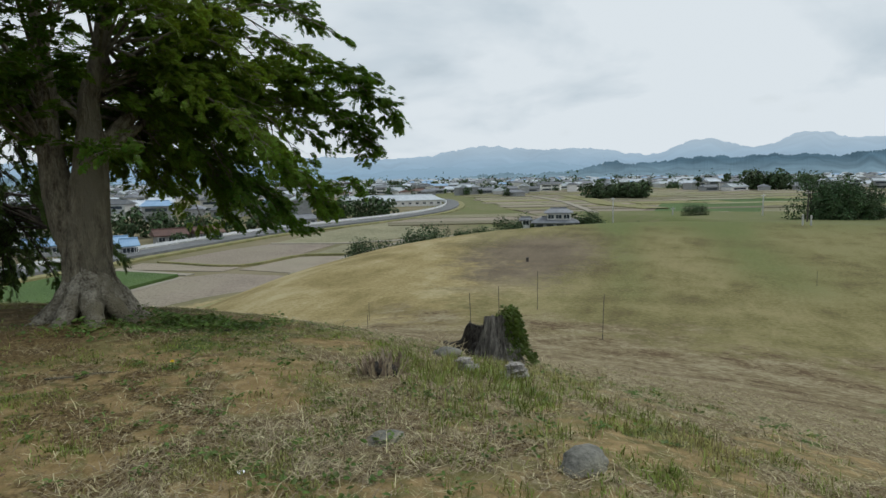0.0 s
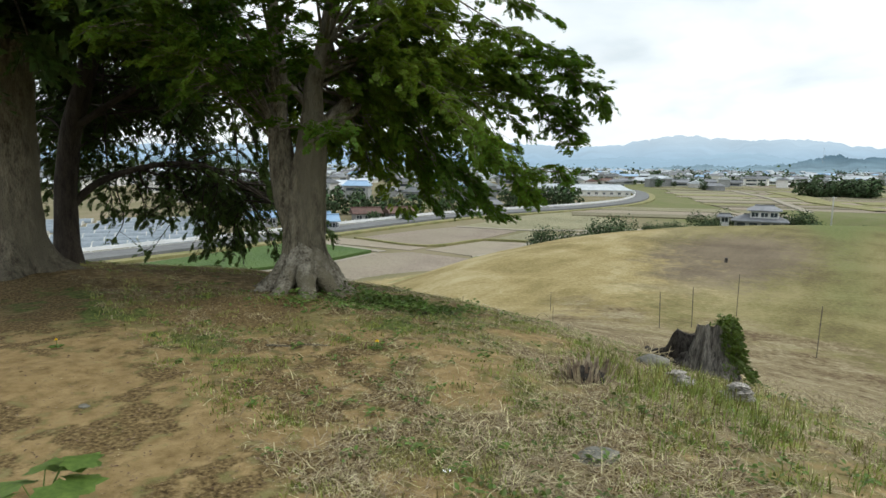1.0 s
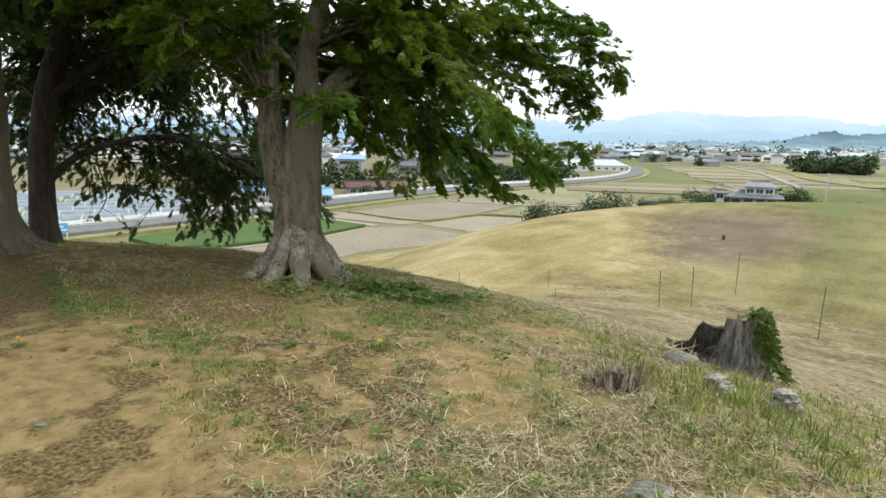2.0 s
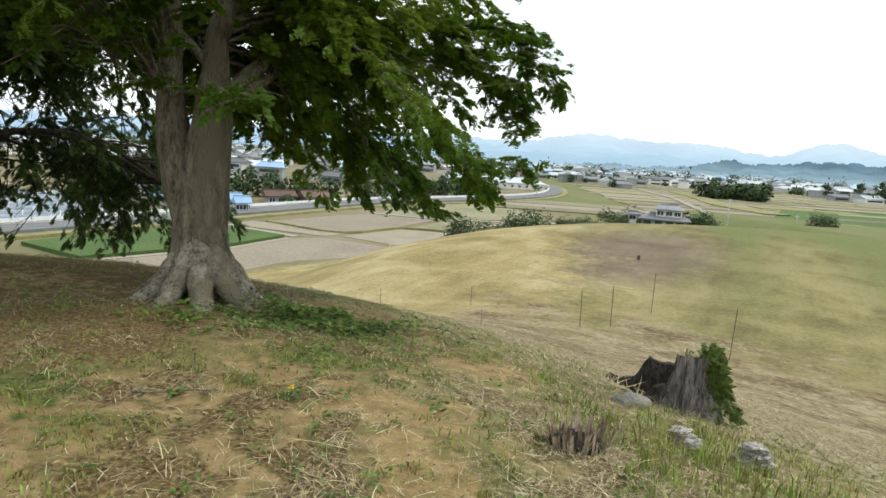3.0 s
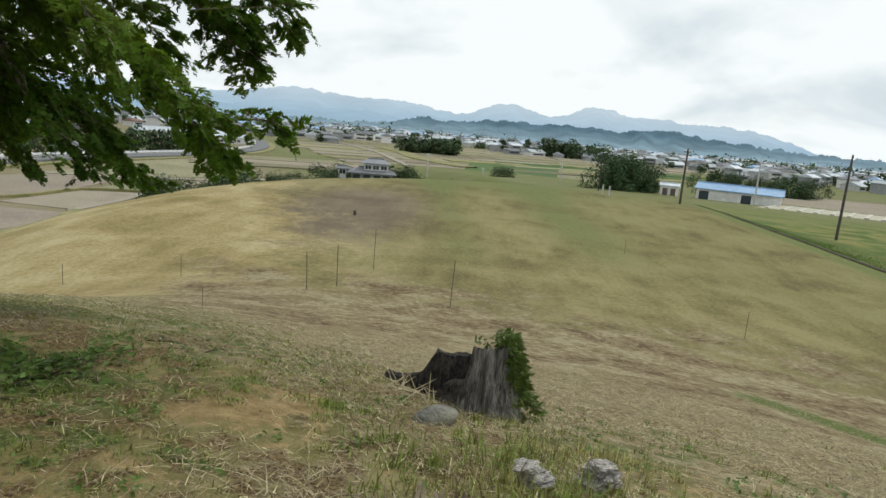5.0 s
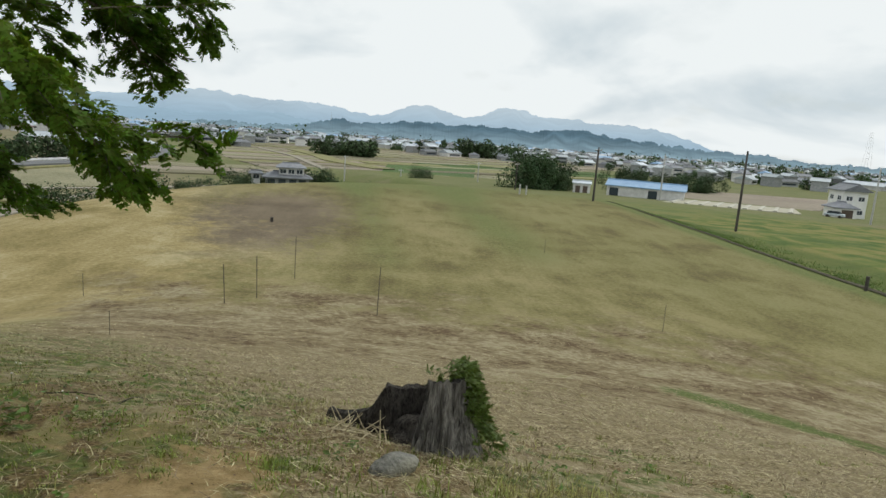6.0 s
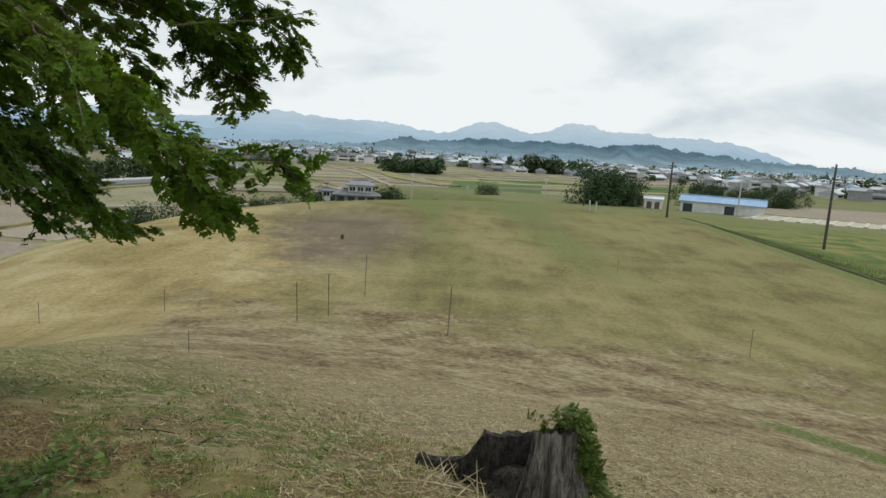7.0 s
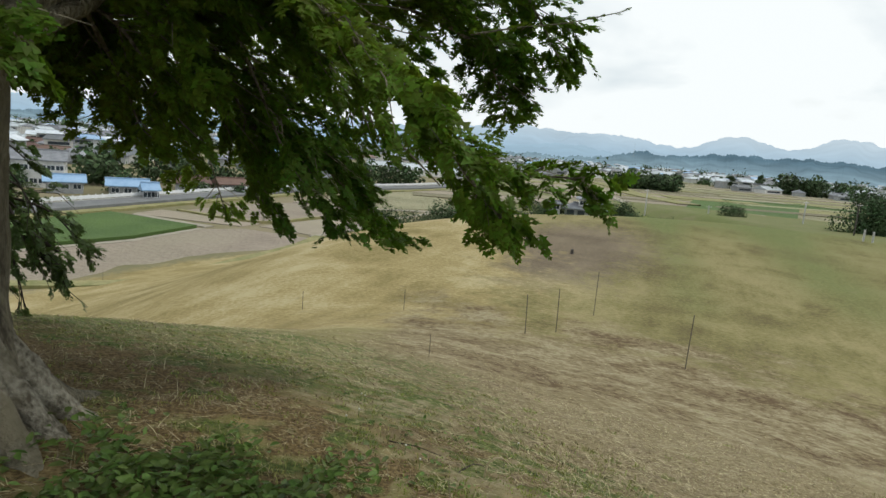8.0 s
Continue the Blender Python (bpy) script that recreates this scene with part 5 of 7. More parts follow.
def weed_patch():
    """The leafy green weeds below the roots."""
    g = np.random.default_rng(77)
    n = 2300
    c = np.array([[-2.95, 6.55], [-2.55, 6.75], [-3.05, 6.95], [-2.6, 7.15], [-2.2, 6.9], [-3.3, 6.3], [-2.1, 7.2]])
    w = g.integers(0, len(c), n)
    xy = c[w] + g.normal(0, 0.25, (n, 2))
    xy = xy[vnoise(xy[:, 0] * 3.2, xy[:, 1] * 3.2, 15) > -0.25]
    n = len(xy)
    clump = np.round(xy / 0.07) * 0.07 + 0.035 * g.normal(size=(n, 2)) * 0.5
    h = g.uniform(0.01, 0.15, n) * (0.55 + 0.75 * vnoise(clump[:, 0] * 4, clump[:, 1] * 4, 3))
    P = np.stack([clump[:, 0], clump[:, 1], height(clump[:, 0], clump[:, 1]) + np.maximum(h, 0.01)], -1)
    a = g.uniform(0, 6.28, n)
    D = np.stack([np.cos(a), np.sin(a), g.uniform(-0.3, 0.5, n)], -1)
    me = leaf_cards(P, D, g.uniform(0.04, 0.085, n), g.uniform(0.012, 0.021, n), WEED, "weeds", g)
    ob = thing("weeds", "patch of leafy green weeds below the tree roots", "weeds", kind="stuff", me=me)


weed_patch()


def broad_plant():
    """A lobed-leaf plant beside the path."""
    g = np.random.default_rng(4)
    x, y = -2.72, 2.16
    t = thing("broadleaf_weed", "leafy plant with large lobed green leaves on clay", "plant", on(x, y))
    for i, (a, L, h) in enumerate(((30, 0.22, 0.17), (75, 0.24, 0.21), (120, 0.22, 0.18), (170, 0.19, 0.14), (220, 0.2, 0.13), (285, 0.2, 0.14), (340, 0.24, 0.19), (50, 0.20, 0.24))):
        r = radians(a)
        d = Vector((math.cos(r), math.sin(r), 0))
        base = d * 0.10
        V, F = tube_arrays([(0, 0, -0.01), tuple(base * 0.6 + Vector((0, 0, h * 0.7))), tuple(base + Vector((0, 0, h)))], [0.004, 0.003, 0.002], 5)
        part("stalk", mesh_from("stalk", V, F, WEED), t)
        V = [base + Vector((0, 0, h))]
        n = 21
        s = Vector((-d.y, d.x, 0))
        for k in range(n):
            u = -2.5 + 5.0 * k / (n - 1)
            rr = L * 0.5 * (0.86 + 0.14 * math.cos(u * 7.0)) * (1 + 0.15 * math.cos(u))
            q = base + d * (rr * math.cos(u) + L * 0.15) + s * rr * math.sin(u) * 0.9 + Vector((0, 0, h - 0.25 * rr * abs(math.sin(u)) - 0.15 * rr * math.cos(u)))
            V.append(q)
        F = [(0, k, k + 1) for k in range(1, n)]
        part("leaf", mesh_from("leaf", V, F, WEED, smooth=True), t)


broad_plant()


def blades(name, label, XY, H, W, lean, material, g, flat=0.0):
    """Grass: five corners a blade, bent over by lean."""
    n = len(XY)
    a = g.uniform(0, 6.28, n)
    dx, dy = np.cos(a), np.sin(a)
    b = g.uniform(0, 6.28, n)
    sx, sy = np.cos(b), np.sin(b)
    z = height(XY[:, 0], XY[:, 1]) - 0.005 + flat * g.uniform(0, 0.03, n)
    up1 = H * (1 - lean) * 0.75
    up2 = H * (1 - lean) * (1.0 + 0.1 * g.normal(size=n))
    out1, out2 = H * lean * 0.35, H * lean
    V = np.empty((n, 5, 3))
    V[:, 0] = np.stack([XY[:, 0] - sx * W, XY[:, 1] - sy * W, z], -1)
    V[:, 1] = np.stack([XY[:, 0] + sx * W, XY[:, 1] + sy * W, z], -1)
    V[:, 2] = np.stack([XY[:, 0] + dx * out1 + sx * W * 0.8, XY[:, 1] + dy * out1 + sy * W * 0.8, z + up1], -1)
    V[:, 3] = np.stack([XY[:, 0] + dx * out1 - sx * W * 0.8, XY[:, 1] + dy * out1 - sy * W * 0.8, z + up1], -1)
    V[:, 4] = np.stack([XY[:, 0] + dx * out2, XY[:, 1] + dy * out2, z + up2], -1)
    # a lying blade follows the slope
    if flat:
        V[:, 2, 2] += height(V[:, 2, 0], V[:, 2, 1]) - z
        V[:, 3, 2] = V[:, 2, 2]
        V[:, 4, 2] += height(V[:, 4, 0], V[:, 4, 1]) - z
    k = np.arange(n) * 5
    F = np.concatenate([np.stack([k, k + 1, k + 2], -1), np.stack([k, k + 2, k + 3], -1), np.stack([k + 3, k + 2, k + 4], -1)])
    thing(name, label, "grass", kind="stuff", me=mesh_from(name, V.reshape(-1, 3), F, material))


def scatter(n, g, rmin, rmax, a0, a1):
    """Points round the path's middle, thinning outwards."""
    r = rmin + (rmax - rmin) * g.uniform(0, 1, n) ** 1.0
    a = np.radians(g.uniform(a0, a1, n))
    return np.stack([-1.1 + r * np.sin(a), 2.0 + r * np.cos(a)], -1)


def keep(xy, density, g):
    return xy[g.uniform(0, 1, len(xy)) < density]


def grasses():
    g = np.random.default_rng(101)
    R = lambda p: np.hypot(p[:, 0] + 6, p[:, 1] + 2)
    # dry cut grass, lying
    p = scatter(250000, g, 0.3, 12, -50, 85)
    x, y, r = p[:, 0], p[:, 1], R(p)
    right = sstep(-2.6, -0.3, x - 0.10 * (y - 4))
    patch = 0.5 + 0.5 * vnoise(x * 1.3, y * 1.3, 31)
    bare = 1 - 0.8 * np.exp(-(((x + 0.85) / 0.7) ** 2 + ((y - 6.35) / 0.34) ** 2))
    d = np.clip(0.03 + (0.30 + 0.35 * sstep(3.8, 5.5, y)) * trash(x, y) * (0.4 + 0.6 * (vnoise(x * 1.4, y * 1.4, 33) > 0.0)) + 0.85 * right * bare * (0.12 + 0.9 * trash(x, y)) * (0.4 + 0.8 * patch), 0, 1) * np.where(r > 14.5, 0.6, 1)
    p = keep(p, d, g)
    n = len(p)
    blades("dry_grass", "matted pale dry cut grass stalks lying on the slope", p, g.uniform(0.04, 0.20, n) * g.uniform(0.6, 1.2, n) * np.where(g.uniform(0, 1, n) < 0.05, 2.2, 1.0), g.uniform(0.0010, 0.0030, n), g.uniform(0.66, 0.98, n), STRAW, g, flat=1.0)
    # green blades in tufts
    c = scatter(9000, g, 0.3, 12.5, -50, 80)
    x, y, r = c[:, 0], c[:, 1], R(c)
    lip = (0.5 * sstep(9.4, 10.4, r) + 0.5 * sstep(11.0, 12.0, r)) * (1 - sstep(13.6, 15.5, r)) * (1 - sstep(-1.0, 1.0, x))
    rightside = sstep(-1.3, 0.0, x) * (1 - sstep(9.4, 11.5, r))
    by_stump = np.exp(-(((x - 0.25) / 0.7) ** 2 + ((y - 5.0) / 0.8) ** 2))
    left_turf = sum(a * np.exp(-(((x - u) / s) ** 2 + ((y - v) / w) ** 2)) for u, v, s, w, a in TURF)
    spots = 0.55 * sward(x, y)
    tufts = 0.9 * np.exp(-(((x + 0.5) / 1.4) ** 2 + ((y - 7.7) / 1.0) ** 2)) * (vnoise(x * 2.2, y * 2.2, 47) > -0.05)
    d = np.clip(tufts + 0.8 * lip + rightside * (0.12 + 0.45 * sward(x, y)) + 0.6 * by_stump + 0.9 * left_turf + spots * (1 - sstep(11, 13, r)) + 0.03, 0, 1)
    c = keep(c, d, g)
    per = 26
    xy = (c[:, None, :] + g.normal(0, 1, (len(c), per, 2)) * g.uniform(0.02, 0.07, (len(c), 1, 1))).reshape(-1, 2)
    tall = np.repeat(0.05 - 0.018 * sstep(9.5, 11, R(c)) + 0.10 * np.exp(-(((c[:, 0] - 0.25) / 0.9) ** 2 + ((c[:, 1] - 4.9) / 1.0) ** 2)) + 0.03 * sstep(-1, 0.5, c[:, 0]), per)
    n = len(xy)
    blades("green_grass", "tufts of green grass among the dry stalks", xy, tall * g.uniform(0.35, 1.35, n) * np.repeat(g.uniform(0.55, 1.3, len(c)), per), g.uniform(0.0018, 0.0045, n), g.uniform(0.15, 0.8, n), GRASS, g)
    # short dry stubble on the slope beyond
    p = scatter(95000, g, 8, 24, -30, 75)
    r = R(p)
    p = keep(p, np.clip(sstep(10.5, 12, r) * (1 - sstep(20, 26, r)) * (0.45 + 0.5 * vnoise(p[:, 0] * 0.6, p[:, 1] * 1.6, 51)), 0, 1), g)
    n = len(p)
    blades("stubble", "dry mown stubble on the mound's flank", p, g.uniform(0.03, 0.13, n), g.uniform(0.002, 0.005, n), g.uniform(0.65, 0.97, n), STRAW, g, flat=1.0)
    # raked hay lying in broken rows along the flank and the foot of the field
    m = 34000
    rr = 12.5 + 24 * g.uniform(0, 1, m) ** 1.3
    aa = np.radians(g.uniform(8, 88, m))
    p = np.stack([-6 + rr * np.sin(aa), -2 + rr * np.cos(aa)], -1)
    p = keep(p, np.clip(0.15 + 0.9 * (vnoise(p[:, 0] * 1.1, p[:, 1] * 1.5, 71) > 0.05) * (1 - sstep(30, 37, np.hypot(p[:, 0] + 6, p[:, 1] + 2))), 0, 1), g)
    n = len(p)
    far = np.hypot(p[:, 0] + 1.2, p[:, 1] - 3)
    blades("hay", "raked dry hay lying in broken rows on the slope", p, g.uniform(0.05, 0.22, n), g.uniform(0.0025, 0.006, n) * (0.7 + far / 14), g.uniform(0.86, 0.995, n), HAY, g, flat=1.0)
    # fallen leaves and bits of bark on the bare clay
    p = scatter(15000, g, 0.3, 9.0, -75, 40)
    p = keep(p, 0.35 + 0.5 * (1 - sstep(-2.5, -0.5, p[:, 0])), g)
    n = len(p)
    P = np.stack([p[:, 0], p[:, 1], height(p[:, 0], p[:, 1]) + 0.006], -1)
    a = g.uniform(0, 6.28, n)
    D = np.stack([np.cos(a), np.sin(a), g.uniform(-0.1, 0.2, n)], -1)
    thing("leaf_litter", "brown fallen leaves and bark bits on clay", "leaf litter", kind="stuff", me=leaf_cards(P, D, g.uniform(0.008, 0.04, n) * g.uniform(0.4, 1, n), g.uniform(0.0012, 0.006, n), surface("dead_leaf", (0.06, 0.038, 0.022), (0.30, 0.215, 0.13), 9, 0.8, 0.0, island=0.5), "leaf_litter", g))
    # low leafy weeds scattered over the top
    c = scatter(900, g, 0.6, 11, -50, 60)
    c = keep(c, 0.25 + 0.5 * (vnoise(c[:, 0] * 1.2, c[:, 1] * 1.2, 61) > 0.2), g)
    c = c[R(c) < 12.5]
    per = 9
    xy = (c[:, None, :] + g.normal(0, 0.03, (len(c), per, 2))).reshape(-1, 2)
    n = len(xy)
    P = np.stack([xy[:, 0], xy[:, 1], height(xy[:, 0], xy[:, 1]) + g.uniform(0.008, 0.045, n)], -1)
    a = g.uniform(0, 6.28, n)
    D = np.stack([np.cos(a), np.sin(a), g.uniform(-0.1, 0.5, n)], -1)
    thing("low_weeds", "small leafy weeds scattered in the dry grass", "weeds", kind="stuff", me=leaf_cards(P, D, g.uniform(0.02, 0.05, n), g.uniform(0.006, 0.014, n), WEED, "low_weeds", g))
    # white clover heads
    c = np.stack([g.uniform(-2.4, -0.4, 26), g.uniform(7.2, 9.6, 26)], -1)
    for q in c[:7]:
        t = thing("clover_flower", "tiny white clover flower head in short grass", "flower", on(*q), group="clover in the grass")
        V, F = tube_arrays([(0, 0, -0.01), (0.004, 0.002, 0.06)], [0.0022, 0.002], 4)
        part("stem", mesh_from("stem", V, F, WEED), t)
        bm = bmesh.new(); bmesh.ops.create_icosphere(bm, subdivisions=1, radius=0.007)
        for v in bm.verts:
            v.co *= 1 + 0.25 * noise.noise(v.co * 200)
        bmesh.ops.translate(bm, verts=bm.verts, vec=(0.004, 0.002, 0.066))
        part("head", from_bm("head", bm, WHITEPETAL), t)


def boundary_weeds():
    """Rank green weeds along the ditch between the mown field and the meadow."""
    g = np.random.default_rng(313)
    n = 24000
    y = g.uniform(2, 74, n)
    off = g.gamma(2.0, 0.8, n) + 0.1
    x = 47 + np.minimum(y - 25, 45) * 0.38 + off
    k = keep(np.stack([x, y], -1), 0.35 + 0.6 * (vnoise(x * 0.3, y * 0.3, 5) > -0.3), g)
    n = len(k)
    blades("boundary_weeds", "rank dark green weeds along the field's ditch", k, g.uniform(0.05, 0.26, n) * (0.6 + 0.6 * (vnoise(k[:, 0] * 0.25, k[:, 1] * 0.25, 8) > 0)), g.uniform(0.012, 0.03, n), g.uniform(0.2, 0.75, n), WEED, g)
    # the ditch itself, a dark cut of bare soil
    yy = np.linspace(-6, 76, 120)
    xx = 47 + np.minimum(yy - 25, 45) * 0.38
    V, F = [], []
    for u, v in zip(xx, yy):
        for o, h in ((-0.35, 0.07), (-0.2, 0.10), (0.25, 0.09), (0.45, 0.06)):
            V.append((u + o, v, float(height(u + o, v)) + h))
    F = [(4 * i + k, 4 * i + k + 1, 4 * i + k + 5, 4 * i + k + 4) for i in range(119) for k in range(3)]
    tagged(new("ditch", mesh_from("ditch", V, F, surface("dark_ditch_soil", (0.035, 0.032, 0.018), (0.075, 0.068, 0.035), 1.5, 0.95, 0.4))), "dark cut edge between mown field and meadow", "ditch", kind="structure")


HAY = surface("raked_hay", (0.15, 0.115, 0.064), (0.36, 0.295, 0.18), 1.5, 0.85, 0.0, 8, island=0.5)
grasses()
boundary_weeds()

# ---- valley: road, fields ----


def slab(name, outline, z, material, label, category="field", thick=0.35):
    """A level piece of ground with an edge, from its corners."""
    bm = bmesh.new()
    a = [bm.verts.new((x, y, z)) for x, y in outline]
    b = [bm.verts.new((x, y, z - thick)) for x, y in outline]
    bm.faces.new(a); bm.faces.new(b[::-1])
    for i in range(len(a)):
        j = (i + 1) % len(a)
        bm.faces.new((a[j], a[i], b[i], b[j]))
    ob = new(name, from_bm(name, bm, material))
    return tagged(ob, label, category, kind="structure")


def ribbon(name, keys, w0, w1, z0, z1, material, label, n=60, parent=None, category="road"):
    """A strip along a line, from offset w0 to w1, with its top at z0..z1."""
    P = curve_points([(x, y, 0) for x, y in keys], n)
    T = np.gradient(P, axis=0)
    T /= np.linalg.norm(T, axis=1, keepdims=True)
    S = np.stack([-T[:, 1], T[:, 0], T[:, 2] * 0], -1)
    V, F = [], []
    for p, s in zip(P, S):
        for w, z in ((w0, z0), (w0, z1), (w1, z1), (w1, z0)):
            q = p + s * w
            V.append((q[0], q[1], z))
    for i in range(n - 1):
        for k in range(4):
            j = (k + 1) % 4
            F.append((i * 4 + k, (i + 1) * 4 + k, (i + 1) * 4 + j, i * 4 + j))
    me = mesh_from(name, V, F, material)
    if parent is not None:
        return part(name, me, parent)
    ob = new(name, me)
    return tagged(ob, label, category, kind="structure")


ROAD = [(-96, 40), (-76, 74), (-60, 111), (-51, 135), (-34, 176), (-16, 203), (2, 229), (21, 270), (31, 320), (33, 380), (20, 450), (0, 520)]
ribbon("road", ROAD, -3.2, 3.2, FLOOR - 0.3, FLOOR + 0.9, ASPHALT, "grey asphalt valley road on a low embankment")
ribbon("embankment", ROAD, -6.0, -3.3, FLOOR - 0.3, FLOOR + 0.45, LEVEE, "grassy road embankment")
rail = thing("guard_rail", "long white roadside guard rail along the bend", "guard rail")
ribbon("beam", ROAD, 3.3, 3.5, FLOOR + 1.15, FLOOR + 1.75, RAIL, "", 60, rail)
ribbon("kerb_wall", ROAD, 3.25, 3.6, FLOOR - 0.2, FLOOR + 1.0, CONCRETE, "", 60, rail)
_post = bmesh.new(); box(_post, -0.08, 0.08, -0.08, 0.08, 0, 1.9); _post = from_bm("post", _post, RAIL)
_P = curve_points([(x, y, 0) for x, y in ROAD], 150)
for p, q in zip(_P[:-1], _P[1:]):
    d = (q - p) / np.linalg.norm(q - p)
    part("post", _post, rail, m=Matrix.Translation((p[0] - d[1] * 3.7, p[1] + d[0] * 3.7, FLOOR)))

Z = FLOOR + 0.12
slab("field_8", [(97, 229), (127, 209), (205, 332), (130, 296)], Z + 0.1, PADDY_GREEN, "green barley field out on the plain")
slab("field_1", [(-62, 79), (-51.5, 111), (-34.5, 102.6), (-38.5, 89), (-49.5, 72.5)], FLOOR + 0.55, PADDY_GREEN, "green barley field beside the road", thick=0.6)
slab("field_2", [(-48, 71.5), (-37.6, 87), (-33.2, 102), (-28, 105), (-16.3, 100), (-17.5, 91), (-21, 80), (-27, 66), (-38, 60)], Z, PADDY_BROWN, "bare tilled brown paddy below the hill")
slab("field_3", [(-49, 113.5), (-29, 107.5), (-27, 112), (-43, 120), (-47, 121)], Z, PADDY_BROWN, "narrow bare tilled paddy")
slab("field_4", [(-44, 122), (-27, 114), (-20, 126), (-13.5, 146), (-29, 150), (-36, 140)], Z, PADDY_BROWN, "bare tilled paddy strip by the road")
slab("field_5", [(-26.5, 109), (-16, 103), (-10.5, 115), (-8.5, 124), (-18.2, 124.5)], Z, PADDY_BROWN, "bare tilled brown paddy")
slab("field_6", [(-17, 127), (-8, 126.5), (-4, 140), (-11, 146)], Z, PADDY_OLIVE, "fallow olive paddy")
slab("field_7", [(-28, 153), (-12, 149), (8, 160), (14, 176), (-2, 212), (-14, 194)], Z, PADDY_OLIVE, "fallow paddy inside the road's bend")
slab("track_1", [(-48.5, 112.0), (-33.6, 103.6), (-32.7, 105.2), (-48.0, 113.3)], Z + 0.06, PATHWAY, "pale farm track between paddies", "track")
slab("track_2", [(-34.2, 102.0), (-38.2, 88.6), (-49.2, 72.2), (-48.2, 71.6), (-37.4, 87.4), (-33.0, 102.2)], Z + 0.06, PATHWAY, "pale farm track beside the barley", "track")
slab("track_3", [(-16.2, 101.5), (-10.2, 114.8), (-8.0, 125.0), (4, 150), (3, 151), (-9.5, 125.6), (-11.3, 115.3), (-17.2, 102.3)], Z + 0.06, PATHWAY, "pale farm track below the hill", "track")
slab("track_4", [(-29, 151), (-13, 147.5), (6, 152), (40, 170), (40, 172), (5, 154), (-13, 149.5), (-29, 153)], Z + 0.05, PATHWAY, "pale farm track to the road", "track")
ribbon("levee_1", [(-39, 60.5), (-27, 65.5), (-21.5, 79), (-17.4, 91), (-15.6, 101)], -1.5, 0.6, FLOOR - 0.3, FLOOR + 0.5, LEVEE, "grassy levee round the lower paddy", 24, None, "levee")
ribbon("levee_2", [(-44, 121), (-27.5, 113), (-18.5, 125.3), (-8, 125.4)], -0.4, 0.4, FLOOR - 0.3, FLOOR + 0.45, LEVEE, "low dark levee between paddies", 24, None, "levee")


def far_fields():
    """Strips of paddies across the valley floor, with low levees between."""
    g = np.random.default_rng(61)
    y = 196.0
    k = 8
    while y < 560:
        depth = g.uniform(10, 19)
        x = (-6 if y < 240 else 44) + g.uniform(0, 6)
        if y > 240:
            x = 50 + g.uniform(0, 8)
        end = min(60 + (y - 150) * 1.25, 420)
        while x < end:
            w = g.uniform(26, 70)
            m = [PADDY_OLIVE, PADDY_BROWN, PADDY_OLIVE, PADDY_BROWN, PADDY_OLIVE, LEVEE][g.integers(0, 6)]
            if 120 < x < 240 and 240 < y < 330 and g.uniform() < 0.5:
                m = PADDY_GREEN
            sk = g.uniform(-2, 2)
            if not (np.hypot(x + w / 2 - 48, y + depth / 2 - 168) < 30):
                slab("field_%d" % k, [(x, y + sk), (x + w - 1.6, y + sk * 0.6), (x + w - 1.6 + sk, y + depth - 1.3), (x + sk, y + depth - 1.3 + sk * 0.4)], FLOOR + 0.10 + g.uniform(0, 0.25), m,
                     "strip of %s paddy on the valley floor" % ("green" if m is PADDY_GREEN else "bare brown" if m is PADDY_BROWN else "fallow olive"))
                k += 1
            x += w
        y += depth


far_fields()
slab("track_5", [(70, 200), (73, 200), (93, 330), (96, 420), (93, 420), (90, 330)], FLOOR + 0.6, PATHWAY, "pale lane across the paddies", "track", 0.7)
ribbon("canal", [(108, 250), (104, 300), (112, 350), (118, 420)], -5, 5, FLOOR - 0.3, FLOOR + 0.62, LEVEE, "green bank of a ditch across the valley", 20, None, "ditch")

# ---- buildings ----


def windows(house, wall, W, D, z, n, side, h=1.1, w=1.5, name="window"):
    """Framed panes along one side; side: +1 far, -1 near long wall, 0 the gable ends."""
    for i in range(n):
        if side:
            u = -W / 2 + W * (i + 0.5) / n
            m = Matrix.Translation((u, side * D / 2, z)) @ Euler((0, 0, 0 if side < 0 else math.pi)).to_matrix().to_4x4()
        else:
            u = -D / 2 + D * (i + 0.5) / n
            m = Matrix.Translation((W / 2, u, z)) @ Euler((0, 0, math.pi / 2)).to_matrix().to_4x4()
        bm = bmesh.new()
        for x0, x1, z0, z1 in ((-w / 2, w / 2, 0, 0.08), (-w / 2, w / 2, h - 0.08, h), (-w / 2, -w / 2 + 0.08, 0.08, h - 0.08), (w / 2 - 0.08, w / 2, 0.08, h - 0.08), (-0.04, 0.04, 0.08, h - 0.08)):
            box(bm, x0, x1, -0.06, 0.06, z0, z1)
        f = part(name, from_bm("window", bm, RAIL), house, m=m)
        bm = bmesh.new(); box(bm, -w / 2 + 0.06, w / 2 - 0.06, -0.03, 0.0, 0.06, h - 0.06)
        part("pane", from_bm("pane", bm, GLASS), f)


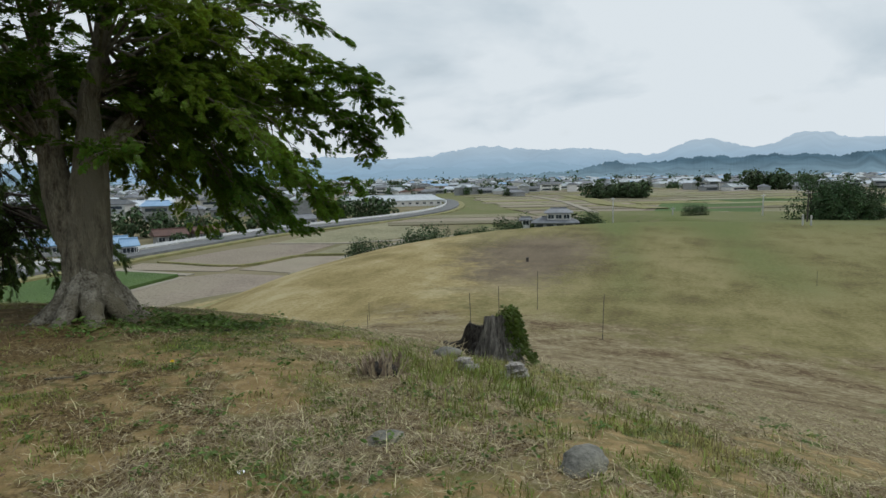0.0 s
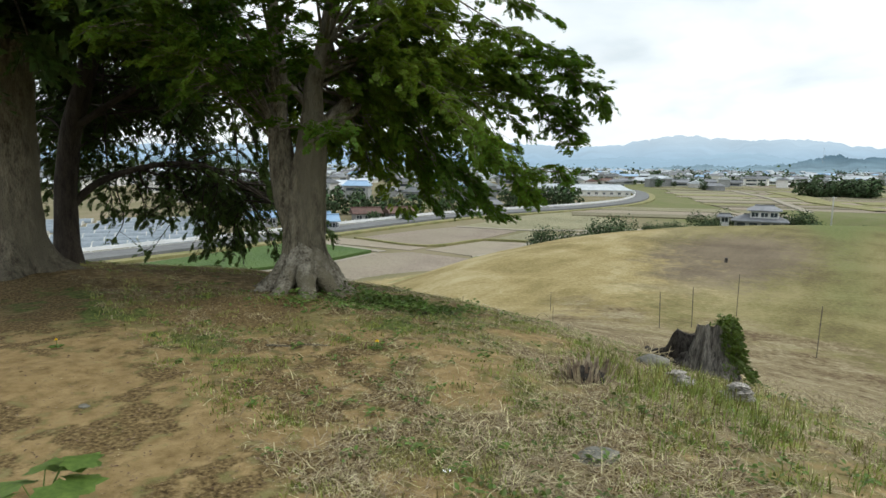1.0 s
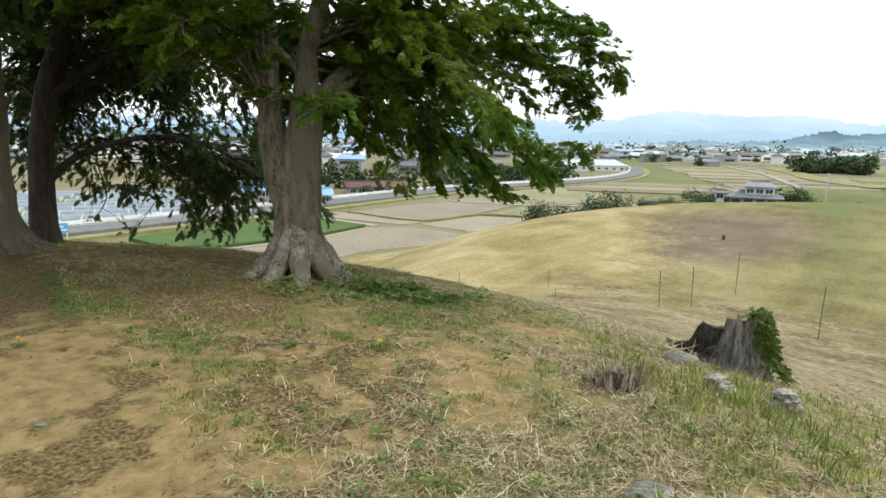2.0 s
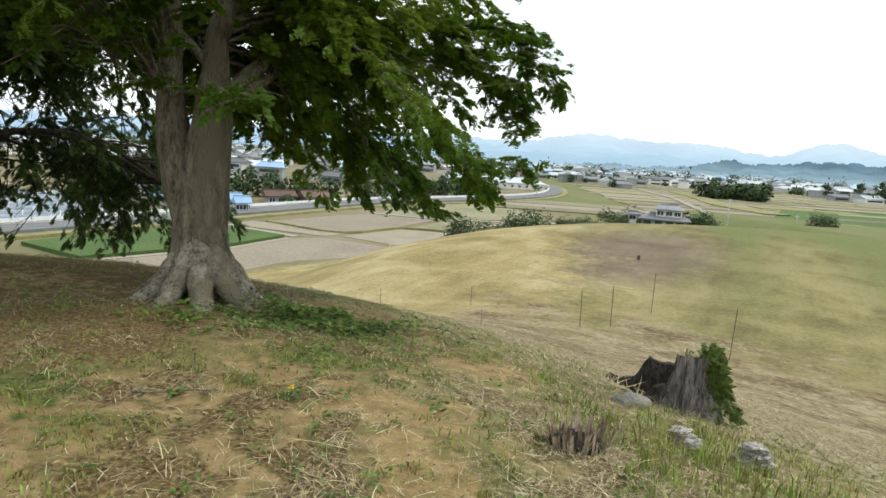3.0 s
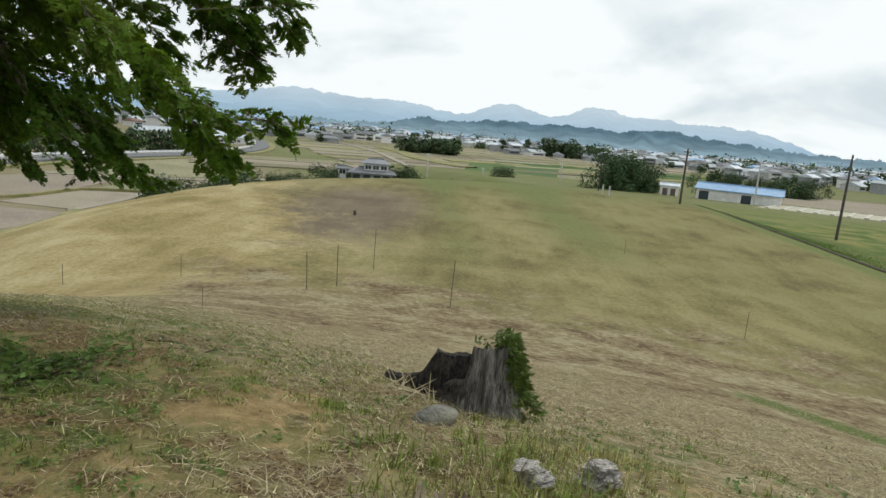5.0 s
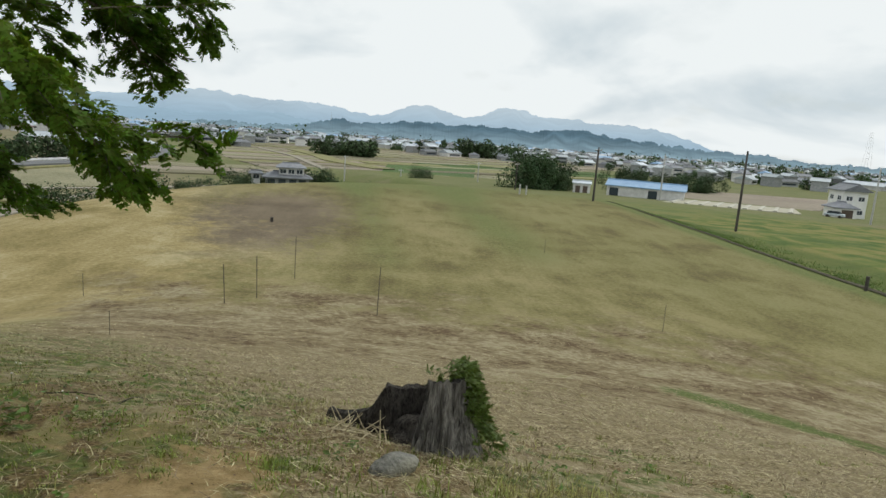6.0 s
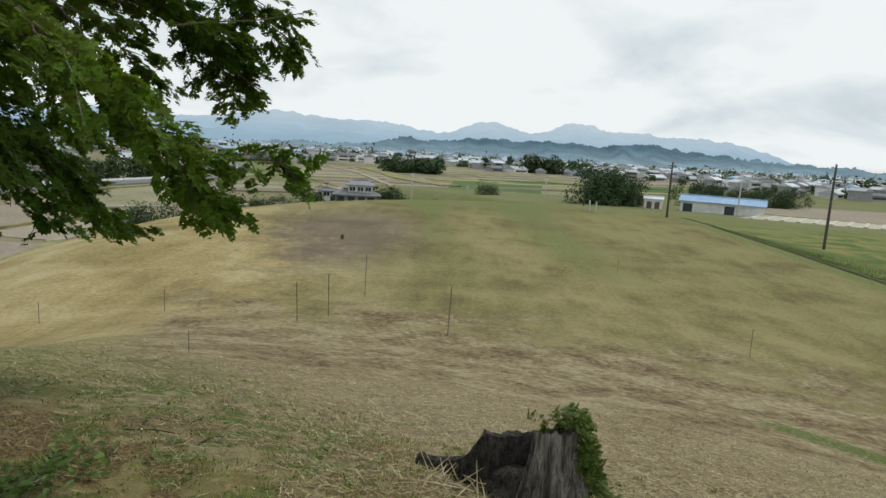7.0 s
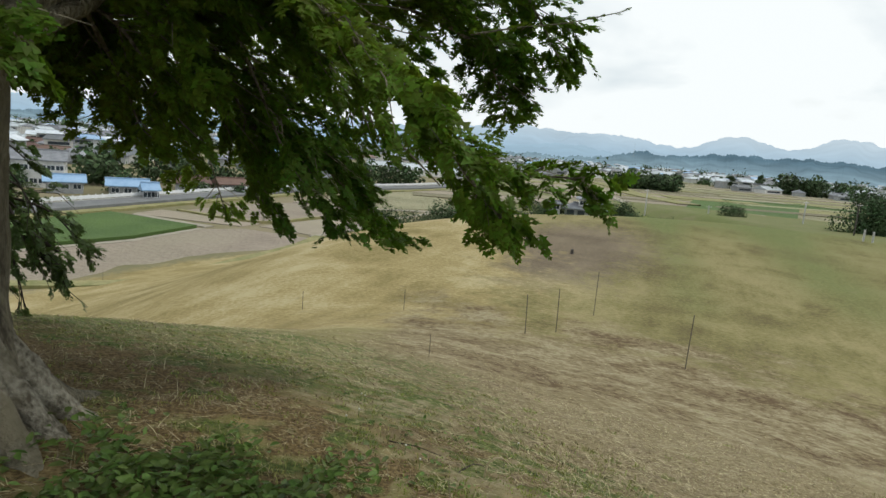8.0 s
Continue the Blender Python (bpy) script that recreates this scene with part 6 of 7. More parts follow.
def roof_bm(W, D, h, eave, hip=0.0):
    """Gabled or hipped roof with thickness; ridge along x."""
    bm = bmesh.new()
    x0, x1, y0, y1 = -W / 2 - eave, W / 2 + eave, -D / 2 - eave, D / 2 + eave
    t = 0.22
    rx0, rx1 = x0 + hip, x1 - hip
    v = [bm.verts.new(p) for p in ((x0, y0, 0), (x1, y0, 0), (x1, y1, 0), (x0, y1, 0), (rx0, 0, h), (rx1, 0, h), (x0, y0, -t), (x1, y0, -t), (x1, y1, -t), (x0, y1, -t))]
    for f in ((0, 1, 5, 4), (2, 3, 4, 5), (1, 2, 5), (3, 0, 4), (0, 6, 7, 1), (1, 7, 8, 2), (2, 8, 9, 3), (3, 9, 6, 0), (9, 8, 7, 6)):
        bm.faces.new([v[i] for i in f])
    box(bm, rx0, rx1, -0.18, 0.18, h - 0.1, h + 0.22)
    return bm


def house(label, W, D, floors, wall, roof, hip=1.5, rise=1.7, m=None, group="", wins=3, lean_to=False, name="house", far=False, fh=2.9):
    t = thing(name, label, "house" if name == "house" else name.replace("_", " "), m, group)
    h = fh * floors
    bm = bmesh.new(); box(bm, -W / 2, W / 2, -D / 2, D / 2, -0.6, h)
    if not hip:
        prism_pts = [(-D / 2, h), (D / 2, h), (0, h + rise * 0.92)]
        b2 = bmesh.new()
        prism(b2, prism_pts, -W / 2, W / 2)
        bmesh.ops.rotate(b2, verts=b2.verts, matrix=Euler((0, 0, math.pi / 2)).to_matrix())
        me_ = bpy.data.meshes.new("tmp"); b2.to_mesh(me_); b2.free(); bm.from_mesh(me_)
    part("wall", from_bm("wall", bm, wall), t)
    part("roof", from_bm("roof", roof_bm(W, D, rise, 0.7, hip), roof), t, m=Matrix.Translation((0, 0, h + 0.15)))
    for f in range(floors):
        if far:
            bm = bmesh.new(); box(bm, -W * 0.38, W * 0.38, -0.05, 0.05, 0, 1.2)
            part("window", from_bm("window", bm, GLASS), t, m=Matrix.Translation((0, -D / 2 - 0.02, 0.9 + fh * f)))
        elif wins:
            windows(t, wall, W, D, 0.9 + fh * f, wins, -1)
            windows(t, wall, W, D, 0.9 + fh * f, 2, 0)
    if lean_to:
        part("lower_roof", from_bm("lower_roof", roof_bm(W + 2.4, D + 2.6, 1.2, 0.5, 2.2), roof), t, m=Matrix.Translation((0, 0, fh - 0.15)))
    return t


def at(x, y, rz, z=None):
    return pose(x, y, float(lie(x, y)) if z is None else z, 0, 0, rz)


fh_ = house("two-storey farmhouse with broad grey tiled hipped roofs", 5.6, 4.6, 2, PLASTER, TILE, 1.5, 0.9, at(40.6, 152, -14, FLOOR + 1.3), "", 3, False, fh=2.3)
bm = bmesh.new(); box(bm, -6.2, 6.2, -4.6, 4.6, -1.9, -0.05)
part("plinth", from_bm("plinth", bm, CONCRETE), fh_, "raised stone plinth", Matrix.Translation((-0.9, 0, 0)))
bm = bmesh.new(); box(bm, -5.0, 5.0, -3.6, 3.6, -0.04, 2.3)
part("lower_wall", from_bm("lower_wall", bm, PLASTER_GREY), fh_, m=Matrix.Translation((-0.9, 0, 0)))
part("lower_roof", from_bm("lower_roof", roof_bm(10.0, 7.2, 1.15, 0.8, 2.6), TILE), fh_, "broad grey tiled skirt roof", Matrix.Translation((-0.9, 0, 2.45)))
for u in (-3.6, -1.2, 1.2, 3.4):
    bm = bmesh.new(); box(bm, -0.8, 0.8, -0.04, 0.04, 0, 1.6)
    part("window", from_bm("window", bm, GLASS), fh_, m=Matrix.Translation((-0.9 + u, -3.62, 0.4)))
house("narrow white shed among shrubs beside the farmhouse", 1.8, 2.2, 2, WHITEWALL, TILE, 0.4, 0.5, at(32.6, 153, -8), "", 1, fh=2.1, name="shed")

# white house on the terrace
wh = house("white two-storey house with a shallow grey roof", 6.4, 5.6, 2, WHITEWALL, TILE, 0, 1.5, at(158, 88.5, 238), "", 2, fh=3.2)
bm = bmesh.new(); box(bm, -2.6, 2.6, -2.4, 2.4, -0.6, 2.5)
part("porch", from_bm("porch", bm, WHITEWALL), wh, m=Matrix.Translation((4.2, -3.6, 0)))
part("porch_roof", from_bm("porch_roof", roof_bm(5.2, 4.8, 1.2, 0.5, 1.4), TILE), wh, m=Matrix.Translation((4.2, -3.6, 2.65)))
# a dark panel on the wall imitates the shade inside the open garage
bm = bmesh.new(); box(bm, -0.04, 0.04, -1.3, 1.3, 0, 2.0)
part("garage_door", from_bm("garage_door", bm, DARK_OPENING), wh, "dark panel standing for the shaded garage opening", Matrix.Translation((6.83, -3.4, 0.1)))

# low hall with a blue roof
hall = thing("storage_hall", "long low white hall with a blue metal roof", "warehouse", at(124.5, 120.5, -52))
bm = bmesh.new(); box(bm, -9.4, 9.4, -3.5, 3.5, -0.8, 2.6)
part("wall", from_bm("wall", bm, PLASTER), hall)
part("roof", from_bm("roof", roof_bm(18.8, 7.0, 1.3, 0.5, 0), TILE_BLUE), hall, m=Matrix.Translation((0, 0, 2.8)))
for u in (-7.6, 2.0):
    bm = bmesh.new(); box(bm, -1.1, 1.1, -0.05, 0.05, 0, 2.1)
    part("door", from_bm("door", bm, GLASS), hall, "grey-blue sliding door", Matrix.Translation((u, -3.54, 0.05)))
shed = thing("shed", "small white open shed by the trees", "shed", at(112, 131, -40))
bm = bmesh.new(); box(bm, -2.2, 2.2, -1.6, 1.6, -0.6, 2.4)
part("wall", from_bm("wall", bm, PLASTER), shed)
part("roof", from_bm("roof", roof_bm(4.4, 3.2, 0.5, 0.3, 0), ROOF_PALE), shed, m=Matrix.Translation((0, 0, 2.55)))
# two dark panels stand for the shade in the open doorways
for u in (-1.0, 0.9):
    bm = bmesh.new(); box(bm, -0.6, 0.6, -0.04, 0.04, 0, 1.8)
    part("door", from_bm("door", bm, DARK_OPENING), shed, "dark panel standing for a shaded open doorway", Matrix.Translation((u, -1.63, 0)))
GROVE = ((98, 140, 1.2), (102, 141, 1.3), (104, 136, 1.1), (108, 137, 1.15), (100, 135, 1.1), (111, 139, 1.0), (115, 141, 0.9), (106, 143, 1.2))
WOOD = ((160, 172), (212, 166))
slab("field_9", [(132, 134), (152, 112), (196, 116), (262, 150), (214, 178), (160, 156)], float(lie(190, 135)) + 0.5, PADDY_BROWN, "wide bare tilled field behind the low hall", thick=3.0)
# pale plot with mulched rows
bed = slab("bed_field", [(116, 107.5), (138, 87), (150, 96), (132, 114)], float(lie(134, 101)) + 0.35, surface("pale_tilled_plot", (0.36, 0.34, 0.27), (0.46, 0.435, 0.35), 0.5, 0.95, 0.2), "pale tilled plot with mulched rows", thick=1.8)
for i in range(9):
    f = (i + 0.5) / 9
    a = (116.5 + f * 21, 107 - f * 19.5)
    d = Vector((13.5, 8.0))
    row = thing("mulch_row", "row of pale plastic mulch on the plot", "crop row", pose(a[0], a[1], float(lie(134, 101)) + 0.35, 0, 0, math.degrees(math.atan2(d.y, d.x))), "mulched rows")
    bm = bmesh.new(); prism(bm, [(-0.5, 0), (0.5, 0), (0.35, 0.25), (-0.35, 0.25)], 0, d.length * 0.85)
    bmesh.ops.rotate(bm, verts=bm.verts, matrix=Euler((0, 0, -math.pi / 2)).to_matrix())
    part("film", from_bm("film", bm, FILM), row)
# parked car beside the white house
car = thing("parked_car", "small silver car parked by the white house", "car", at(146.5, 84.5, -75))
bm = bmesh.new(); box(bm, -2.0, 2.0, -0.85, 0.85, 0.35, 0.95, 0.12)
part("body", from_bm("body", bm, ROOF_PALE), car)
bm = bmesh.new(); prism(bm, [(-1.5, 0.95), (1.2, 0.95), (0.7, 1.5), (-1.2, 1.5)], -0.75, 0.75)
part("cabin", from_bm("cabin", bm, GLASS), car)
for u in (-1.25, 1.25):
    for v in (-0.8, 0.8):
        bm = bmesh.new(); bmesh.ops.create_cone(bm, cap_ends=True, segments=16, radius1=0.33, radius2=0.33, depth=0.2)
        bmesh.ops.rotate(bm, verts=bm.verts, matrix=Euler((math.pi / 2, 0, 0)).to_matrix())
        part("wheel", from_bm("wheel", bm, POLEWOOD), car, m=Matrix.Translation((u, v, 0.33)))

# left bank of the road
house("long two-storey building with grey tiled roof and cream walls", 13, 6, 2, PLASTER, TILE, 0, 2.0, at(-84, 145, 22), "", 8)
for (x, y, rz, W, D, lab, roof) in ((-73, 137.5, 30, 6.5, 4, "low workshop with a blue metal roof", TILE_BLUE), (-60.5, 138, 25, 7, 3.5, "long low shed with a blue metal roof", TILE_BLUE),
                                    (-54, 157, 30, 6.5, 5, "low house with a red-brown roof", TILE_RED), (-46.5, 162, 35, 6, 5, "low house with a red-brown roof", TILE_RED),
                                    (-30, 206, 40, 9, 7, "low house with a grey tiled roof", TILE), (-54, 133, 35, 2.2, 2.2, "small white hut with a blue roof", TILE_BLUE)):
    house(lab, W, D, 1, PLASTER if W < 5 else PLASTER_GREY, roof, 0, 1.3, at(x, y, rz), "", 3, fh=2.3)
# big hipped hall at the bend
house("large hall with broad pale roofs by the bend", 34, 14, 1, PLASTER, ROOF_PALE, 4, 2.6, at(8, 330, 12), "", 9)
house("long white shed roof by the bend", 26, 12, 1, PLASTER, ROOF_PALE, 0, 2.0, at(-14, 350, 12), "", 6)


GH = (-82.0, 98.0, -3.0, 6.6)      # first tunnel, and the step from one to the next


def greenhouses():
    bm = bmesh.new()
    prof = [(2.6 * math.cos(a), 0.9 * math.sin(a)) for a in np.linspace(0, math.pi, 9)]
    prism(bm, prof, -14, 14)
    skin = from_bm("cover", bm, VINYL, smooth=False)
    bm = bmesh.new()
    prism(bm, [(x * 1.02, z * 1.02) for x, z in prof], -0.1, 0.1)
    hoop = from_bm("hoop", bm, CONCRETE)
    for i in range(16):
        row, col = i // 2, i % 2
        x, y = GH[0] + row * GH[2] - col * 25.5, GH[1] + row * GH[3] - col * 17.8
        t = thing("greenhouse", "long white vinyl tunnel greenhouse", "greenhouse", at(x, y, -55), "vinyl tunnel greenhouses")
        part("cover", skin, t)
        for v in np.linspace(-14, 14, 6):
            part("hoop", hoop, t, m=Matrix.Translation((0, v, 0)))


greenhouses()
sign = thing("roadside_sign", "blue and white roadside sign board", "sign", at(-69.3, 75.0, 42))
bm = bmesh.new(); box(bm, -0.85, 0.85, -0.06, 0.06, 1.4, 2.75, 0.03)
part("board", from_bm("board", bm, BLUE), sign)
bm = bmesh.new(); box(bm, -0.65, 0.65, -0.02, 0.02, 1.7, 1.9); box(bm, -0.65, 0.3, -0.02, 0.02, 2.15, 2.35)
part("lettering", from_bm("lettering", bm, RAIL), sign, m=Matrix.Translation((0, -0.1, 0)))
for u in (-0.65, 0.65):
    bm = bmesh.new(); box(bm, -0.07, 0.07, -0.07, 0.07, -0.3, 1.4)
    part("post", from_bm("post", bm, RAIL), sign, m=Matrix.Translation((u, 0, 0)))


def town():
    """Houses across the plain: the nearer ones are copies of a few kinds, the rest one distant mass."""
    g = np.random.default_rng(88)
    kinds = []
    for W, D, fl, wall, roof, hip, lab in ((10, 8, 2, PLASTER, TILE, 1.8, "two-storey town house with a grey tiled roof"), (12, 8, 1, PLASTER_GREY, TILE, 1.5, "low town house with a grey tiled roof"), (9, 8, 2, PLASTER_GREY, ROOF_PALE, 0, "two-storey town house with a pale roof"),
                                           (18, 10, 1, PLASTER, ROOF_PALE, 0, "white workshop with a pale metal roof"), (10, 8, 2, PLASTER_GREY, TILE_BLUE, 1.5, "town house with a blue-grey roof"), (30, 14, 1, PLASTER, ROOF_PALE, 0, "long white factory shed"), (11, 8, 1, PLASTER, TILE_RED, 1.5, "low house with a brown roof")):
        kinds.append(house(lab, W, D, fl, wall, roof, hip, 1.8 if W < 15 else 2.4, None, "houses of the town", 2, far=True))
    spots = []
    tries = 0
    while len(spots) < 1500 and tries < 60000:
        tries += 1
        az = g.uniform(-46, 68)
        near = 430 if -6 < az < 12 else 520 if az < 44 and az >= 12 else 430 if az >= 44 else 250
        d = near * (1750 / near) ** g.uniform(0, 1) ** 0.85
        x, y = d * math.sin(radians(az)), d * math.cos(radians(az))
        if vnoise(x / 110, y / 110, 17) < -0.35:
            continue
        if -100 < x < 40 and y < 235 and x > -58 - (y - 130) * 0.1:
            continue
        gap = 13 + d * 0.006
        if any((x - u) ** 2 + (y - v) ** 2 < gap ** 2 for u, v in spots):
            continue
        spots.append((x, y))
    spots.sort(key=lambda p: p[0] ** 2 + p[1] ** 2)
    first = set()
    for x, y in spots[:285]:
        k = int(g.choice(7, p=[0.28, 0.21, 0.19, 0.16, 0.05, 0.06, 0.05]))
        m = at(x, y, float(g.uniform(-30, 30)) + (90 if g.uniform() < 0.35 else 0), FLOOR)
        if k not in first:
            kinds[k].matrix_basis = m
            first.add(k)
        else:
            copy_thing(kinds[k], m)
    V, F, I = [], [], []
    for x, y in spots[285:]:
        W, D, h = g.uniform(8, 16), g.uniform(7, 10), g.uniform(3, 6.2)
        if g.uniform() < 0.08:
            W, D = W * 2.2, D * 1.6
        a = g.uniform(-0.6, 0.6)
        c, s_ = math.cos(a), math.sin(a)
        n = len(V)
        for px, py, pz in ((-W, -D, 0), (W, -D, 0), (W, D, 0), (-W, D, 0), (-W, -D, h), (W, -D, h), (W, D, h), (-W, D, h), (-W * 1.08, -D * 1.12, h - 0.1), (W * 1.08, -D * 1.12, h - 0.1), (W * 1.08, D * 1.12, h - 0.1), (-W * 1.08, D * 1.12, h - 0.1), (-W * 0.85, 0, h + 2.0), (W * 0.85, 0, h + 2.0)):
            px, py = px / 2, py / 2
            V.append((x + px * c - py * s_, y + px * s_ + py * c, FLOOR + pz))
        wi, ri = int(g.integers(0, 2)), int(g.choice([2, 2, 2, 3, 3, 3, 4]))
        for f, i in (((0, 1, 5, 4), wi), ((1, 2, 6, 5), wi), ((2, 3, 7, 6), wi), ((3, 0, 4, 7), wi), ((8, 9, 13, 12), ri), ((10, 11, 12, 13), ri), ((9, 10, 13), ri), ((11, 8, 12), ri), ((11, 10, 9, 8), wi)):
            F.append(tuple(n + q for q in f)); I.append(i)
    me = mesh_from("distant_houses", V, F, PLASTER)
    for m_ in (PLASTER_GREY, TILE, ROOF_PALE, TILE_BLUE, TILE_RED):
        me.materials.append(m_)
    me.polygons.foreach_set("material_index", np.array(I, dtype=np.int32))
    thing("distant_houses", "hundreds of small houses of the distant town", "houses", kind="stuff", me=me)
    return spots[:285]


TOWN = town()

# ---- trees and shrubs of the valley ----


def clump_tree(name, label, h, w, seed, leaves=900, leaf=0.55, stems=1, low=0.25, material=None):
    """A tree far off: trunk with limbs, and a crown of leaf clumps with gaps."""
    g = np.random.default_rng(seed)
    t = thing(name, label, "tree" if "tree" in name else "shrub")
    V0, F0 = [], []
    for s in range(stems):
        V, F = tube_arrays(curve_points([(s * 0.4, 0, -0.4), (s * 0.4 + g.normal(0, 0.1), 0, h * 0.3), (g.normal(0, w * 0.08), g.normal(0, w * 0.08), h * 0.75)], 7), np.linspace(h * 0.028, h * 0.008, 7), 6)
        F0 += [tuple(q + sum(len(v) for v in V0) for q in f) for f in F]; V0.append(V)
    part("trunk", mesh_from("trunk", np.concatenate(V0), F0, BARK_DARK), t)
    lobes = 11
    c = np.stack([g.normal(0, w * 0.25, lobes), g.normal(0, w * 0.25, lobes), h * np.concatenate([g.uniform(low + 0.12, 0.85, lobes - 4), g.uniform(low, low + 0.2, 4)])], -1)
    rad = w * g.uniform(0.18, 0.30, lobes) * (1.15 - 0.5 * np.abs(c[:, 2] / h - 0.55))
    k = g.integers(0, lobes, leaves)
    dv = g.normal(size=(leaves, 3)); dv /= np.linalg.norm(dv, axis=1, keepdims=True)
    P = c[k] + dv * (rad[k] * g.uniform(0.55, 1.08, leaves))[:, None]
    P[:, 2] = np.maximum(P[:, 2], h * low * g.uniform(0.0, 1, leaves))
    n = dv + g.normal(0, 0.5, (leaves, 3)) + np.array([0, 0, 0.3])
    M = rot_to(np.cross(n, g.normal(size=(leaves, 3))), n)
    s = leaf * g.uniform(0.6, 1.4, leaves)[:, None]
    Q = np.stack([P + M[..., 0] * s, P + M[..., 1] * s * 0.6 + M[..., 2] * s * 0.15, P - M[..., 0] * s * 0.9, P - M[..., 1] * s * 0.6 - M[..., 2] * s * 0.1], 1).reshape(-1, 3)
    b = np.arange(leaves) * 4
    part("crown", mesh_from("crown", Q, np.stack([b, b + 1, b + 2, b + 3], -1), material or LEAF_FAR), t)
    return t


def valley_trees():
    g = np.random.default_rng(19)
    broad = [clump_tree("valley_tree", "dark green rounded broadleaf tree in the valley", 8.0, 8.5, 70 + i, 430, 0.58, 2, 0.10) for i in range(3)]
    grove = [clump_tree("grove_tree", "dark green rounded broadleaf tree beside the fields", 8.0, 8.5, 170 + i, 2800, 0.22, 2, 0.04) for i in range(3)]
    tall = clump_tree("valley_tree", "tall dark conifer in the valley", 13, 4.5, 80, 900, 0.5)
    shrub = [clump_tree("shrub", "rounded dark shrub at the field's edge", 2.6, 4.0, 90 + i, 1500, 0.115, 2, 0.04) for i in range(2)]
    placed = {}

    def put(src, x, y, s=1.0, z=None, sx=1.0):
        m = pose(x, y, float(lie(x, y)) if z is None else z, 0, 0, float(g.uniform(0, 360))) @ Matrix.Diagonal((s * sx, s * sx, s, 1))
        if src.name not in placed:
            placed[src.name] = 1
            src.matrix_basis = m
        else:
            o = copy_thing(src, m)
            o.matrix_basis = m
    # grove by the hall
    for x, y, s in GROVE:
        put(grove[int(g.integers(0, 3))], x, y, s * float(g.uniform(0.7, 1.2)))
    # wood behind the hall
    for i in range(16):
        u = i / 15
        put(grove[int(g.integers(0, 3))], WOOD[0][0] + u * (WOOD[1][0] - WOOD[0][0]) + g.normal(0, 3), WOOD[0][1] + u * (WOOD[1][1] - WOOD[0][1]) + g.normal(0, 5), g.uniform(0.8, 1.15))
    # two woods on the plain
    for i in range(14):
        put(broad[int(g.integers(0, 3))], 138 + g.normal(0, 9), 372 + g.normal(0, 7), g.uniform(1.1, 1.6), sx=1.1)
    for i in range(10):
        put(broad[int(g.integers(0, 3))], 300 + g.normal(0, 14), 470 + g.normal(0, 8), g.uniform(1.6, 2.3))
    for i in range(4):
        put(broad[int(g.integers(0, 3))], 345 + g.normal(0, 6), 490 + g.normal(0, 6), g.uniform(1.4, 1.8))
    for x, y, s in ((250, 500, 1.0), (285, 520, 1.2), (262, 480, 0.9)):
        put(tall, x, y, s)
    # shrubs and trees about the farmhouse
    for x, y, s in ((28.6, 151, 1.75), (30.4, 152, 1.6), (29.3, 149, 1.4), (34.6, 155, 1.9), (33.6, 150, 1.2), (46.6, 153, 2.0), (48.6, 155, 2.1), (50.4, 152, 1.8), (47.6, 150, 1.3), (52.4, 155, 1.3), (54, 155, 0.9), (57, 156, 0.8), (60, 158, 0.8), (63, 158, 0.9), (82, 168, 1.3), (86, 170, 1.2)):
        put(shrub[int(g.integers(0, 2))], x, y, s)
    # hedge where the hill meets the paddies
    for x, y, s in ((-6.5, 113, 1.5), (-4.2, 115.5, 1.45), (-1.0, 119, 1.3), (0.8, 122, 1.2), (3.6, 126.5, 1.8), (6.0, 129, 1.9), (7.6, 131, 1.6), (14, 143, 1.1), (16, 145, 1.0), (18, 147, 1.1), (20, 148, 1.0), (23, 150, 1.1)):
        put(shrub[int(g.integers(0, 2))], x, y, s)
    # grove inside the road's bend and along it
    for x, y, s in ((-17, 228, 1.0), (-12, 232, 1.0), (-8, 236, 1.1), (-4, 240, 1.0), (-20, 236, 1.1), (-2, 246, 0.9), (-24, 224, 0.9)):
        put(broad[int(g.integers(0, 3))], x, y, s)
    for x, y, s in ((-74, 158, 1.1), (-78, 164, 1.5), (-66, 146, 0.8), (-63, 143, 0.7), (-50, 168, 0.8), (-84, 140, 0.6), (-58, 166, 0.9), (-54, 172, 1.0), (-46, 176, 0.9), (-40, 186, 1.0), (-36, 196, 0.9), (-50, 152, 0.45), (-43, 158, 0.4), (-64, 180, 1.1), (-70, 176, 1.2)):
        put(broad[int(g.integers(0, 3))], x, y, s)
    # trees among the houses
    for u, v in TOWN[::2]:
        for _ in range(1):
            put(broad[int(g.integers(0, 3))], u + g.uniform(-16, 16), v + g.uniform(-16, 16), g.uniform(0.5, 1.0), FLOOR)
    for i in range(60):
        az, d = radians(g.uniform(-44, 64)), g.uniform(650, 1200)
        put(broad[int(g.integers(0, 3))], d * math.sin(az), d * math.cos(az), g.uniform(0.8, 1.6), FLOOR, 1.7)


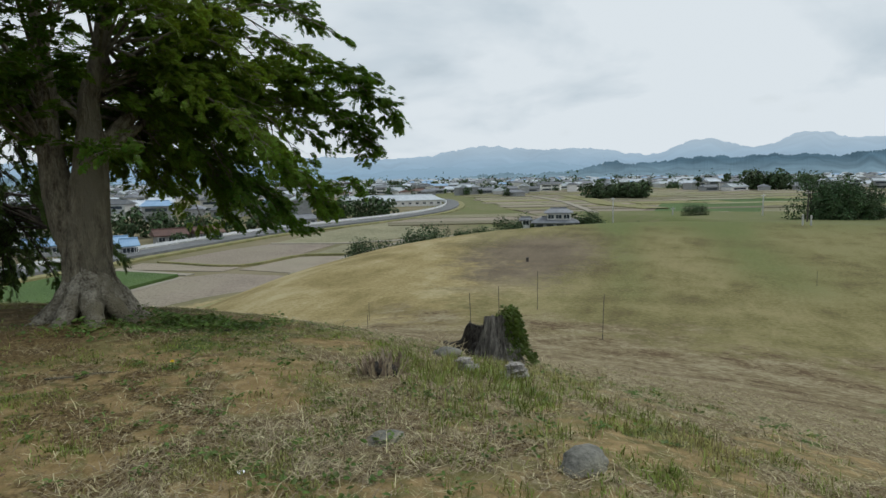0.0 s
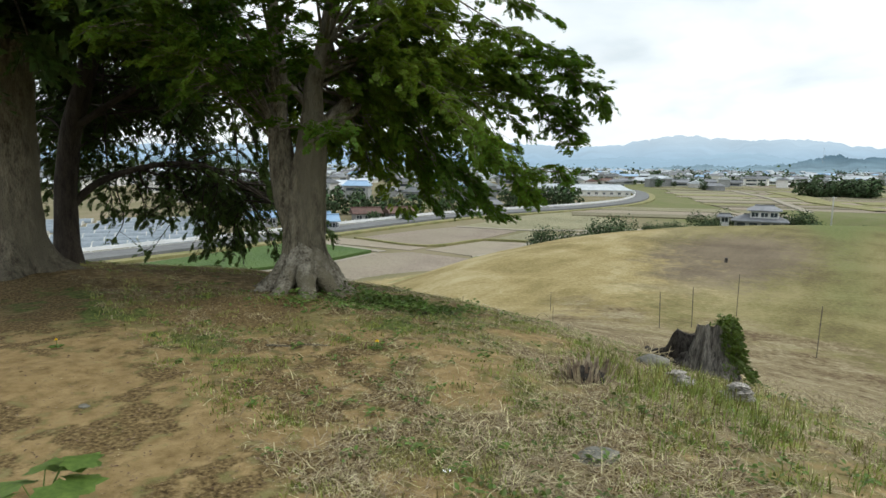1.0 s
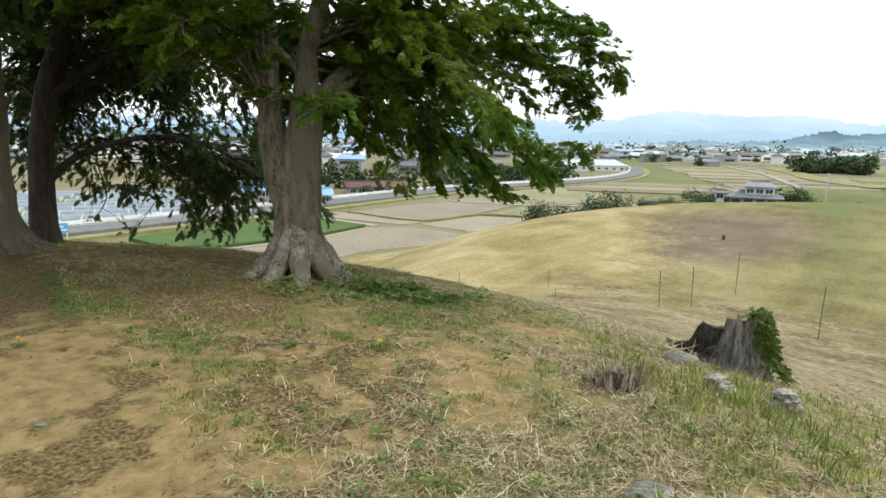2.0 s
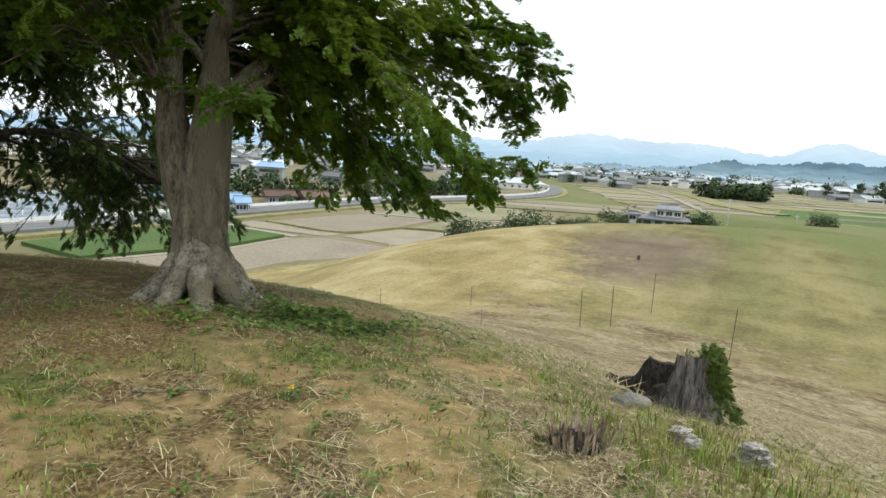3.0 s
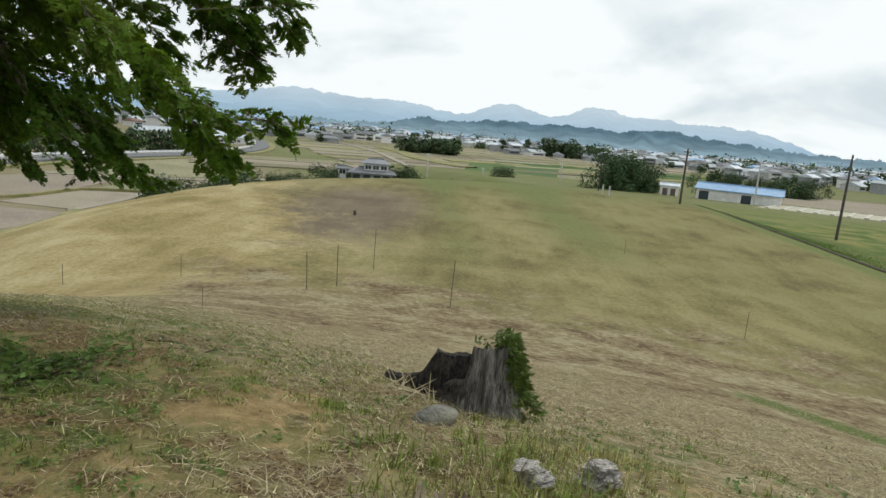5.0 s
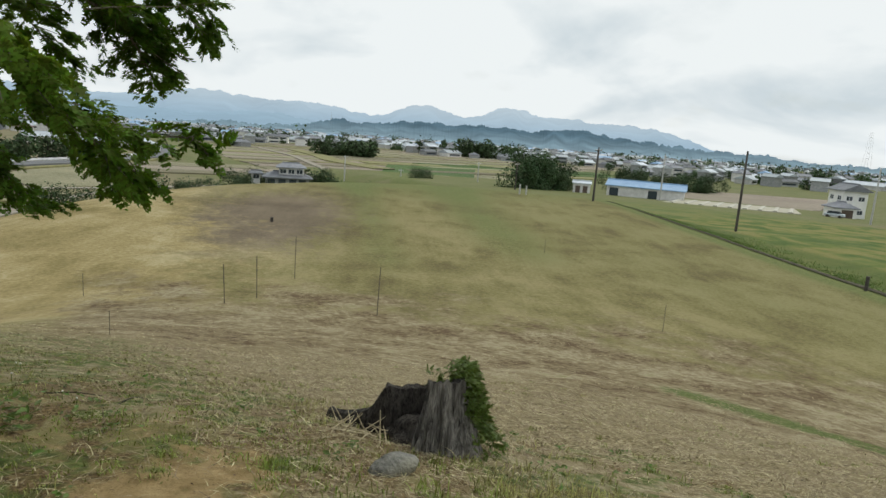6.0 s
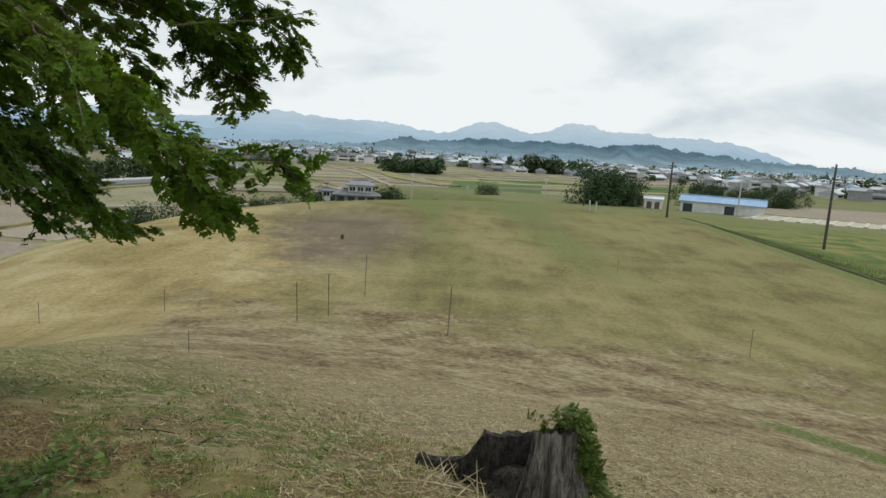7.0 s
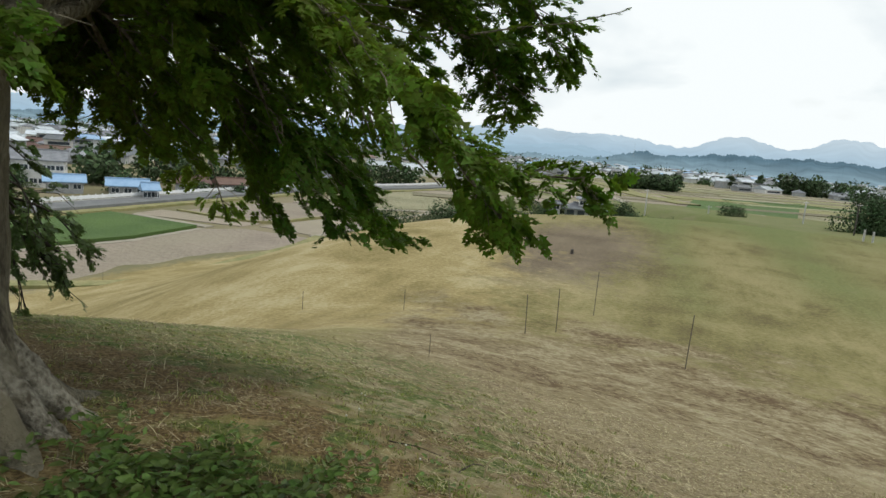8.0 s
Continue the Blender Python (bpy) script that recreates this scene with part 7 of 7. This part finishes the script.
def far_woods():
    """Hedgerows, gardens and copses between the far houses, up to the foot of the hills."""
    g = np.random.default_rng(515)
    n = 620
    az, d = np.radians(g.uniform(-46, 66, n)), 560 * (1900 / 560) ** g.uniform(0, 1, n)
    cx, cy = d * np.sin(az), d * np.cos(az)
    ok = vnoise(cx / 140, cy / 140, 27) > -0.25
    cx, cy, d = cx[ok], cy[ok], d[ok]
    per = 46
    w = np.repeat(g.uniform(5, 22, len(cx)), per)
    X = np.repeat(cx, per) + g.normal(0, 0.5, len(w)) * w
    Y = np.repeat(cy, per) + g.normal(0, 2.2, len(w))
    Zz = FLOOR + np.abs(g.normal(0, 0.5, len(w))) * np.repeat(g.uniform(4, 11, len(cx)), per) + 0.5
    P = np.stack([X, Y, Zz], -1)
    N_ = g.normal(size=P.shape) + np.array([0, -0.6, 0.8])
    M = rot_to(np.cross(N_, g.normal(size=P.shape)), N_)
    s = g.uniform(0.9, 2.1, len(P))[:, None]
    Q = np.stack([P + M[..., 0] * s, P + M[..., 1] * s * 0.7, P - M[..., 0] * s * 0.9, P - M[..., 1] * s * 0.7], 1).reshape(-1, 3)
    b = np.arange(len(P)) * 4
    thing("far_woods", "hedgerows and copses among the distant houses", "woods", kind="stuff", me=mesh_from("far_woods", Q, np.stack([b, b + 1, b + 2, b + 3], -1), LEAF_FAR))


valley_trees()
far_woods()

# ---- poles ----


def pole(name, label, x, y, h, r, material, arms=0, lean=0.0, z=None, rz=0.0):
    t = thing(name, label, "utility pole", at(x, y, rz, z), "utility poles")
    V, F = tube_arrays([(0, 0, -0.5), (lean * 0.5, 0, h * 0.5), (lean, 0, h)], [r, r * 0.85, r * 0.65], 10)
    part("shaft", mesh_from("shaft", V, F, material, smooth=True), t)
    for k in range(arms):
        bm = bmesh.new(); box(bm, -0.9, 0.9, -0.05, 0.05, -0.05, 0.05)
        part("crossarm", from_bm("crossarm", bm, CONCRETE if material is CONCRETE else POLEWOOD), t, m=Matrix.Translation((lean, 0, h - 0.4 - 0.7 * k)))
        for u in (-0.8, -0.3, 0.3, 0.8):
            bm = bmesh.new(); bmesh.ops.create_cone(bm, cap_ends=True, segments=6, radius1=0.06, radius2=0.04, depth=0.18)
            part("insulator", from_bm("insulator", bm, RAIL), t, m=Matrix.Translation((lean + u, 0, h - 0.26 - 0.7 * k)))


for kind, x, y, h in (('wood', 65.2, 50.7, 9.37), ('wood', 59.8, 69.5, 7.29), ('wood', 86.4, 125.1, 6.34), ('conc', 100.4, 163.9, 5.79), ('conc', 80.2, 175.0, 2.16), ('conc', 64.9, 181.5, 7.46), ('conc', 121.1, 112.6, 11.0), ('conc', 133.1, 70.0, 11.13)):
    if kind == 'wood':
        pole('utility_pole', 'dark creosoted wooden utility pole at the field edge', x, y, h, 0.16, POLEWOOD, 1 if h < 9 else 0, 0.0, None, 20)
    else:
        pole('utility_pole', 'pale concrete utility pole beside the valley road', x, y, h, 0.2, CONCRETE, 1, 0.0, None, 20)


def short_post(x, y, h, w, material, label):
    t = thing("field_post", label, "post", on(x, y), group="posts at the field's edge")
    bm = bmesh.new(); box(bm, -w, w, -w, w, -0.2, h, w * 0.3)
    part("post", from_bm("post", bm, material), t)
    bm = bmesh.new(); box(bm, -w * 1.15, w * 1.15, -w * 1.15, w * 1.15, h, h + w * 0.5, w * 0.2)
    part("cap", from_bm("cap", bm, material), t)


short_post(47.0, 26.7, 1.0, 0.10, POLEWOOD, "short dark wooden post beside the ditch")
short_post(50.0, 73.4, 1.3, 0.09, CONCRETE, "short pale concrete post at the field's far edge")
short_post(50.8, 73.0, 1.2, 0.09, CONCRETE, "short pale concrete post at the field's far edge")
short_post(10.75, 50.96, 0.30, 0.10, POLEWOOD, "low dark peg standing in the mown field")


def mast(name, label, x, y, h, w):
    t = thing(name, label, "mast", at(x, y, 0, 10.0 if h < 40 else FLOOR))
    bm = bmesh.new()
    for sx in (-1, 1):
        for sy in (-1, 1):
            a = Vector((sx * w, sy * w, 0)); b = Vector((sx * w * 0.25, sy * w * 0.25, h))
            V, F = tube_arrays([a, (a + b) / 2, b], [w * 0.018] * 3, 4)
            vs = [bm.verts.new(v) for v in V]
            for f in F:
                bm.faces.new([vs[i] for i in f])
    for k in range(9):
        f = 1 - 0.75 * k / 9
        box(bm, -w * f, w * f, -w * 0.03, w * 0.03, h * k / 9, h * k / 9 + w * 0.05)
    part("lattice", from_bm("lattice", bm, CONCRETE), t)


mast("radio_mast", "slim radio mast on the wooded ridge", 418, 1220, 26, 1.6)
mast("pylon", "tall lattice pylon in the hazy distance", 900, 470, 62, 5.0)
